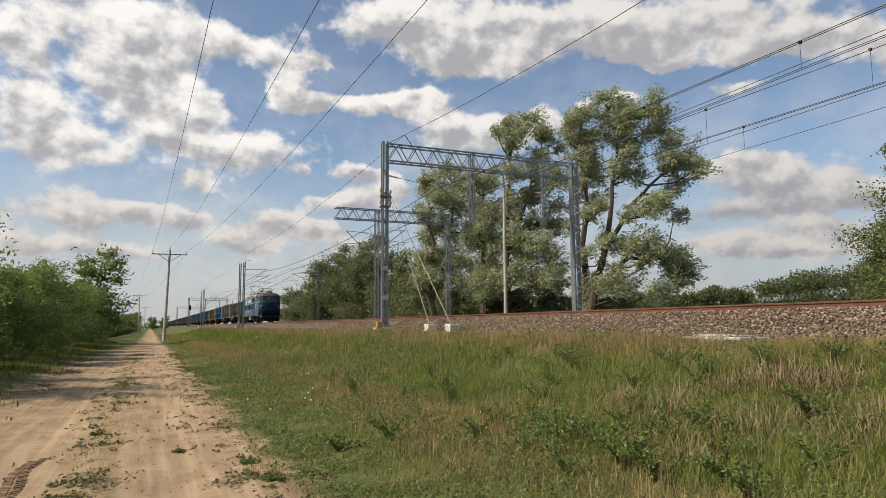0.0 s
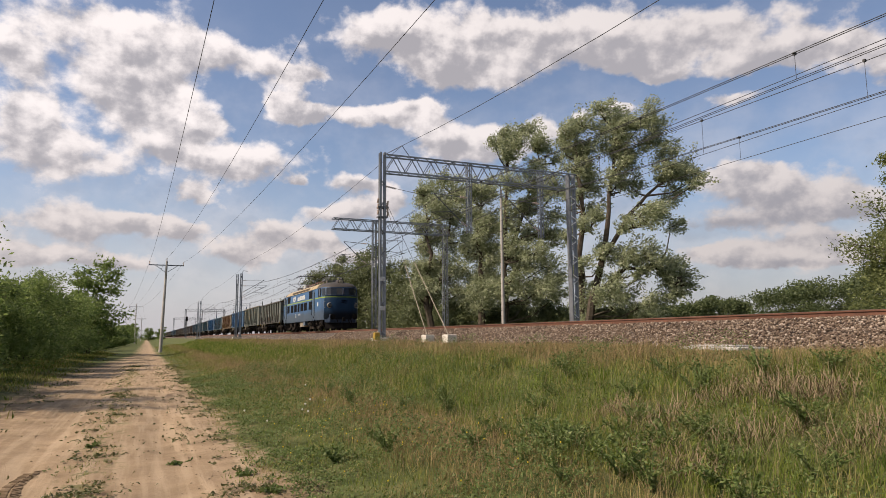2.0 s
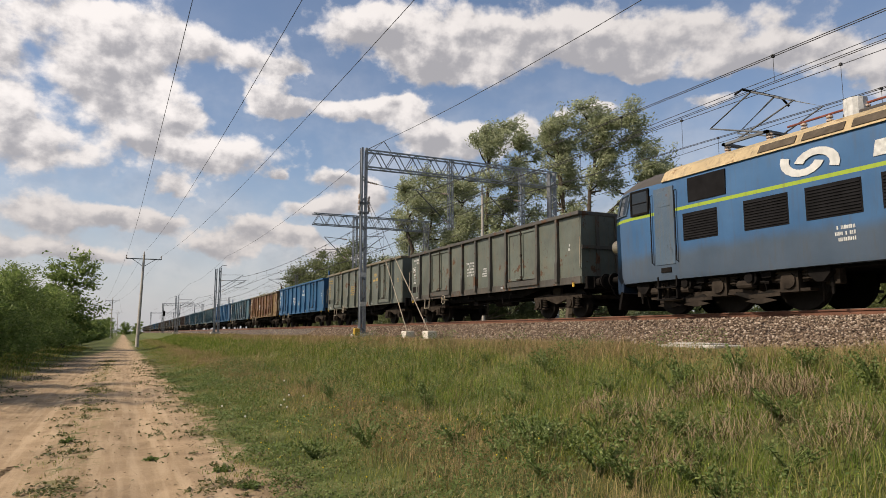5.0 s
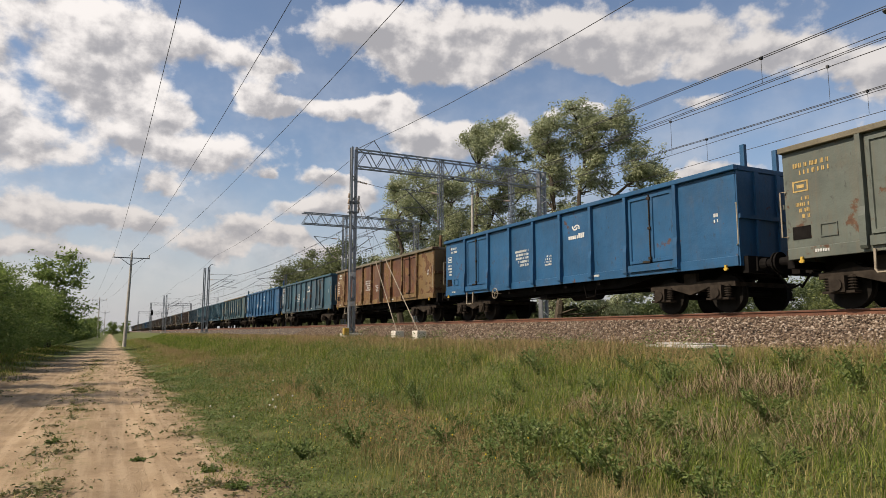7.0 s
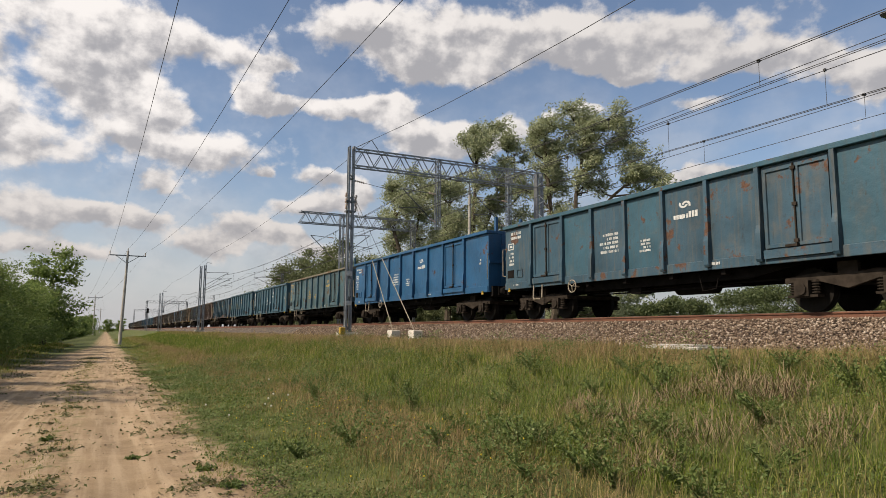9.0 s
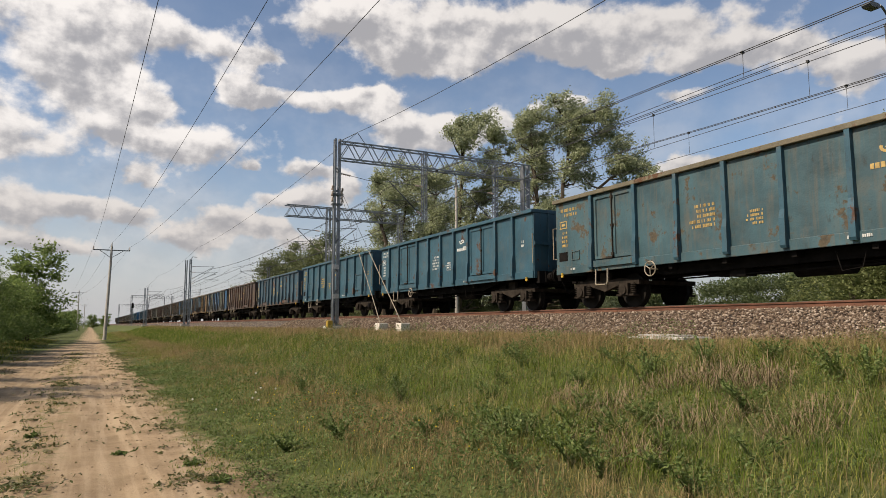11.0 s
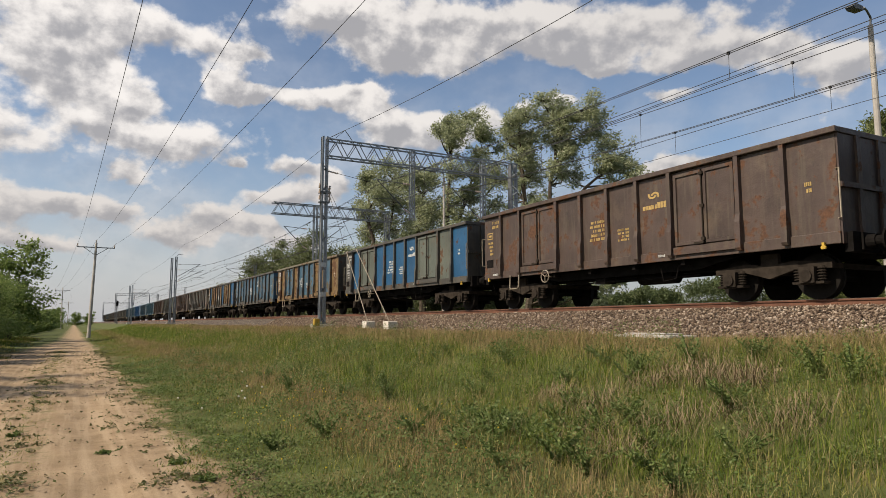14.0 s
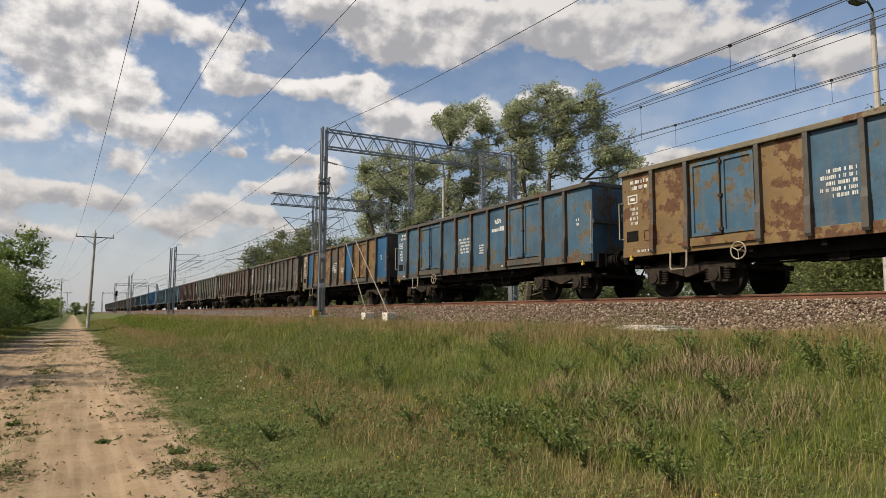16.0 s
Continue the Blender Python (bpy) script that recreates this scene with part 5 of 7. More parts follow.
def build_loco():
    t = thing("electric_locomotive", "blue six-axle electric locomotive with a lime stripe and navy front", "locomotive")
    body = part("body", loco_body(), loco_paint(), t, "blue steel body with lime belt line", smooth=True)
    body.data.set_sharp_from_angle(angle=radians(38))
    hw = 1.485
    # cream eaves strip with slanted roof vents on both flanks
    for side in (-1, 1):
        turn = Matrix() if side < 0 else FLIP
        part("eaves_panel", Shape().prism([(-hw - 0.012, 3.40), (-hw + 0.1, 3.40), (-0.95, 3.77), (-1.05, 3.83), (-hw + 0.16, 3.68)], "y", -6.5, 6.6), CREAM, t, "cream painted roof edge", at=turn)
        for k in range(7):
            y = -3.6 + k * 1.06 if side < 0 else -3.9 + k * 1.06
            part("roof_vent", Shape().prism([(-1.482, 3.462), (-1.372, 3.642), (-1.34, 3.622), (-1.45, 3.442)], "y", y, y + 0.90), TREE_BARK, t, "dark brown slatted roof vent", at=turn)
        # dark louvre panels under and above the belt
        for y, wd in [(-4.7, 1.12), (-2.84, 1.17), (-1.37, 1.16), (0.23, 0.82), (1.42, 1.17), (2.98, 1.12), (4.84, 1.07)]:
            y = y if side < 0 else -y - wd
            s = Shape().box(-0.006, 0.02, y, y + wd, 1.78, 2.46)
            for k in range(10):
                z = 1.81 + k * 0.062
                s.prism([(-0.006, z), (-0.022, z + 0.012), (-0.006, z + 0.045)], "y", y + 0.03, y + wd - 0.03)
            part("louvre", s, LOUVRE, t, "dark louvred ventilation panel", at=turn @ pose(-hw, 0, 0))
        for y, wd in [(-4.77, 1.15), (4.56, 1.15)]:
            y = y if side < 0 else -y - wd
            part("louvre", Shape().box(-0.012, 0.02, y, y + wd, 2.72, 3.32), LOUVRE, t, at=turn @ pose(-hw, 0, 0))
        for y in ((-5.72, 6.2) if side < 0 else (-6.88, 5.04)):
            d = part("cab_door", Shape().box(-0.015, 0.02, y, y + 0.68, 1.25, 3.25).box(-0.022, -0.015, y + 0.12, y + 0.56, 2.75, 3.15), LOCO_GREY, t, "grey-blue narrow cab door", at=turn @ pose(-hw, 0, 0), bevel=0.008)
            for yy in (y - 0.09, y + 0.77):
                part("handrail", Shape().path([(0, yy, 1.3), (-0.06, yy, 1.32), (-0.06, yy, 3.1), (0, yy, 3.12)], 0.016, 6), GREASE, d)
            part("step_box", Shape().box(-0.02, 0.02, y + 0.15, y + 0.5, 1.05, 1.17), GREASE, t, at=turn @ pose(-hw, 0, 0))
            part("steps", Shape().box(-0.05, 0.05, y, y + 0.04, 0.35, 0.95).box(-0.05, 0.05, y + 0.64, y + 0.68, 0.35, 0.95).box(-0.1, 0.1, y, y + 0.68, 0.35, 0.38).box(-0.1, 0.1, y, y + 0.68, 0.65, 0.68), GREASE, t, at=turn @ pose(-hw + 0.05, 0, 0))
        for y0, y1, nm in ((-7.72, -7.12, "cab_window"), (7.12, 7.72, "cab_window")):
            f = part(nm, Shape().box(-0.012, 0.02, y0, y1, 2.72, 3.3), GLASS, t, "dark sliding side window", at=turn @ pose(-hw, 0, 0))
            part("window_frame", Shape().box(-0.03, 0.01, y0 - 0.05, y0, 2.67, 3.35).box(-0.03, 0.01, y1, y1 + 0.05, 2.67, 3.35).box(-0.03, 0.01, y0, y1, 2.67, 2.72).box(-0.03, 0.01, y0, y1, 3.3, 3.35).box(-0.03, 0.01, y0, y1, 2.98, 3.0), GREASE, f)
        mark("marking", stencil_block(random.Random(3), 1.0, 0.2, 1), MARK, t, "row of pale bars", at=turn @ pose(-hw - 0.002, -0.2, 1.38) @ Matrix.Diagonal((1, 1.5, 1.3, 1)))
        mark("marking", stencil_block(random.Random(4), 0.6, 0.35, 3), MARK, t, at=turn @ pose(-hw - 0.002, 1.6, 1.25))
        part("notice", Shape().box(-0.01, 0.0, -7.0, -6.68, 1.95, 2.28), MARK, t, "white notice plate", at=turn @ pose(-hw, 0, 0))
        # emblem: two hooks and heavy bars
        e = mark("emblem", M_HOOKS, MARK, t, "white two-hook emblem", at=turn @ pose(-hw - 0.004, 2.45, 1.72) @ Matrix.Diagonal((1, 3.0, 3.0, 1)))
        s = Shape()
        y = -1.95
        for wd, h in ((0.40, 0.36), (0.40, 0.36), (0.28, 0.36), (0.40, 0.36), (0.40, 0.36), (0.36, 0.30), (0.36, 0.30), (0.36, 0.30)):
            s.prism([(y, 2.78), (y + wd * 0.85, 2.78), (y + wd * 0.85 - 0.06, 2.78 + h), (y - 0.06, 2.78 + h)], "x", -0.008, 0.0)
            y += wd * 1.08
        mark("wordmark", s, MARK, t, "row of thick white plain bars", at=turn @ pose(-hw, 0, 0))
    # both ends
    for e in (Matrix(), FLIP):
        y = -9.0
        for sx in (-1, 1):
            def at(k, z):
                p = nose_point(k, z)
                return Vec((p.x * -sx, p.y, p.z))
            glass, rim = pane_on_nose((0.12, 0.5, 1.0, 1.5, 2.0, 2.5, 2.9), 2.76, 3.33, sx)
            wnd = part("windscreen", glass, GLASS, t, "dark cab windscreen", at=e)
            part("window_frame", rim, LOCO_NAVY, wnd)
            part("wiper", Shape().rod(at(1.2, 2.72) + Vec((0, -0.06, 0)), at(0.8, 3.1) + Vec((0, -0.06, 0)), 0.01, 5), GREASE, wnd)
            glass, rim = pane_on_nose((3.2, 3.6, 4.0, 4.4), 2.76, 3.32, sx)
            wnd = part("quarter_window", glass, GLASS, t, "rounded corner window", at=e)
            part("window_frame", rim, LOCO_GREY, wnd)
        for x in (-1.0, 1.0):
            h = part("headlight", Shape().rod((x, y + 0.5, 1.97), (x, y + 0.06, 1.97), 0.215, 20).rod((x, y + 0.06, 1.97), (x, y + 0.03, 1.97), 0.215, 20, 0.18), CHROME, t, "large round headlight in a metal rim", at=e)
            part("lens", Shape().rod((x, y + 0.03, 1.97), (x, y + 0.005, 1.97), 0.165, 20, 0.12), GLASS, h)
        hl = part("top_light", Shape().rod((0, y + 1.5, 3.84), (0, y + 0.72, 3.86), 0.25, 18).rod((0, y + 0.72, 3.86), (0, y + 0.69, 3.86), 0.25, 18, 0.2), ROOF, t, "round dark-hooded roof headlight", at=e)
        part("lens", Shape().rod((0, y + 0.69, 3.86), (0, y + 0.66, 3.86), 0.18, 18, 0.13), CHROME, hl)
        part("buffer_beam", Shape().prism([(-1.3, y + 0.6), (-1.0, y + 0.02), (1.0, y + 0.02), (1.3, y + 0.6)], "z", 0.62, 1.25), LOCO_NAVY, t, at=e, bevel=0.02)
        part("plough", Shape().add([(-1.3, y + 0.5, 0.66), (0, y + 0.05, 0.66), (1.3, y + 0.5, 0.66), (-1.25, y + 0.3, 0.16), (0, y - 0.12, 0.16), (1.25, y + 0.3, 0.16), (-1.3, y + 0.58, 0.66), (0, y + 0.13, 0.66), (1.3, y + 0.58, 0.66), (-1.25, y + 0.38, 0.16), (0, y - 0.04, 0.16), (1.25, y + 0.38, 0.16)], [(0, 1, 4, 3), (1, 2, 5, 4), (6, 9, 10, 7), (7, 10, 11, 8), (0, 6, 7, 1), (1, 7, 8, 2), (3, 4, 10, 9), (4, 5, 11, 10), (0, 3, 9, 6), (2, 8, 11, 5)]), GREASE, t, "dark snow plough plate", at=e @ pose(0, 0, 0))
        part("side_valance", Shape().prism([(y + 0.9, 0.9), (y + 2.2, 0.9), (y + 1.7, 0.66), (y + 0.9, 0.42)], "x", -1.38, -1.32), GREASE, t, at=e)
        for x in (-0.875, 0.875):
            part("buffer", M_BUFFER, GREASE, t, at=e @ pose(x, y + 0.1, 1.06) @ Matrix.Diagonal((0.95, 1.0, 0.95, 1)))
        part("drawhook", Shape().rod((0, y, 1.0), (0, y - 0.4, 0.95), 0.06, 8).box(-0.1, 0.1, y - 0.45, y - 0.25, 0.7, 1.0), GREASE, t, at=e)
        for x in (-0.5, 0.4, 0.6):
            part("brake_hose", Shape().path([(x, y, 0.95), (x + 0.05, y - 0.2, 0.7), (x + 0.1, y - 0.25, 0.45)], 0.03, 6), GREASE, t, at=e)
        for x in (-0.25, 0.1):
            mark("marking", stencil_block(random.Random(7), 0.5, 0.3, 2), MARK, t, at=e @ pose(0.25, y - 0.13, 2.1, 0, 0, 90))
        part("cab_handrail", Shape().path([(-1.30, y + 0.45, 1.8), (-1.42, y + 0.35, 1.8), (-1.42, y + 0.35, 2.25), (-1.30, y + 0.45, 2.25)], 0.016, 6), HANDLE, t, at=e)
    # roof gear
    for y, up in ((-5.6, False), (4.6, True)):
        pantograph(t, y, up)
    for y in (-3.2, -2.4, -1.4, -0.4, 0.6, 1.8, 2.6, 3.2):
        insulator(t, (-0.5, y, 3.84), (-0.5, y, 4.15), 4, 0.07)
    part("busbar", Shape().rod((-0.5, -4.2, 4.17), (-0.5, 3.6, 4.17), 0.025, 6), COPPER, t, "dark red conductor bar")
    part("roof_box", Shape().box(-0.7, 0.7, -2.2, 2.2, 3.85, 4.02), ROOF, t, bevel=0.03)
    part("roof_drum", Shape().rod((-0.55, 2.0, 3.8), (-0.55, 2.0, 4.3), 0.22, 14), MARK, t, "pale round resistor drum")
    # underframe equipment between the bogies
    part("battery_box", Shape().box(-1.35, -0.8, -1.1, 0.55, 0.42, 0.92), BARK, t, "brown battery box", bevel=0.02)
    part("battery_box", Shape().box(-1.4, -0.9, -1.75, -1.1, 0.52, 0.95), LOCO_GREY, t, bevel=0.02)
    part("underframe", Shape().box(-1.2, 1.2, -8.6, 8.6, 0.8, 1.0).box(-0.7, 1.2, -1.6, 1.6, 0.4, 0.85), GREASE, t)
    for y in (-5.1, 5.1):
        loco_bogie(t, y, 1.85)
    return t


LOCO = build_loco()
TRAIN = [(LOCO, 96.2)]      # thing, and its middle's distance ahead of the camera at the clip's start


def build_train():
    std, long_, hatch = wagon_bays("std"), wagon_bays("long"), wagon_bays("hatch")
    bl, tl, tr, db, gg, gy, og, ru, br, pb = [BLUE], [TEAL], [TEAL_RUSTY], [DARK_BLUE], [GREY_GREEN], [GREY], [ORANGE], [RUST], [BROWN], [PATCH_BLUE]
    spec = [
        # end of the wagon, bays, (panels, door, rib, sill), rim, label, emblem, taller by, stakes, rear end
        (105.8, std, (gg, GREY_GREEN, GREY, GREY), GREY, "dirty grey-green open freight wagon", None, 0.0, False),
        (120.4, long_, (gg, GREY_GREEN, GREY_GREEN, GREY_GREEN), CAP, "faded grey-green open freight wagon with a sandy rim", "yellow", 0.12, True),
        (135.1, long_, (bl, BLUE, BLUE, BLUE), BLUE, "clean bright blue open freight wagon", "white", 0.06, True),
        (151.0, long_, ([ORANGE, RUST, RUST, RUST, RUST, RUST, ORANGE], RUST, ORANGE, ORANGE), CAP, "ochre open freight wagon with rust-red panels", None, 0.0, True),
        (166.2, long_, ([DARK_BLUE, TEAL], DARK_BLUE, DARK_BLUE, DARK_BLUE), TEAL, "dull blue open freight wagon", "white", 0.0, False),
        (181.2, long_, (bl, BLUE, BLUE, BLUE), BLUE, "bright blue open freight wagon", "white", 0.06, True),
        (197.3, long_, (tr, TEAL_RUSTY, TEAL, TEAL_RUSTY), CAP, "rusty teal open freight wagon with a pale rim", "yellow", 0.05, True),
        (212.4, std, (tl, TEAL, TEAL, TEAL), TEAL, "teal blue open freight wagon with white latches", "white", 0.0, False),
        (226.4, hatch, (tl, TEAL, TEAL, TEAL), TEAL, "teal blue open freight wagon with small hatches", "yellow", 0.05, False),
        (240.1, std, (db, DARK_BLUE, DARK_BLUE, BROWN), DARK_BLUE, "dark blue open freight wagon with rusty door sills", "yellow", 0.0, False),
        (253.9, std, (br, BROWN, BROWN, BROWN), BROWN, "brown-grey rusty open freight wagon", "yellow", 0.0, False),
        (267.6, std, ([BLUE, GREY_GREEN, BLUE, BLUE, BLUE, BLUE, BLUE, GREY], GREY_GREEN, GREY, GREY), GREY, "blue open freight wagon with grey doors", "white", 0.0, False),
        (281.4, std, ([ORANGE, PATCH_BLUE, PATCH_BLUE, PATCH_BLUE, PATCH_BLUE, ORANGE, ORANGE, ORANGE], (ORANGE, PATCH_BLUE), GREY, ORANGE), CAP, "patched ochre and blue rusty open freight wagon", None, 0.0, False),
        (295.0, std, (pb, PATCH_BLUE, GREY, GREY), GREY, "worn blue open freight wagon with dark ribs", "white", 0.0, False),
        (309.0, std, ([BLUE, ORANGE, BLUE, ORANGE, GREY, ORANGE, BLUE, ORANGE], ORANGE, GREY, GREY), GREY, "patched ochre and blue open freight wagon", None, 0.0, False),
        (323.0, std, (gy, GREY, GREY, GREY), GREY, "dark grey open freight wagon", None, 0.0, False),
        (337.1, std, ([BROWN, GREY], BROWN, BROWN, BROWN), BROWN, "brown open freight wagon", None, 0.0, False),
        (351.1, std, (gg, GREY_GREEN, GREY, GREY), GREY, "grey-green open freight wagon far down the train", None, 0.0, False),
    ]
    ends = [s[0] for s in spec] + [365.1]
    for k, (s0, bays, paints, cap, label, logo, high, stakes) in enumerate(spec):
        length = ends[k + 1] - s0
        w = build_wagon(length, bays, paints, cap, label, 40 + k, logo, high, stakes)
        TRAIN.append((w, s0 + length / 2))
    # the rest of the train, always far off: repeats of the wagons before
    pick = [17, 8, 5, 3, 8, 5, 16, 1, 18, 16, 17, 1, 18, 16, 10, 1, 18, 16]
    s = 365.1
    for j in pick:
        src, _ = TRAIN[j]
        length = ends[j] - ends[j - 1]
        TRAIN.append((copy_thing(src, pose(0, 0, 0)), s + length / 2))
        s += length


build_train()


# ---- plants ----
def leaf_material(name, dark, mid, light, trans=0.3):
    m, n = material(name)
    r = n.add("ShaderNodeNewGeometry").outputs["Random Per Island"]
    p = coords(n)
    col = n.ramp(r, [(0.0, dark), (0.5, mid), (1.0, light)])
    col = n.mix(n.maprange(n.noise(p, 0.6, 4, 0.6), 0.35, 0.7), col, vary(mid, 0.8))
    finish(n, col, 0.55, 0, spec=0.3, trans=trans)
    return m


LEAF_BUSH = leaf_material("bush_leaves", (0.08, 0.13, 0.03), (0.165, 0.23, 0.065), (0.27, 0.33, 0.12), 0.6)
LEAF_POPLAR = leaf_material("poplar_leaves", (0.15, 0.18, 0.09), (0.32, 0.36, 0.205), (0.55, 0.58, 0.41), 0.5)
LEAF_EDGE = leaf_material("wood_edge_leaves", (0.085, 0.11, 0.035), (0.16, 0.19, 0.07), (0.27, 0.29, 0.12), 0.45)
LEAF_WOOD = leaf_material("far_wood_leaves", (0.055, 0.08, 0.032), (0.095, 0.125, 0.05), (0.15, 0.175, 0.075), 0.35)
LEAF_FAR = leaf_material("far_leaves", (0.085, 0.11, 0.048), (0.15, 0.175, 0.08), (0.22, 0.245, 0.12), 0.4)


def leaves(rng, centers, radii, counts, size, squash=0.75, droop=0.0):
    """Small pointed leaves scattered through clumps; returns points and quads."""
    pts = []
    for c, r, k in zip(centers, radii, counts):
        d = rng.normal(size=(k, 3))
        d /= np.linalg.norm(d, axis=1)[:, None]
        q = d * (r * rng.random(k)[:, None] ** 0.45) * np.array([1, 1, squash])
        pts.append(np.asarray(c)[None] + q)
    p = np.concatenate(pts)
    k = len(p)
    a = rng.normal(size=(k, 3))
    a[:, 2] -= droop
    a /= np.linalg.norm(a, axis=1)[:, None]
    b = np.cross(a, rng.normal(size=(k, 3)))
    b /= np.linalg.norm(b, axis=1)[:, None]
    s = size * (0.6 + 0.8 * rng.random(k))[:, None]
    co = np.stack([p - a * s, p + b * s * 0.45, p + a * s, p - b * s * 0.45], 1).reshape(-1, 3)
    return co, (np.arange(k)[:, None] * 4 + np.arange(4)[None])


def build_tree(name, label, x, y, z0, height, spread, seed, mat, leaf=0.16, n_leaf=9000, lean=(0, 0), clear=0.25, trunk_r=None, stems=1, group="", sprays=5, limbs=11, wind=0.0):
    """Tapered trunks with limbs, and a crown of many small leaves in loose sprays along the twigs."""
    rng = np.random.default_rng(seed)
    t = thing(name, label, "bush" if "bush" in name or "shrub" in name else "tree", group)
    t.matrix_basis = pose(x, y, z0)
    tr = trunk_r or height * 0.018
    wood = Shape()
    tips, ways, size = [], [], []
    for s in range(stems):
        a0 = s * 6.28 / stems + rng.random()
        off = Vec((math.cos(a0), math.sin(a0), 0)) * (0.0 if stems == 1 else spread * 0.25)
        top = Vec((lean[0] + off.x * 1.6, lean[1] + off.y * 1.6, height * (0.95 if s == 0 else rng.uniform(0.72, 0.95))))
        pts = []
        for k in range(7):
            f = k / 6
            wob = Vec((rng.normal(), rng.normal(), 0)) * height * 0.010 * (1 if 0 < k else 0)
            pts.append(off * 0.3 + Vec((top.x * f ** 1.3, top.y * f ** 1.3, top.z * f)) + wob)
        for k in range(6):
            wood.rod(pts[k], pts[k + 1], tr * (1 - k / 6.5), 7, tr * (1 - (k + 1) / 6.5))
        for k in range(limbs):
            f = clear + (1 - clear) * (k + rng.random()) / limbs
            i = min(5, int(f * 6))
            p = pts[i].lerp(pts[i + 1], min(1.0, f * 6 - i))
            a = rng.random() * 6.28
            ln = spread * (0.45 + 0.6 * rng.random()) * (1.1 - 0.70 * max(0.0, f - 0.35) / 0.65)
            q = p + Vec((math.cos(a) * ln + wind * ln, math.sin(a) * ln, ln * rng.uniform(0.15, 0.75)))
            m = p.lerp(q, 0.5) + Vec((0, 0, ln * 0.06))
            wood.rod(p, m, tr * 0.36 * (1 - f * 0.6), 5, tr * 0.22 * (1 - f * 0.6)).rod(m, q, tr * 0.22 * (1 - f * 0.6), 5, tr * 0.06)
            for _ in range(sprays):
                g = rng.uniform(0.25, 1.0)
                c0 = p.lerp(q, g)
                d = Vec((rng.normal() + wind * 1.4, rng.normal(), rng.normal() * 0.5 + 0.25)) * ln * 0.26
                wood.rod(c0, c0 + d, tr * 0.08, 4, tr * 0.03)
                tips.append(c0)
                ways.append(d * 1.25)
                size.append(0.10 * ln + 0.05 * spread)
        tips.append(pts[5])
        ways.append((pts[6] - pts[5]) * 1.15)
        size.append(0.14 * spread)
    part("trunk", wood, TREE_BARK, t, "grey-brown trunk and limbs")
    # leaves along each spray, thinning out from its axis
    tips, ways, size = np.array(tips), np.array(ways), np.array(size)
    w = size ** 1.5
    pick = rng.choice(len(tips), n_leaf, p=w / w.sum())
    r = rng.normal(size=(n_leaf, 3)) * size[pick][:, None] * np.array([1, 1, 0.7])
    c = tips[pick] + ways[pick] * rng.random(n_leaf)[:, None] ** 0.7 + r
    c[:, 2] = np.maximum(c[:, 2], 0.15)
    lift = rng.normal(size=(n_leaf, 3)) * np.array([1, 1, 0.7]) + np.array([wind * 2.0, 0, -0.2])
    lift /= np.linalg.norm(lift, axis=1)[:, None]
    b = np.cross(lift, rng.normal(size=(n_leaf, 3)))
    b /= np.linalg.norm(b, axis=1)[:, None]
    s = leaf * (0.55 + 0.9 * rng.random(n_leaf))[:, None]
    co = np.stack([c - lift * s, c + b * s * 0.42, c + lift * s, c - b * s * 0.42], 1).reshape(-1, 3)
    me = fast_mesh("crown", co, np.arange(n_leaf)[:, None] * 4 + np.arange(4)[None])
    part("crown", me, mat, t, "loose green foliage")
    return t


def hit_far(az, dist):
    a = radians(az)
    return math.sin(a) * dist, math.cos(a) * dist


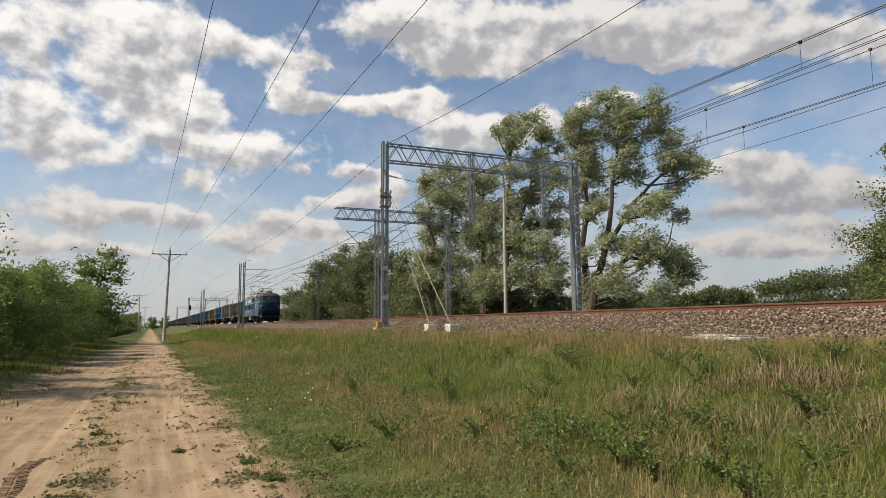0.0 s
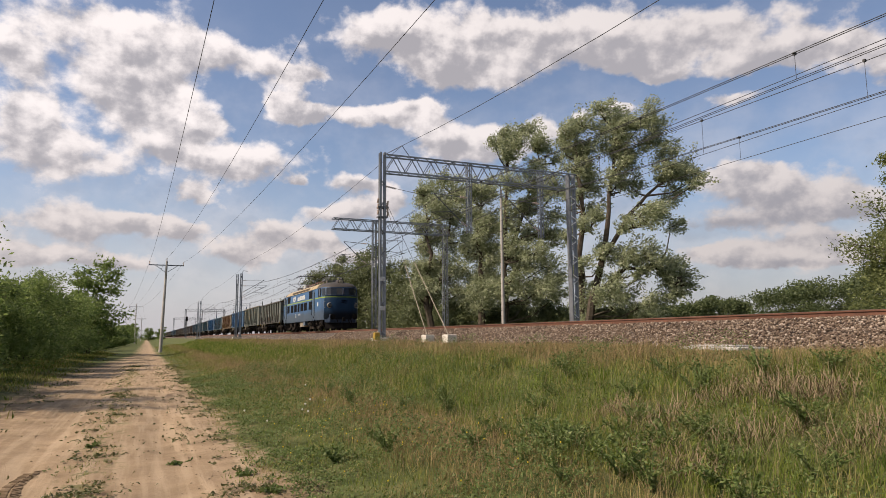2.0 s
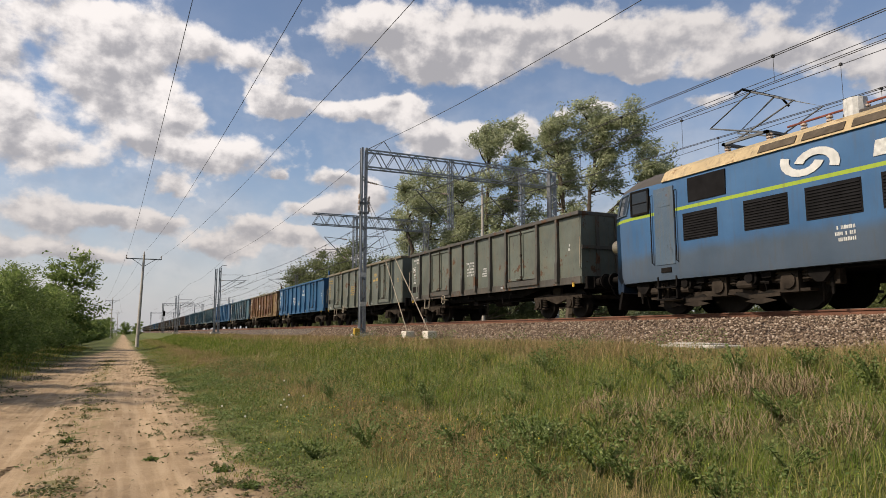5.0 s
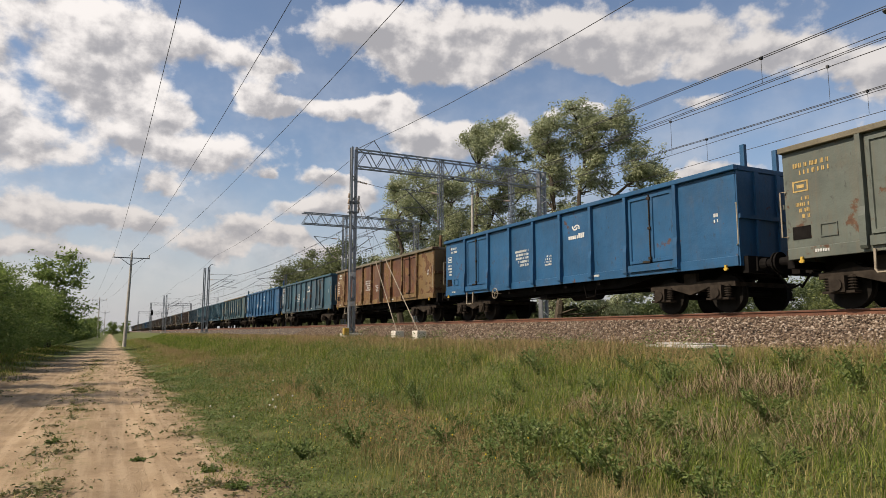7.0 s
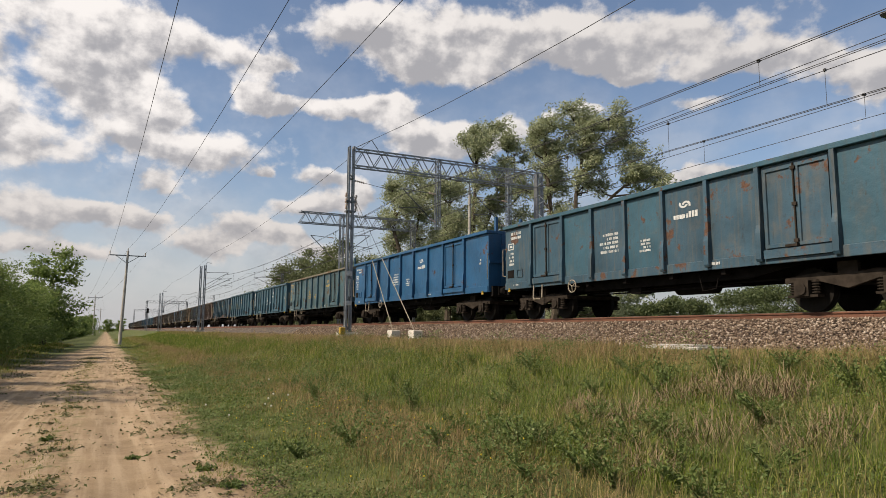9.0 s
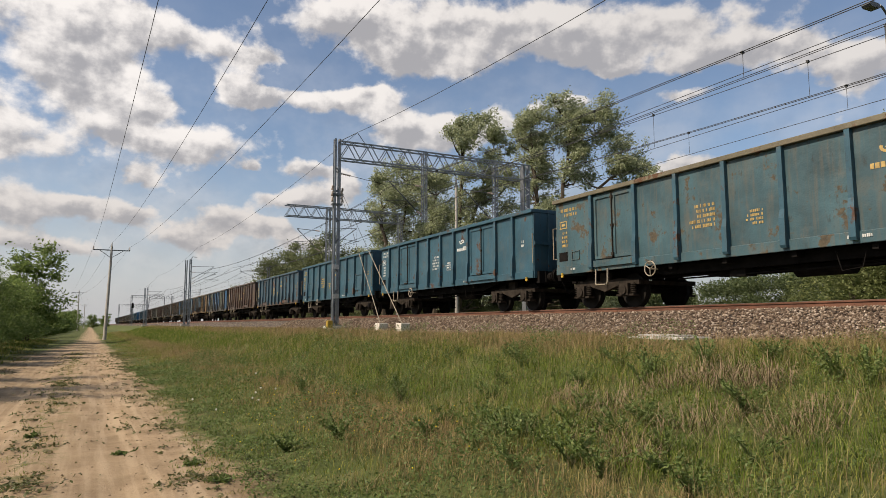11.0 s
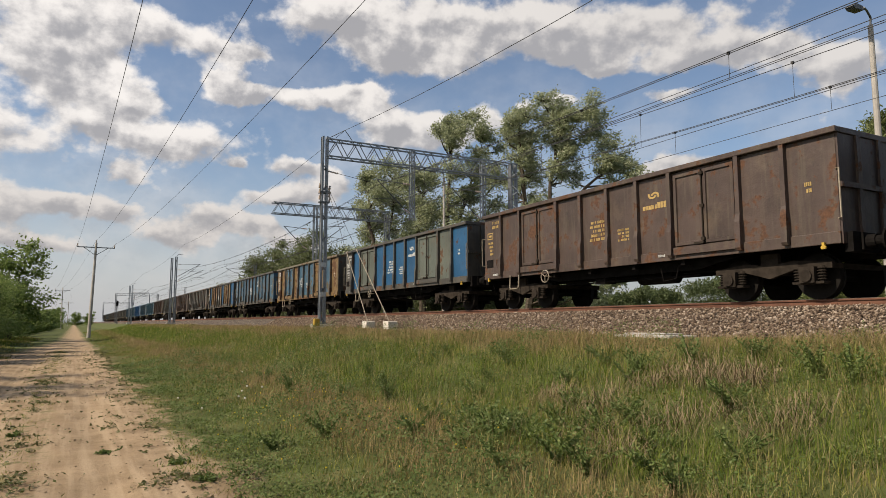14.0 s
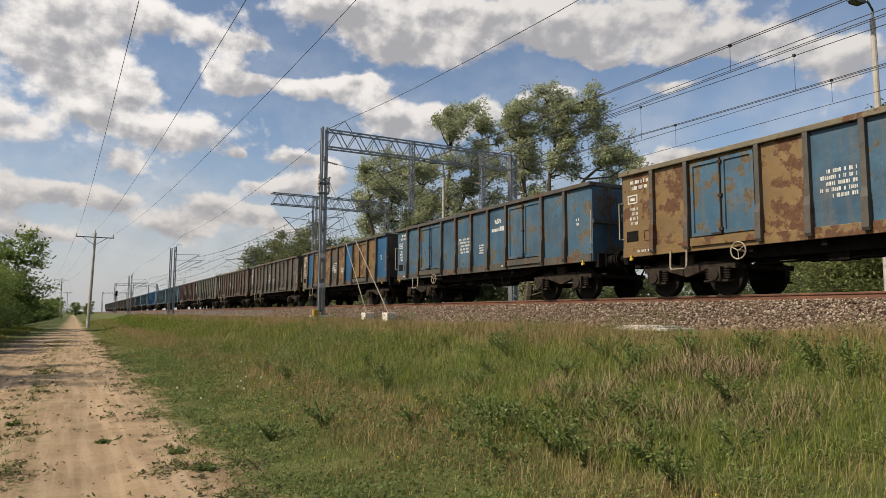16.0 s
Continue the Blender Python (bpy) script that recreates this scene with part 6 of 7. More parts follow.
# Crowns of the tall trees: boughs as (aside, up, radius of the foliage), stems as (aside, up)
TALL_TREES = {
    "east": (35.8, 50.0, (((0, 0), (0.5, 3), (1.5, 7), (2.1, 11), (2.6, 16)), ((1.3, 6), (3.4, 9.5), (5.4, 11.4), (7.2, 12.3)), ((0.6, 3.4), (2.8, 5.4), (5.0, 5.4), (6.6, 4.6))),
        ((1.4, 17.1, 0.9), (2.7, 16.2, 1.3), (4.5, 16.3, 1.3), (5.3, 15.1, 1.1), (1.8, 14.7, 1.3), (3.6, 14.1, 1.3), (5.7, 13.8, 0.9), (6.0, 12.3, 1.1), (7.2, 12.6, 1.1), (7.9, 11.6, 0.8), (6.3, 10.9, 0.9), (2.1, 12.2, 1.1), (3.6, 12.0, 1.0), (3.8, 8.8, 1.2), (5.3, 9.2, 1.0), (6.2, 8.3, 0.8), (1.4, 6.5, 1.1), (2.9, 6.2, 1.3), (4.5, 6.1, 1.3), (6.1, 5.7, 1.1), (7.0, 4.9, 0.8), (5.9, 4.2, 1.0), (7.3, 4.1, 0.6), (1.5, 3.6, 1.2), (2.9, 3.4, 1.0), (4.5, 2.9, 1.0), (5.8, 3.4, 0.8), (4.0, 2.0, 0.9))),
    "east_stem": (35.3, 51.5, (((0, 0), (0.3, 5), (0.4, 10), (0.1, 16)),),
        ((-0.4, 16.5, 0.8), (0.0, 14.9, 1.2), (-0.9, 15.3, 0.8), (0.8, 16.0, 1.0), (0.4, 13.0, 1.1), (-0.4, 11.3, 0.8), (1.2, 12.5, 1.0), (1.4, 10.3, 0.9), (0.6, 8.8, 0.9), (-0.9, 8.1, 0.6), (0.1, 5.6, 0.8), (0.7, 3.8, 1.0), (0.4, 2.1, 1.0))),
    "middle": (28.8, 56.0, (((0, 0), (0.2, 5), (0.4, 10), (0.9, 17)), ((0.2, 6), (1.6, 10), (2.6, 13), (3.4, 16.2))),
        ((0.1, 17.1, 0.9), (1.3, 17.5, 1.2), (2.0, 18.1, 0.7), (0.6, 15.7, 1.0), (-0.5, 16.5, 0.6), (3.2, 16.5, 0.9), (4.0, 16.7, 0.5), (4.6, 15.5, 0.6), (2.7, 14.4, 1.0), (0.6, 13.3, 1.1), (3.4, 12.8, 1.1), (4.5, 12.2, 1.0), (2.0, 11.4, 1.0), (0.6, 10.3, 1.1), (4.0, 10.3, 1.0), (2.5, 9.3, 1.1), (4.5, 8.8, 0.9), (0.7, 7.9, 1.1), (2.8, 7.4, 1.1), (1.6, 6.0, 1.2), (3.5, 6.2, 1.0), (4.7, 5.6, 0.8), (2.2, 4.1, 1.2), (3.6, 4.6, 1.0), (0.6, 4.7, 1.1), (4.5, 3.9, 0.8))),
    "ivied": (27.1, 58.0, (((0, 0), (0.1, 5), (-0.3, 9), (0.1, 13.4)),),
        ((-0.3, 12.9, 0.9), (-0.8, 11.2, 1.1), (0.5, 13.8, 0.9), (0.2, 9.8, 1.2), (-0.6, 8.2, 1.1), (0.6, 7.2, 1.1), (-0.3, 5.7, 1.1), (0.2, 3.9, 1.2), (1.1, 5.3, 0.9), (-0.8, 3.4, 1.0))),
    "west": (23.0, 60.0, (((0, 0), (-0.7, 3.5), (-0.3, 8), (-0.8, 12.8)), ((-0.5, 2.5), (0.9, 7), (1.4, 10), (1.7, 13.6))),
        ((-1.1, 13.2, 0.9), (0.2, 13.8, 1.0), (1.6, 14.1, 1.0), (-1.4, 11.1, 0.8), (0.0, 11.5, 0.9), (1.6, 11.7, 1.0), (2.6, 13.2, 0.7), (-0.8, 9.0, 1.0), (-1.6, 7.1, 0.9), (1.3, 9.1, 1.1), (0.0, 7.1, 0.7), (-1.7, 4.6, 0.7), (2.1, 6.6, 1.0), (-0.6, 4.9, 0.8), (2.5, 4.5, 1.0))),
}


def build_tall_tree(az, dist, stems, boughs, seed, full):
    """A wind-blown tree: bent stems, a limb to each bough, and sprays of leaves that stream away from the wind."""
    rng = np.random.default_rng(seed)
    x, y = hit_far(az, dist)
    t = thing("tall_tree", "tall wind-blown grey-green tree with a ragged open crown", "tree", "tall trees by the railway")
    t.matrix_basis = pose(x, y, 0.9, 0, 0, -az)
    wood = Shape()
    nodes = []
    for k, stem in enumerate(stems):
        pts = [Vec((u, rng.normal() * (0.25 if i else 0.0), z)) for i, (u, z) in enumerate(stem)]
        fine = []
        for p, q in zip(pts, pts[1:]):
            fine += [p.lerp(q, f) + Vec((rng.normal() * 0.07, rng.normal() * 0.07, 0)) for f in (0.0, 0.33, 0.66)]
        fine.append(pts[-1])
        r0 = 0.36 if k == 0 else 0.20
        for i, (p, q) in enumerate(zip(fine, fine[1:])):
            wood.rod(p, q, r0 * (1 - 0.9 * i / len(fine)), 7, r0 * (1 - 0.9 * (i + 1) / len(fine)))
        nodes += fine
    cs, ds, rs = [], [], []
    crown = [(Vec((u, max(-2.4, min(2.4, rng.normal() * 1.3)), z)), r * full) for u, z, r in boughs]
    for c, r in list(crown):
        near = min(nodes, key=lambda p: (p - c).length)
        for _ in range(2):
            crown.append((near.lerp(c, rng.uniform(0.2, 0.8)) + Vec((rng.normal() * 0.5, rng.normal() * 0.9, rng.normal() * 0.5)), r * rng.uniform(0.35, 0.65)))
    for c, r in crown:
        root = min(nodes, key=lambda p: (p - c).length + 3.0 * max(0.0, p.z - c.z + 0.25 * abs(p.x - c.x)))
        mid = root.lerp(c, 0.55) + Vec((rng.normal() * 0.15, 0, -0.12 * (c - root).length))
        wood.rod(root, mid, 0.085, 5, 0.055).rod(mid, c, 0.055, 5, 0.02)
        for _ in range(13):
            o = Vec(rng.normal(size=3)).normalized()
            p = c + Vec((o.x, o.y * 1.1, o.z * 0.75)) * r * rng.uniform(0.1, 0.72)
            d = (o * 0.55 + Vec((0.45, 0, 0.10)) + Vec(rng.normal(size=3)) * 0.25) * r * rng.uniform(0.5, 1.35)
            wood.rod(c.lerp(p, 0.2), p, 0.02, 4, 0.012).rod(p, p + d, 0.014, 4, 0.006)
            cs.append(p)
            ds.append(d)
            rs.append(r)
    part("trunk", wood, TREE_BARK, t, "grey-brown leaning trunk and limbs")
    cs, ds, rs = np.array(cs), np.array(ds), np.array(rs)
    n = int((rs ** 2).sum() * 74)
    w = rs ** 2
    pick = rng.choice(len(cs), n, p=w / w.sum())
    f = rng.random(n)[:, None]
    c = cs[pick] + ds[pick] * f * 1.1 + rng.normal(size=(n, 3)) * rs[pick][:, None] * (0.33 - 0.18 * f) * np.array([1, 1.2, 0.8])
    a = ds[pick] / np.linalg.norm(ds[pick], axis=1)[:, None] * 0.9 + rng.normal(size=(n, 3)) * 0.6 + np.array([0.2, 0, -0.15])
    a /= np.linalg.norm(a, axis=1)[:, None]
    b = np.cross(a, rng.normal(size=(n, 3)))
    b /= np.linalg.norm(b, axis=1)[:, None]
    s = 0.115 * (0.6 + 0.8 * rng.random(n))[:, None]
    co = np.stack([c - a * s, c + b * s * 0.36, c + a * s, c - b * s * 0.36], 1).reshape(-1, 3)
    part("crown", fast_mesh("crown", co, np.arange(n)[:, None] * 4 + np.arange(4)[None]), LEAF_POPLAR, t, "grey-green leaves streaming in the wind")
    return t


SWAYING = []     # tall trees that the wind rocks: thing, azimuth, distance


def build_trees():
    for k, (az, dist, stems, boughs) in enumerate(TALL_TREES.values()):
        SWAYING.append((build_tall_tree(az, dist, stems, boughs, 300 + k, (1.0, 1.1, 1.15, 1.4, 1.4)[k]), az, dist))
    # shrubs round their feet
    for k, (az, dist, h) in enumerate(((22.0, 66, 4.6), (23.6, 64, 4.0), (25.2, 62, 4.4), (27.6, 61, 4.2), (29.8, 59, 3.8), (31.6, 58, 4.0), (33.2, 57, 3.2), (36.6, 52, 2.6), (38.8, 52, 3.0), (40.6, 54, 2.6))):
        x, y = hit_far(az, dist)
        build_tree("shrub", "dense dark green shrub under the tall trees", x, y, 0.6, h, 2.3, 60 + k, LEAF_FAR, 0.12, 7000, (0, 0), 0.03, 0.08, 3, "shrubs under the tall trees", 4, 8)
    for az, dist, h, seed in ((59.5, 40, 10.6, 9), (63.0, 38, 11.5, 10), (67.5, 36, 10.0, 12)):
        x, y = hit_far(az, dist)
        build_tree("tall_tree", "leafy light green tree at the edge of the wood", x, y, 0.9, h * 0.96, 3.0, seed, LEAF_EDGE, 0.085, 46000, (0.3, 0), 0.03, 0.22, 2, "tall trees by the railway", 6, 14, 0.1)
    # grove further along
    for k, (az, dist, h, sp) in enumerate(((13.4, 112, 11.5, 5.5), (14.6, 108, 13.0, 5.5), (16.0, 104, 13.6, 5.5), (17.6, 100, 14.4, 5.5), (19.2, 96, 12.0, 5.0), (20.6, 92, 11.0, 5.0), (12.2, 120, 7.0, 4.0), (22.3, 84, 10.0, 5.0))):
        x, y = hit_far(az, dist)
        build_tree("grove_tree", "dense dark green tree in a grove past the tracks", x, y, 0.6, h, sp, 20 + k, LEAF_FAR, 0.16, 17000, (0, 0), 0.03, 0.25, 2, "grove trees", 5, 12)
    # hedge of bushes on the other side of the sandy road
    hedge = ((-6.9, 10.0, 2.6), (-6.4, 19.8, 5.6), (-6.6, 23.5, 4.6), (-6.4, 28.0, 3.0), (-6.3, 33.0, 3.9), (-6.2, 38.0, 4.3), (-6.0, 43.0, 4.8), (-6.0, 48.0, 4.6), (-5.9, 54.0, 4.6), (-6.0, 60.0, 4.6), (-4.8, 67.0, 9.0), (-5.6, 73.0, 4.6), (-5.6, 80.0, 3.2), (-5.2, 88.0, 2.6), (-5.2, 97.0, 2.6), (-5.2, 108.0, 3.0), (-4.8, 122.0, 3.2), (-4.8, 138.0, 3.4), (-5.0, 155.0, 3.8), (-5.0, 175.0, 4.2), (-5.5, 200.0, 5.0), (-5.5, 235.0, 6.0), (-5.0, 280.0, 7.0), (1.0, 330.0, 6.0), (6.0, 345.0, 6.0))
    for k, (x, y, h) in enumerate(hedge):
        near = y < 60
        build_tree("bush", "dense green leafy bush beside the sandy road", x, y, ground_z(x, y) - 0.1, h, min(h * 0.5 + 0.2, 2.6), 100 + k, LEAF_BUSH, 0.065 if near else 0.15, (14000 if y < 26 else 26000) if near else 8000, (0, 0), 0.02, 0.06, 4, "roadside bushes", 5, 9)


def build_far_wood():
    """The belt of low trees along the horizon, and scrub below the tracks' far side."""
    rng = np.random.default_rng(77)
    cs, rs = [], []
    for k in range(340):
        az = rng.uniform(38, 70) if k < 280 else rng.uniform(9, 38)
        dist = rng.uniform(118, 150)
        x, y = hit_far(az, dist)
        h = (6.6 + 4.2 * smooth01(az, 44, 56)) * (1 + 0.35 * noise.noise(Vec((az * 0.45, 0.0, 5.0))))
        for f in (0.15, 0.45, 0.8):
            cs.append((x + rng.normal(), y + rng.normal(), 0.5 + h * f))
            rs.append(h * rng.uniform(0.16, 0.28))
    co, fa = leaves(rng, cs, rs, [250] * len(cs), 0.22, 0.8)
    me = fast_mesh("far_wood", co, fa)
    me.materials.append(LEAF_WOOD)
    tagged(new("far_wood", me), "belt of low hazy green woodland along the horizon", "woodland", kind="stuff")
    cs, rs = [], []
    for k in range(420):
        y = rng.uniform(3, 95)
        x = rng.uniform(24.5, 31)
        cs.append((x, y, 0.7 + rng.uniform(0.1, 0.6)))
        rs.append(rng.uniform(0.4, 0.9))
    co, fa = leaves(rng, cs, rs, [140] * len(cs), 0.065, 0.7)
    me = fast_mesh("trackside_scrub", co, fa)
    me.materials.append(LEAF_BUSH)
    tagged(new("trackside_scrub", me), "low green scrub past the far track", "scrub", kind="stuff")


build_far_wood()
build_trees()


def grass_material(name, stops, tint, lushness=0.7):
    """Blades of mixed colour: damp green in the ditch, bleached on the ridge and by the ballast."""
    m, n = material(name)
    r = n.add("ShaderNodeNewGeometry").outputs["Random Per Island"]
    p = coords(n)
    sx = n.add("ShaderNodeSeparateXYZ", {0: p}).outputs[0]
    col = n.ramp(r, stops)
    ridge = n.math("MULTIPLY", n.maprange(sx, 2.6, 3.4), n.maprange(sx, 4.9, 3.9))
    bank = n.maprange(sx, 7.6, 9.4)
    ditch = n.math("MULTIPLY", n.maprange(sx, 4.4, 5.4), n.maprange(sx, 8.6, 7.0))
    sy = n.add("ShaderNodeSeparateXYZ", {0: p}).outputs[1]
    damp = n.math("MULTIPLY", n.maprange(sx, 3.2, 4.6), n.maprange(sy, 10.0, 6.0))
    dry_bias = n.math("SUBTRACT", n.math("ADD", n.math("MULTIPLY", ridge, 0.12), n.math("MULTIPLY", bank, 0.20)), n.math("MULTIPLY", n.math("MAXIMUM", ditch, damp), 0.09))
    patch = n.maprange(n.math("ADD", n.noise(p, 0.42, 6, 0.68), dry_bias), 0.47, 0.63)
    lush = n.maprange(n.math("SUBTRACT", n.noise(n.vmath("ADD", p, (7.3, 2.1, 0.0)), 0.8, 6, 0.68), n.math("MULTIPLY", dry_bias, 0.8)), 0.44, 0.58)
    col = n.mix(n.math("MULTIPLY", lush, lushness), col, n.ramp(r, [(0.0, (0.045, 0.088, 0.009)), (0.6, (0.105, 0.165, 0.020)), (1.0, (0.185, 0.25, 0.042))]))
    col = n.mix(n.math("MULTIPLY", patch, 0.7), col, n.ramp(r, [(0.0, vary(tint, 0.6)), (1.0, vary(tint, 1.35))]))
    finish(n, col, 0.65, 0, spec=0.2, trans=0.35)
    return m


GRASS = grass_material("meadow_grass", [(0.0, (0.056, 0.088, 0.010)), (0.5, (0.158, 0.190, 0.028)), (0.8, (0.265, 0.25, 0.065)), (1.0, (0.42, 0.34, 0.16))], (0.265, 0.20, 0.095))
DRY = grass_material("dry_grass", [(0.0, (0.155, 0.125, 0.055)), (0.6, (0.29, 0.215, 0.11)), (1.0, (0.46, 0.36, 0.21))], (0.31, 0.21, 0.115), 0.3)
STRAW = surface("bleached_straw", (0.235, 0.175, 0.11), 5.0, 0.45, 0.8, spec=0.15)
HERB = leaf_material("herb_leaves", (0.050, 0.088, 0.017), (0.11, 0.158, 0.04), (0.21, 0.245, 0.09))
ROAD_HERB = leaf_material("road_herb_leaves", (0.055, 0.06, 0.02), (0.10, 0.115, 0.035), (0.20, 0.15, 0.08))
PETAL = surface("yellow_petals", (0.62, 0.45, 0.03), 9.0, 0.2, 0.7)
SEED = surface("white_seed_heads", (0.6, 0.58, 0.52), 9.0, 0.2, 0.9)


def blades(rng, x, y, h, width, bend):
    """Bent tapering blades, two quads and a point each, as points and triangles."""
    k = len(x)
    z = np.array([ground_z(a, b) for a, b in zip(x, y)])
    a = rng.random(k) * 6.283
    ux, uy = np.cos(a), np.sin(a)
    bend = bend * (0.35 + 1.5 * rng.random(k) ** 1.5)
    lean = bend * h * (0.3 + rng.random(k))
    la = np.where(rng.random(k) < 0.25, rng.normal(0.2, 0.7, k), rng.random(k) * 6.283)
    lx, ly = np.cos(la) * lean, np.sin(la) * lean
    rows = []
    for f, wf in ((0.0, 1.0), (0.55, 0.8)):
        for s in (-1, 1):
            rows.append(np.stack([x + ux * s * width * wf / 2 + lx * f * f, y + uy * s * width * wf / 2 + ly * f * f, z - 0.02 + h * f], -1))
    rows.append(np.stack([x + lx, y + ly, z + h * np.clip(1 - 0.42 * bend, 0.35, 1.0)], -1))
    co = np.stack(rows, 1).reshape(-1, 3)
    tri = np.array([(0, 1, 2), (1, 3, 2), (2, 3, 4)])
    return co, (tri[None] + 5 * np.arange(k)[:, None, None]).reshape(-1, 3)


def patchy(x, y, scale, off):
    return np.array([noise.noise(Vec((a * scale, b * scale, off))) for a, b in zip(x, y)])


def build_grass():
    rng = np.random.default_rng(11)

    def field(name, label, mat, cnt, ya, yb, power, h0, h1, width, bend, keep=None, xa=1.3, xb=10.6, clump=0.35, low=False):
        x = xa + (xb - xa) * rng.random(cnt)
        y = ya + (yb - ya) * rng.random(cnt) ** power
        ok = ((y > 0.9 + (x < 2.2) * 2.0) | low) & ~((x > 9.6) & (y > 8.4) & (y < 11.9))
        if keep is not None:
            ok &= keep(x, y)
        x, y = x[ok], y[ok]
        edge = np.clip((x - 1.0) / 3.6, 0.14, 1.0) * np.clip((10.9 - x) / 1.8, 0.3, 1.0) if xa > 0 else 1.0
        h = (h0 + (h1 - h0) * rng.random(len(x)) ** 1.6) * edge * (1 + clump * patchy(x, y, 0.9, 2.0) + clump * patchy(x, y, 0.3, 6.0))
        w = width * (1 + np.maximum(y, 0) / 20.0)
        co, fa = blades(rng, x, y, h, w, bend)
        me = fast_mesh(name, co, fa)
        me.materials.append(mat)
        tagged(new(name, me), label, "grass", kind="stuff")

    field("meadow_grass", "tall green meadow grass on the railway bank", GRASS, 150000, 1.0, 40, 1.7, 0.05, 0.36, 0.006, 0.85, clump=0.75)
    field("meadow_grass", "green meadow grass further along the bank", GRASS, 45000, 36, 130, 1.4, 0.12, 0.42, 0.008, 0.6)
    field("dry_grass", "dry reddish seeding grass in patches", DRY, 90000, 1.0, 60, 1.7, 0.16, 0.46, 0.004, 0.8, lambda x, y: (patchy(x, y, 0.75, 9.0) + 0.8 * patchy(x, y, 2.2, 3.0) + 0.5 * np.exp(-((x - 3.5) / 0.6) ** 2) * (y > 6) + 0.75 * np.clip((x - 7.5) / 1.8, 0, 1) - 0.25 * np.exp(-((x - 6.3) / 1.2) ** 2) * (y > 10)) > 0.20)
    field("seeding_grass", "sparse tall pale seeding grass stalks", DRY, 16000, 2.0, 45, 1.5, 0.30, 0.68, 0.0028, 0.55, clump=0.4)
    field("meadow_grass", "green meadow grass beside the camera", GRASS, 26000, -25, 1.1, 1.0, 0.08, 0.4, 0.012, 0.75, lambda x, y: x > 1.6 + 0.6 * patchy(x, y, 1.5, 3.0), 1.5, 10.6, low=True)
    field("verge_grass", "short green grass under the roadside bushes", GRASS, 34000, 6, 80, 1.5, 0.04, 0.25, 0.010, 0.5, lambda x, y: patchy(x, y, 0.4, 4.0) + 0.5 * patchy(x, y, 1.7, 4.0) + (-3.5 - x) * 0.5 > 0, -6.5, -2.4)
    field("road_tufts", "scattered low tufts on the sandy road", GRASS, 60000, 5.0, 45, 1.4, 0.015, 0.07, 0.006, 0.9, lambda x, y: (0.8 * patchy(x, y, 1.3, 14.0) + 0.9 * patchy(x, y, 5.0, 4.0) - 1.5 * np.minimum(abs(x + 0.6), abs(x - 1.35))) > -0.04, -1.3, 1.9)

    # low broad-leaved herbs between the grasses
    cnt = 230000
    y = 1.0 + 27 * rng.random(cnt) ** 1.6
    x = 1.0 + 8.8 * rng.random(cnt) ** 1.1
    ok = (patchy(x, y, 0.8, 21.0) + 0.5 * patchy(x, y, 2.5, 8.0) + np.clip((3.8 - x) * 0.15, 0, 0.2) > 0.0) & (x > 1.45 + 0.5 * patchy(x, y, 0.9, 5.0) + 0.5 * patchy(x, y, 3.0, 5.0)) & (y > 0.9 + (x < 2.4) * 2.0)
    x, y = x[ok], y[ok]
    k = len(x)
    z = np.array([ground_z(a, b) for a, b in zip(x, y)]) + 0.02 + (0.09 + 0.34 * np.clip(0.4 + 2.0 * patchy(x, y, 1.1, 17.0), 0, 1)) * rng.random(k) * np.clip((x - 1.0) / 2, 0.2, 1)
    c = np.stack([x, y, z], -1)
    a = rng.normal(size=(k, 3)) * np.array([1, 1, 0.5])
    a /= np.linalg.norm(a, axis=1)[:, None]
    b = np.cross(a, np.array([0, 0, 1.0]) + 0.5 * rng.normal(size=(k, 3)))
    b /= np.linalg.norm(b, axis=1)[:, None]
    s = (0.006 + 0.012 * rng.random(k))[:, None] * (1 + y / 25.0)[:, None]
    co = np.stack([c - a * s, c + b * s * 0.55, c + a * s, c - b * s * 0.55], 1).reshape(-1, 3)
    me = fast_mesh("meadow_herbs", co, np.arange(k)[:, None] * 4 + np.arange(4)[None])
    me.materials.append(HERB)
    tagged(new("meadow_herbs", me), "low leafy green herbs among the grass", "herbs", kind="stuff")
    # creeping plants and clods in the road, on the crown and along the shoulder
    cnt = 90000
    y = 5.0 + 38 * rng.random(cnt) ** 1.5
    x = np.where(rng.random(cnt) < 0.45, rng.normal(-0.65, 0.3, cnt), rng.normal(1.15, 0.38, cnt))
    x = np.where(rng.random(cnt) < 0.22, rng.normal(-2.7, 0.45, cnt), x)
    ok = (patchy(x, y, 1.0, 33.0) + 1.1 * patchy(x, y, 3.2, 12.0) + 0.9 * patchy(x, y, 9.0, 2.0)) > 0.54
    x, y = x[ok], y[ok]
    k = len(x)
    c = np.stack([x, y, np.array([ground_z(a, b) for a, b in zip(x, y)]) + 0.008 + 0.035 * rng.random(k)], -1)
    a = rng.normal(size=(k, 3)) * np.array([1, 1, 0.35])
    a /= np.linalg.norm(a, axis=1)[:, None]
    b = np.cross(a, np.array([0, 0, 1.0]) + 0.5 * rng.normal(size=(k, 3)))
    b /= np.linalg.norm(b, axis=1)[:, None]
    s = (0.010 + 0.020 * rng.random(k))[:, None] * (1 + y / 60.0)[:, None]
    co = np.stack([c - a * s, c + b * s * 0.5, c + a * s, c - b * s * 0.5], 1).reshape(-1, 3)
    me = fast_mesh("road_weeds", co, np.arange(k)[:, None] * 4 + np.arange(4)[None])
    me.materials.append(ROAD_HERB)
    tagged(new("road_weeds", me), "creeping green and withered plants on the sandy road", "weeds", kind="stuff")
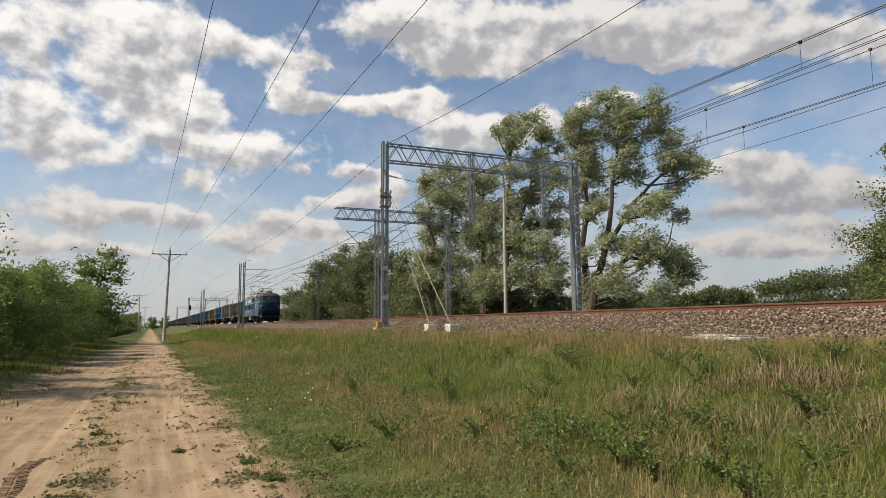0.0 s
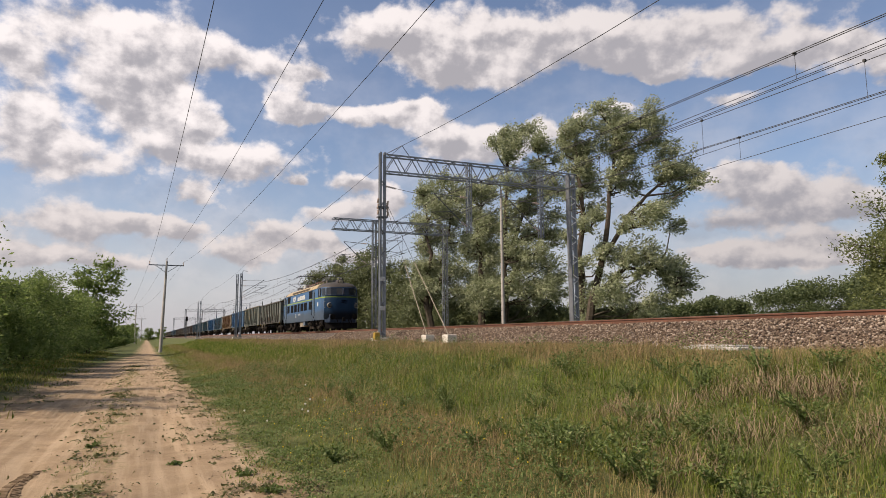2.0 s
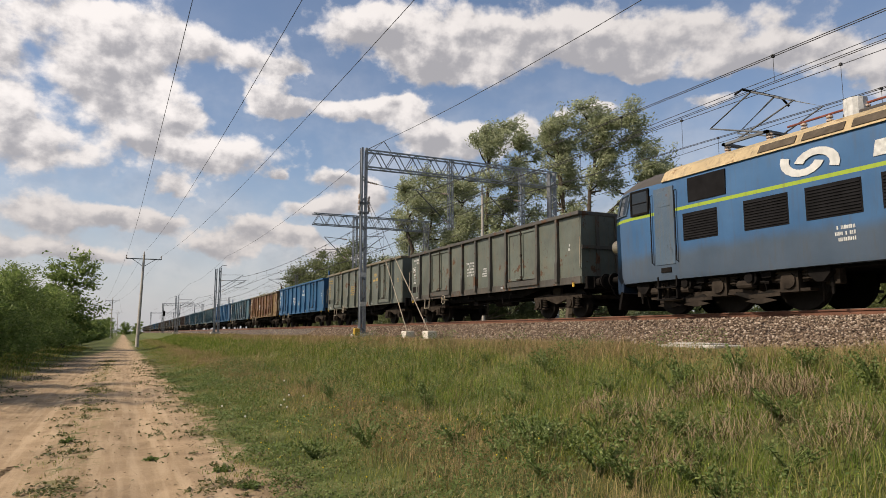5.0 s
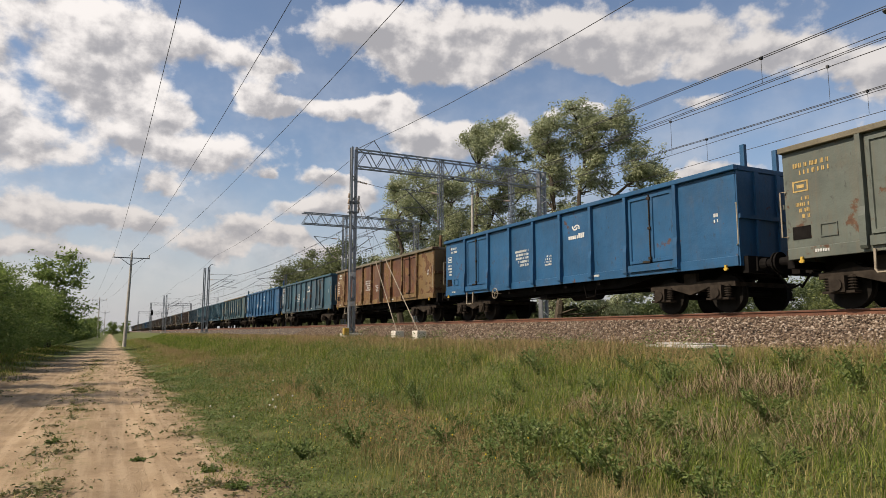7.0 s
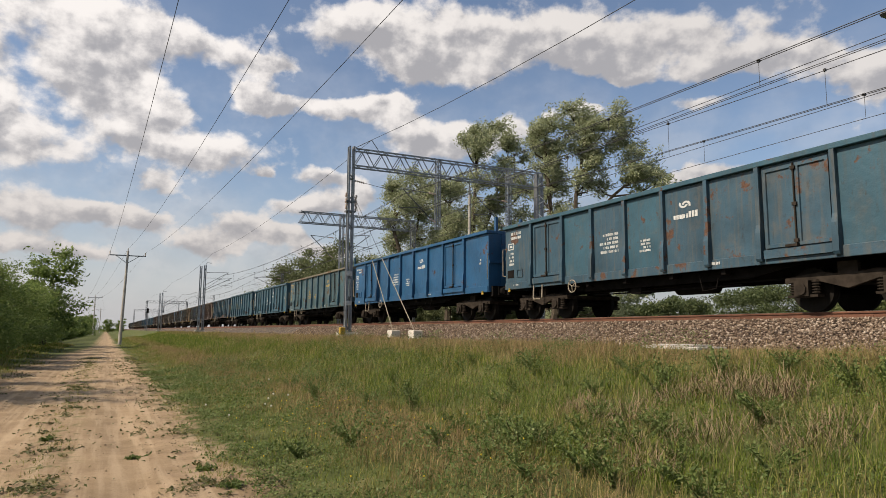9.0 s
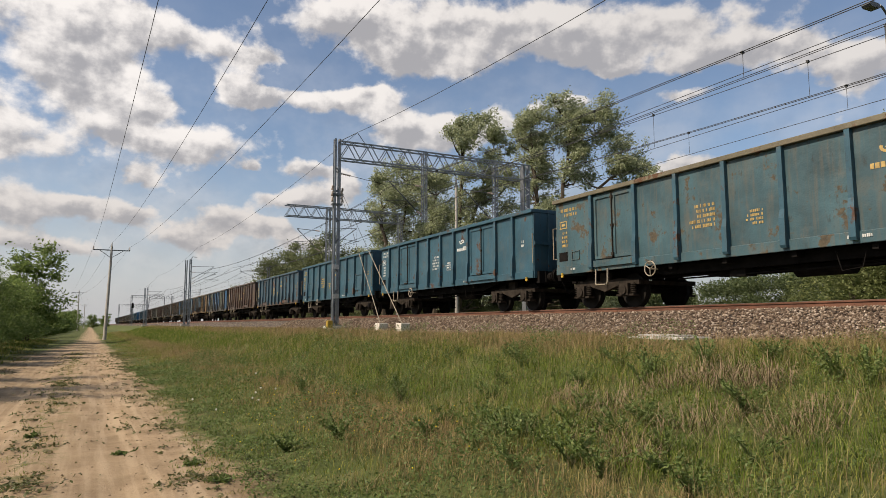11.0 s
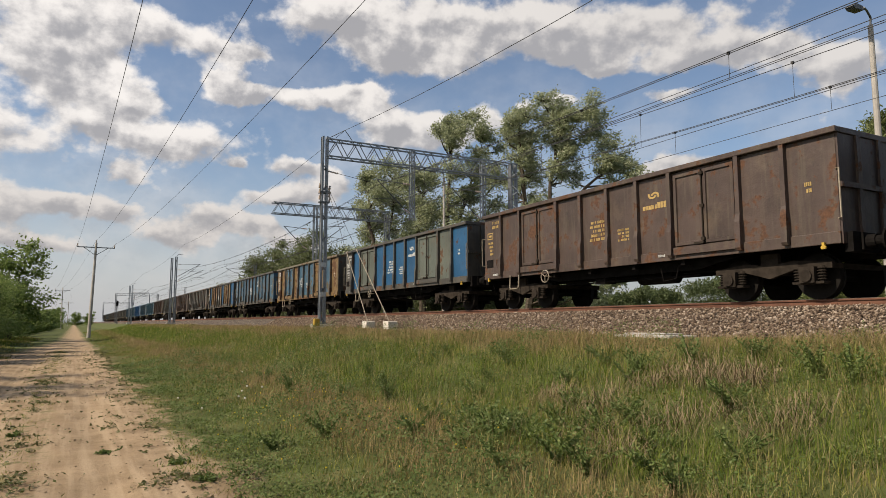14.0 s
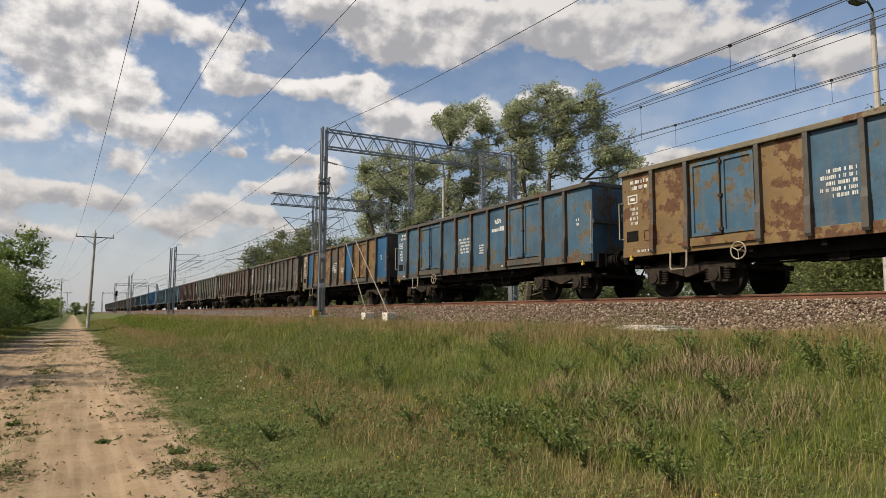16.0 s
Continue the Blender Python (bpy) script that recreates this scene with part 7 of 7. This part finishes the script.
    for name, label, mat, n, cx, cy, sx, sy, r in (("yellow_flowers", "small yellow wild flowers in the grass", PETAL, 70, 2.9, 9.5, 0.8, 2.0, 0.009), ("seed_heads", "round white seed heads in the grass", SEED, 8, 2.8, 12.5, 0.5, 0.8, 0.018)):
        s = Shape()
        for _ in range(n):
            fx, fy = max(1.7, rng.normal(cx, sx)), rng.normal(cy, sy)
            fz = ground_z(fx, fy) + rng.uniform(0.14, 0.32)
            s.lathe((fx, fy, fz), [(r * 0.3, -r), (r, -r * 0.2), (r * 0.8, r * 0.6), (r * 0.2, r)], 6)
        part(name, s, mat)
        tagged(bpy.data.objects[name], label, "flowers", kind="stuff")


build_grass()


def build_weed(x, y, h, w, seed, label="dark green branching leafy weed in the grass"):
    """A bushy herb: several stems with leaves in whorls."""
    rng = np.random.default_rng(seed)
    h, w = (h * 1.1, w * 1.25) if h > 0.1 else (h, w)
    t = thing("weed", label, "weed", "leafy weeds")
    t.matrix_basis = pose(x, y, ground_z(x, y) - 0.02)
    stems = Shape()
    cs = []
    for k in range(12 if h > 0.1 else 7):
        a = rng.random() * 6.28
        top = Vec((math.cos(a) * w * rng.uniform(0.3, 1), math.sin(a) * w * rng.uniform(0.3, 1), h * rng.uniform(0.6, 1)))
        mid = Vec((top.x * 0.35, top.y * 0.35, top.z * 0.55))
        stems.path([(0, 0, 0), mid, top], 0.006, 5)
        for j in range(46):
            f = rng.uniform(0.2, 1.0)
            p = mid * (f / 0.55) if f < 0.55 else mid.lerp(top, (f - 0.55) / 0.45)
            cs.append(p)
    tagged(part("stem", stems, HERB, t), kind="stuff")
    c = np.array(cs)
    n = len(c)
    a = rng.normal(size=(n, 3)) * np.array([1, 1, 0.7])
    a /= np.linalg.norm(a, axis=1)[:, None]
    b = np.cross(a, np.array([0, 0, 1.0]) + 0.9 * rng.normal(size=(n, 3)))
    b /= np.linalg.norm(b, axis=1)[:, None]
    s = (0.011 + 0.017 * rng.random(n))[:, None]
    co = np.stack([c, c + a * s + b * s * 0.5, c + a * s * 2.1, c + a * s - b * s * 0.5], 1).reshape(-1, 3)
    part("foliage", fast_mesh("foliage", co, np.arange(n)[:, None] * 4 + np.arange(4)[None]), HERB, t)
    return t


build_weed(5.01, 11.24, 0.55, 0.3, 1)
build_weed(4.12, 6.32, 0.5, 0.3, 2)
build_weed(2.88, 8.35, 0.35, 0.25, 3)
build_weed(4.9, 15.87, 0.45, 0.35, 4)
build_weed(4.53, 12.14, 0.3, 0.25, 5)
build_weed(4.17, 5.32, 0.35, 0.3, 6)
build_weed(4.69, 4.52, 0.3, 0.3, 7)
build_weed(4.49, 8.43, 0.3, 0.25, 8)
build_weed(7.74, 8.51, 0.3, 0.3, 9)
build_weed(6.03, 9.71, 0.3, 0.3, 10)
build_weed(2.23, 8.41, 0.25, 0.2, 11)
build_weed(5.59, 4.38, 0.3, 0.3, 12)
build_weed(0.47, 9.63, 0.06, 0.22, 40, "flat green weed growing in the sandy road")
build_weed(1.12, 8.32, 0.07, 0.2, 440, "flat green weed growing in the sandy road")
build_weed(-0.68, 11.43, 0.07, 0.2, 170, "flat green weed growing in the sandy road")
build_weed(1.33, 7.27, 0.07, 0.2, 500, "flat green weed growing in the sandy road")


def build_weed_patch():
    """More leafy weeds of the same kinds, thickest in the damp near part of the bank."""
    rng = random.Random(64)
    kinds = [build_weed(6.6, 5.2, 0.38, 0.34, 71, "mid-green bushy leafy weed in tall grass"), build_weed(5.6, 7.1, 0.30, 0.26, 72, "mid-green bushy leafy weed in tall grass"), build_weed(7.4, 7.4, 0.42, 0.24, 73, "upright leafy green weed in tall grass")]
    for k in range(42):
        x = rng.uniform(3.6, 8.6)
        y = rng.uniform(3.6, 7.5) if k < 26 else rng.uniform(7.0, 15.0)
        size = rng.uniform(0.6, 1.15)
        copy_thing(kinds[k % 3], pose(x, y, ground_z(x, y) - 0.02, 0, 0, rng.uniform(0, 360)) @ Matrix.Diagonal((size, size, size, 1)))


build_weed_patch()


def build_tussocks():
    """Clumps of last year's bleached grass."""
    rng = np.random.default_rng(31)
    for tx, ty, r in ((6.13, 6.87, 0.5), (6.05, 5.4, 0.6), (4.89, 5.09, 0.35), (7.35, 6.35, 0.5), (7.27, 5.79, 0.5), (7.38, 5.43, 0.4), (6.29, 7.97, 0.3), (6.35, 4.36, 0.5), (6.99, 6.67, 0.35), (5.25, 6.0, 0.35)):
        k = 190
        ang, rad = rng.random(k) * 6.283, r * 0.75 * rng.random(k) ** 0.7
        ln = (0.16 + 0.30 * rng.random(k)) * (0.55 + r)
        out = ang + rng.normal(0.0, 1.3, k)
        bx, by = tx + np.cos(ang) * rad * 1.3, ty + np.sin(ang) * rad
        bz = np.array([ground_z(p, q) for p, q in zip(bx, by)]) + 0.10 * rng.random(k)
        reach, rise = ln * (0.6 + 0.6 * rng.random(k)), ln * (0.30 + 0.45 * rng.random(k))
        wx, wy = -np.sin(out) * 0.0028, np.cos(out) * 0.0028
        rows = []
        for f, g in ((0.0, 0.0), (0.45, 1.0)):
            for sd in (-1, 1):
                rows.append(np.stack([bx + np.cos(out) * reach * f + sd * wx, by + np.sin(out) * reach * f + sd * wy, bz - 0.02 + rise * g], -1))
        rows.append(np.stack([bx + np.cos(out) * reach, by + np.sin(out) * reach, bz + rise * (0.05 + 0.75 * rng.random(k) ** 2)], -1))
        co = np.stack(rows, 1).reshape(-1, 3)
        fa = (np.array([(0, 1, 2), (1, 3, 2), (2, 3, 4)])[None] + 5 * np.arange(k)[:, None, None]).reshape(-1, 3)
        me = fast_mesh("grass_tussock", co, fa)
        me.materials.append(STRAW)
        tagged(new("grass_tussock", me), "bleached reddish clump of dead grass", "grass", "dead grass clumps", "stuff")


build_tussocks()


CLOD = surface("dry_clods", (0.20, 0.15, 0.10), 6.0, 0.4, 0.95, grain=60, bump=0.4, spec=0.1)


def build_stones():
    """Pebbles and clods on the shoulder of the sandy road."""
    rng = np.random.default_rng(8)
    s = Shape()
    for _ in range(700):
        y = 5.5 + 30 * rng.random() ** 1.6
        x = rng.normal(1.05, 0.45) if rng.random() < 0.7 else rng.uniform(-2.6, 1.4)
        r = rng.uniform(0.005, 0.016)
        s.lathe((x, y, ground_z(x, y)), [(r * 0.7, -0.005), (r * rng.uniform(0.9, 1.2), r * 0.3), (r * 0.5, r * 0.8)], 5)
    ob = part("road_pebbles", s, CLOD)
    tagged(ob, "small stones and clods on the sandy road", "pebbles", kind="stuff")


build_stones()


def build_tyre_track():
    """Lugs that a tractor tyre pressed into the sand."""
    s = Shape()
    a, b = Vec((-1.32, 5.3, 0)), Vec((-1.22, 9.8, 0))
    for off in (0.0,):
        n = 64
        for k in range(n):
            p = a.lerp(b, k / n) + Vec((off + 0.04 * math.sin(k * 0.21), 0, 0))
            for side in (-1, 1):
                q = p + Vec((side * 0.055, 0.03 * side, 0))
                z = ground_z(q.x, q.y) + 0.006 + 0.004 * math.sin(k * 1.7)
                s.box(-0.05, 0.05, -0.013, 0.013, -0.02, 0.004, pose(q.x, q.y, z, 0, 0, side * 24))
    ob = part("tyre_print", s, SAND)
    tagged(ob, "crumbly tractor tyre print in the sand", "tyre print", kind="stuff")


SAND = surface("dry_sand", (0.19, 0.138, 0.088), 2.0, 0.25, 0.95, grain=50, bump=0.4, spec=0.1)
build_tyre_track()


# ---- what moves ----
def run(t):
    """Metres that the train has gone after t seconds."""
    return START_SPEED * t - SLOWING * t * t


def gust(t, k):
    """Degrees by which the wind leans a tree at t seconds."""
    return 0.16 + 0.13 * math.sin(1.9 * t + 1.3 * k) + 0.07 * math.sin(4.3 * t + 2.1 * k)


def motions():
    for k, (tree, az, dist) in enumerate(SWAYING):
        x, y = hit_far(az, dist)
        walk(tree, [(q / 4, pose(x, y, 0.9, 0, gust(q / 4, k), -az)) for q in range(65)])
    for ob, ahead in TRAIN:
        walk(ob, [(t, pose(TRACK_X, ahead - run(t), RAIL_Z)) for t in range(17)])
        for c in (() if ahead > 366 else ob.children_recursive):
            if c.name.split(".")[0] == "wheelset":
                p = c.matrix_basis.translation.copy()
                walk(c, [(k / FPS, pose(p.x, p.y, p.z, math.degrees(run(k / FPS) / p.z))) for k in range(481)])


motions()
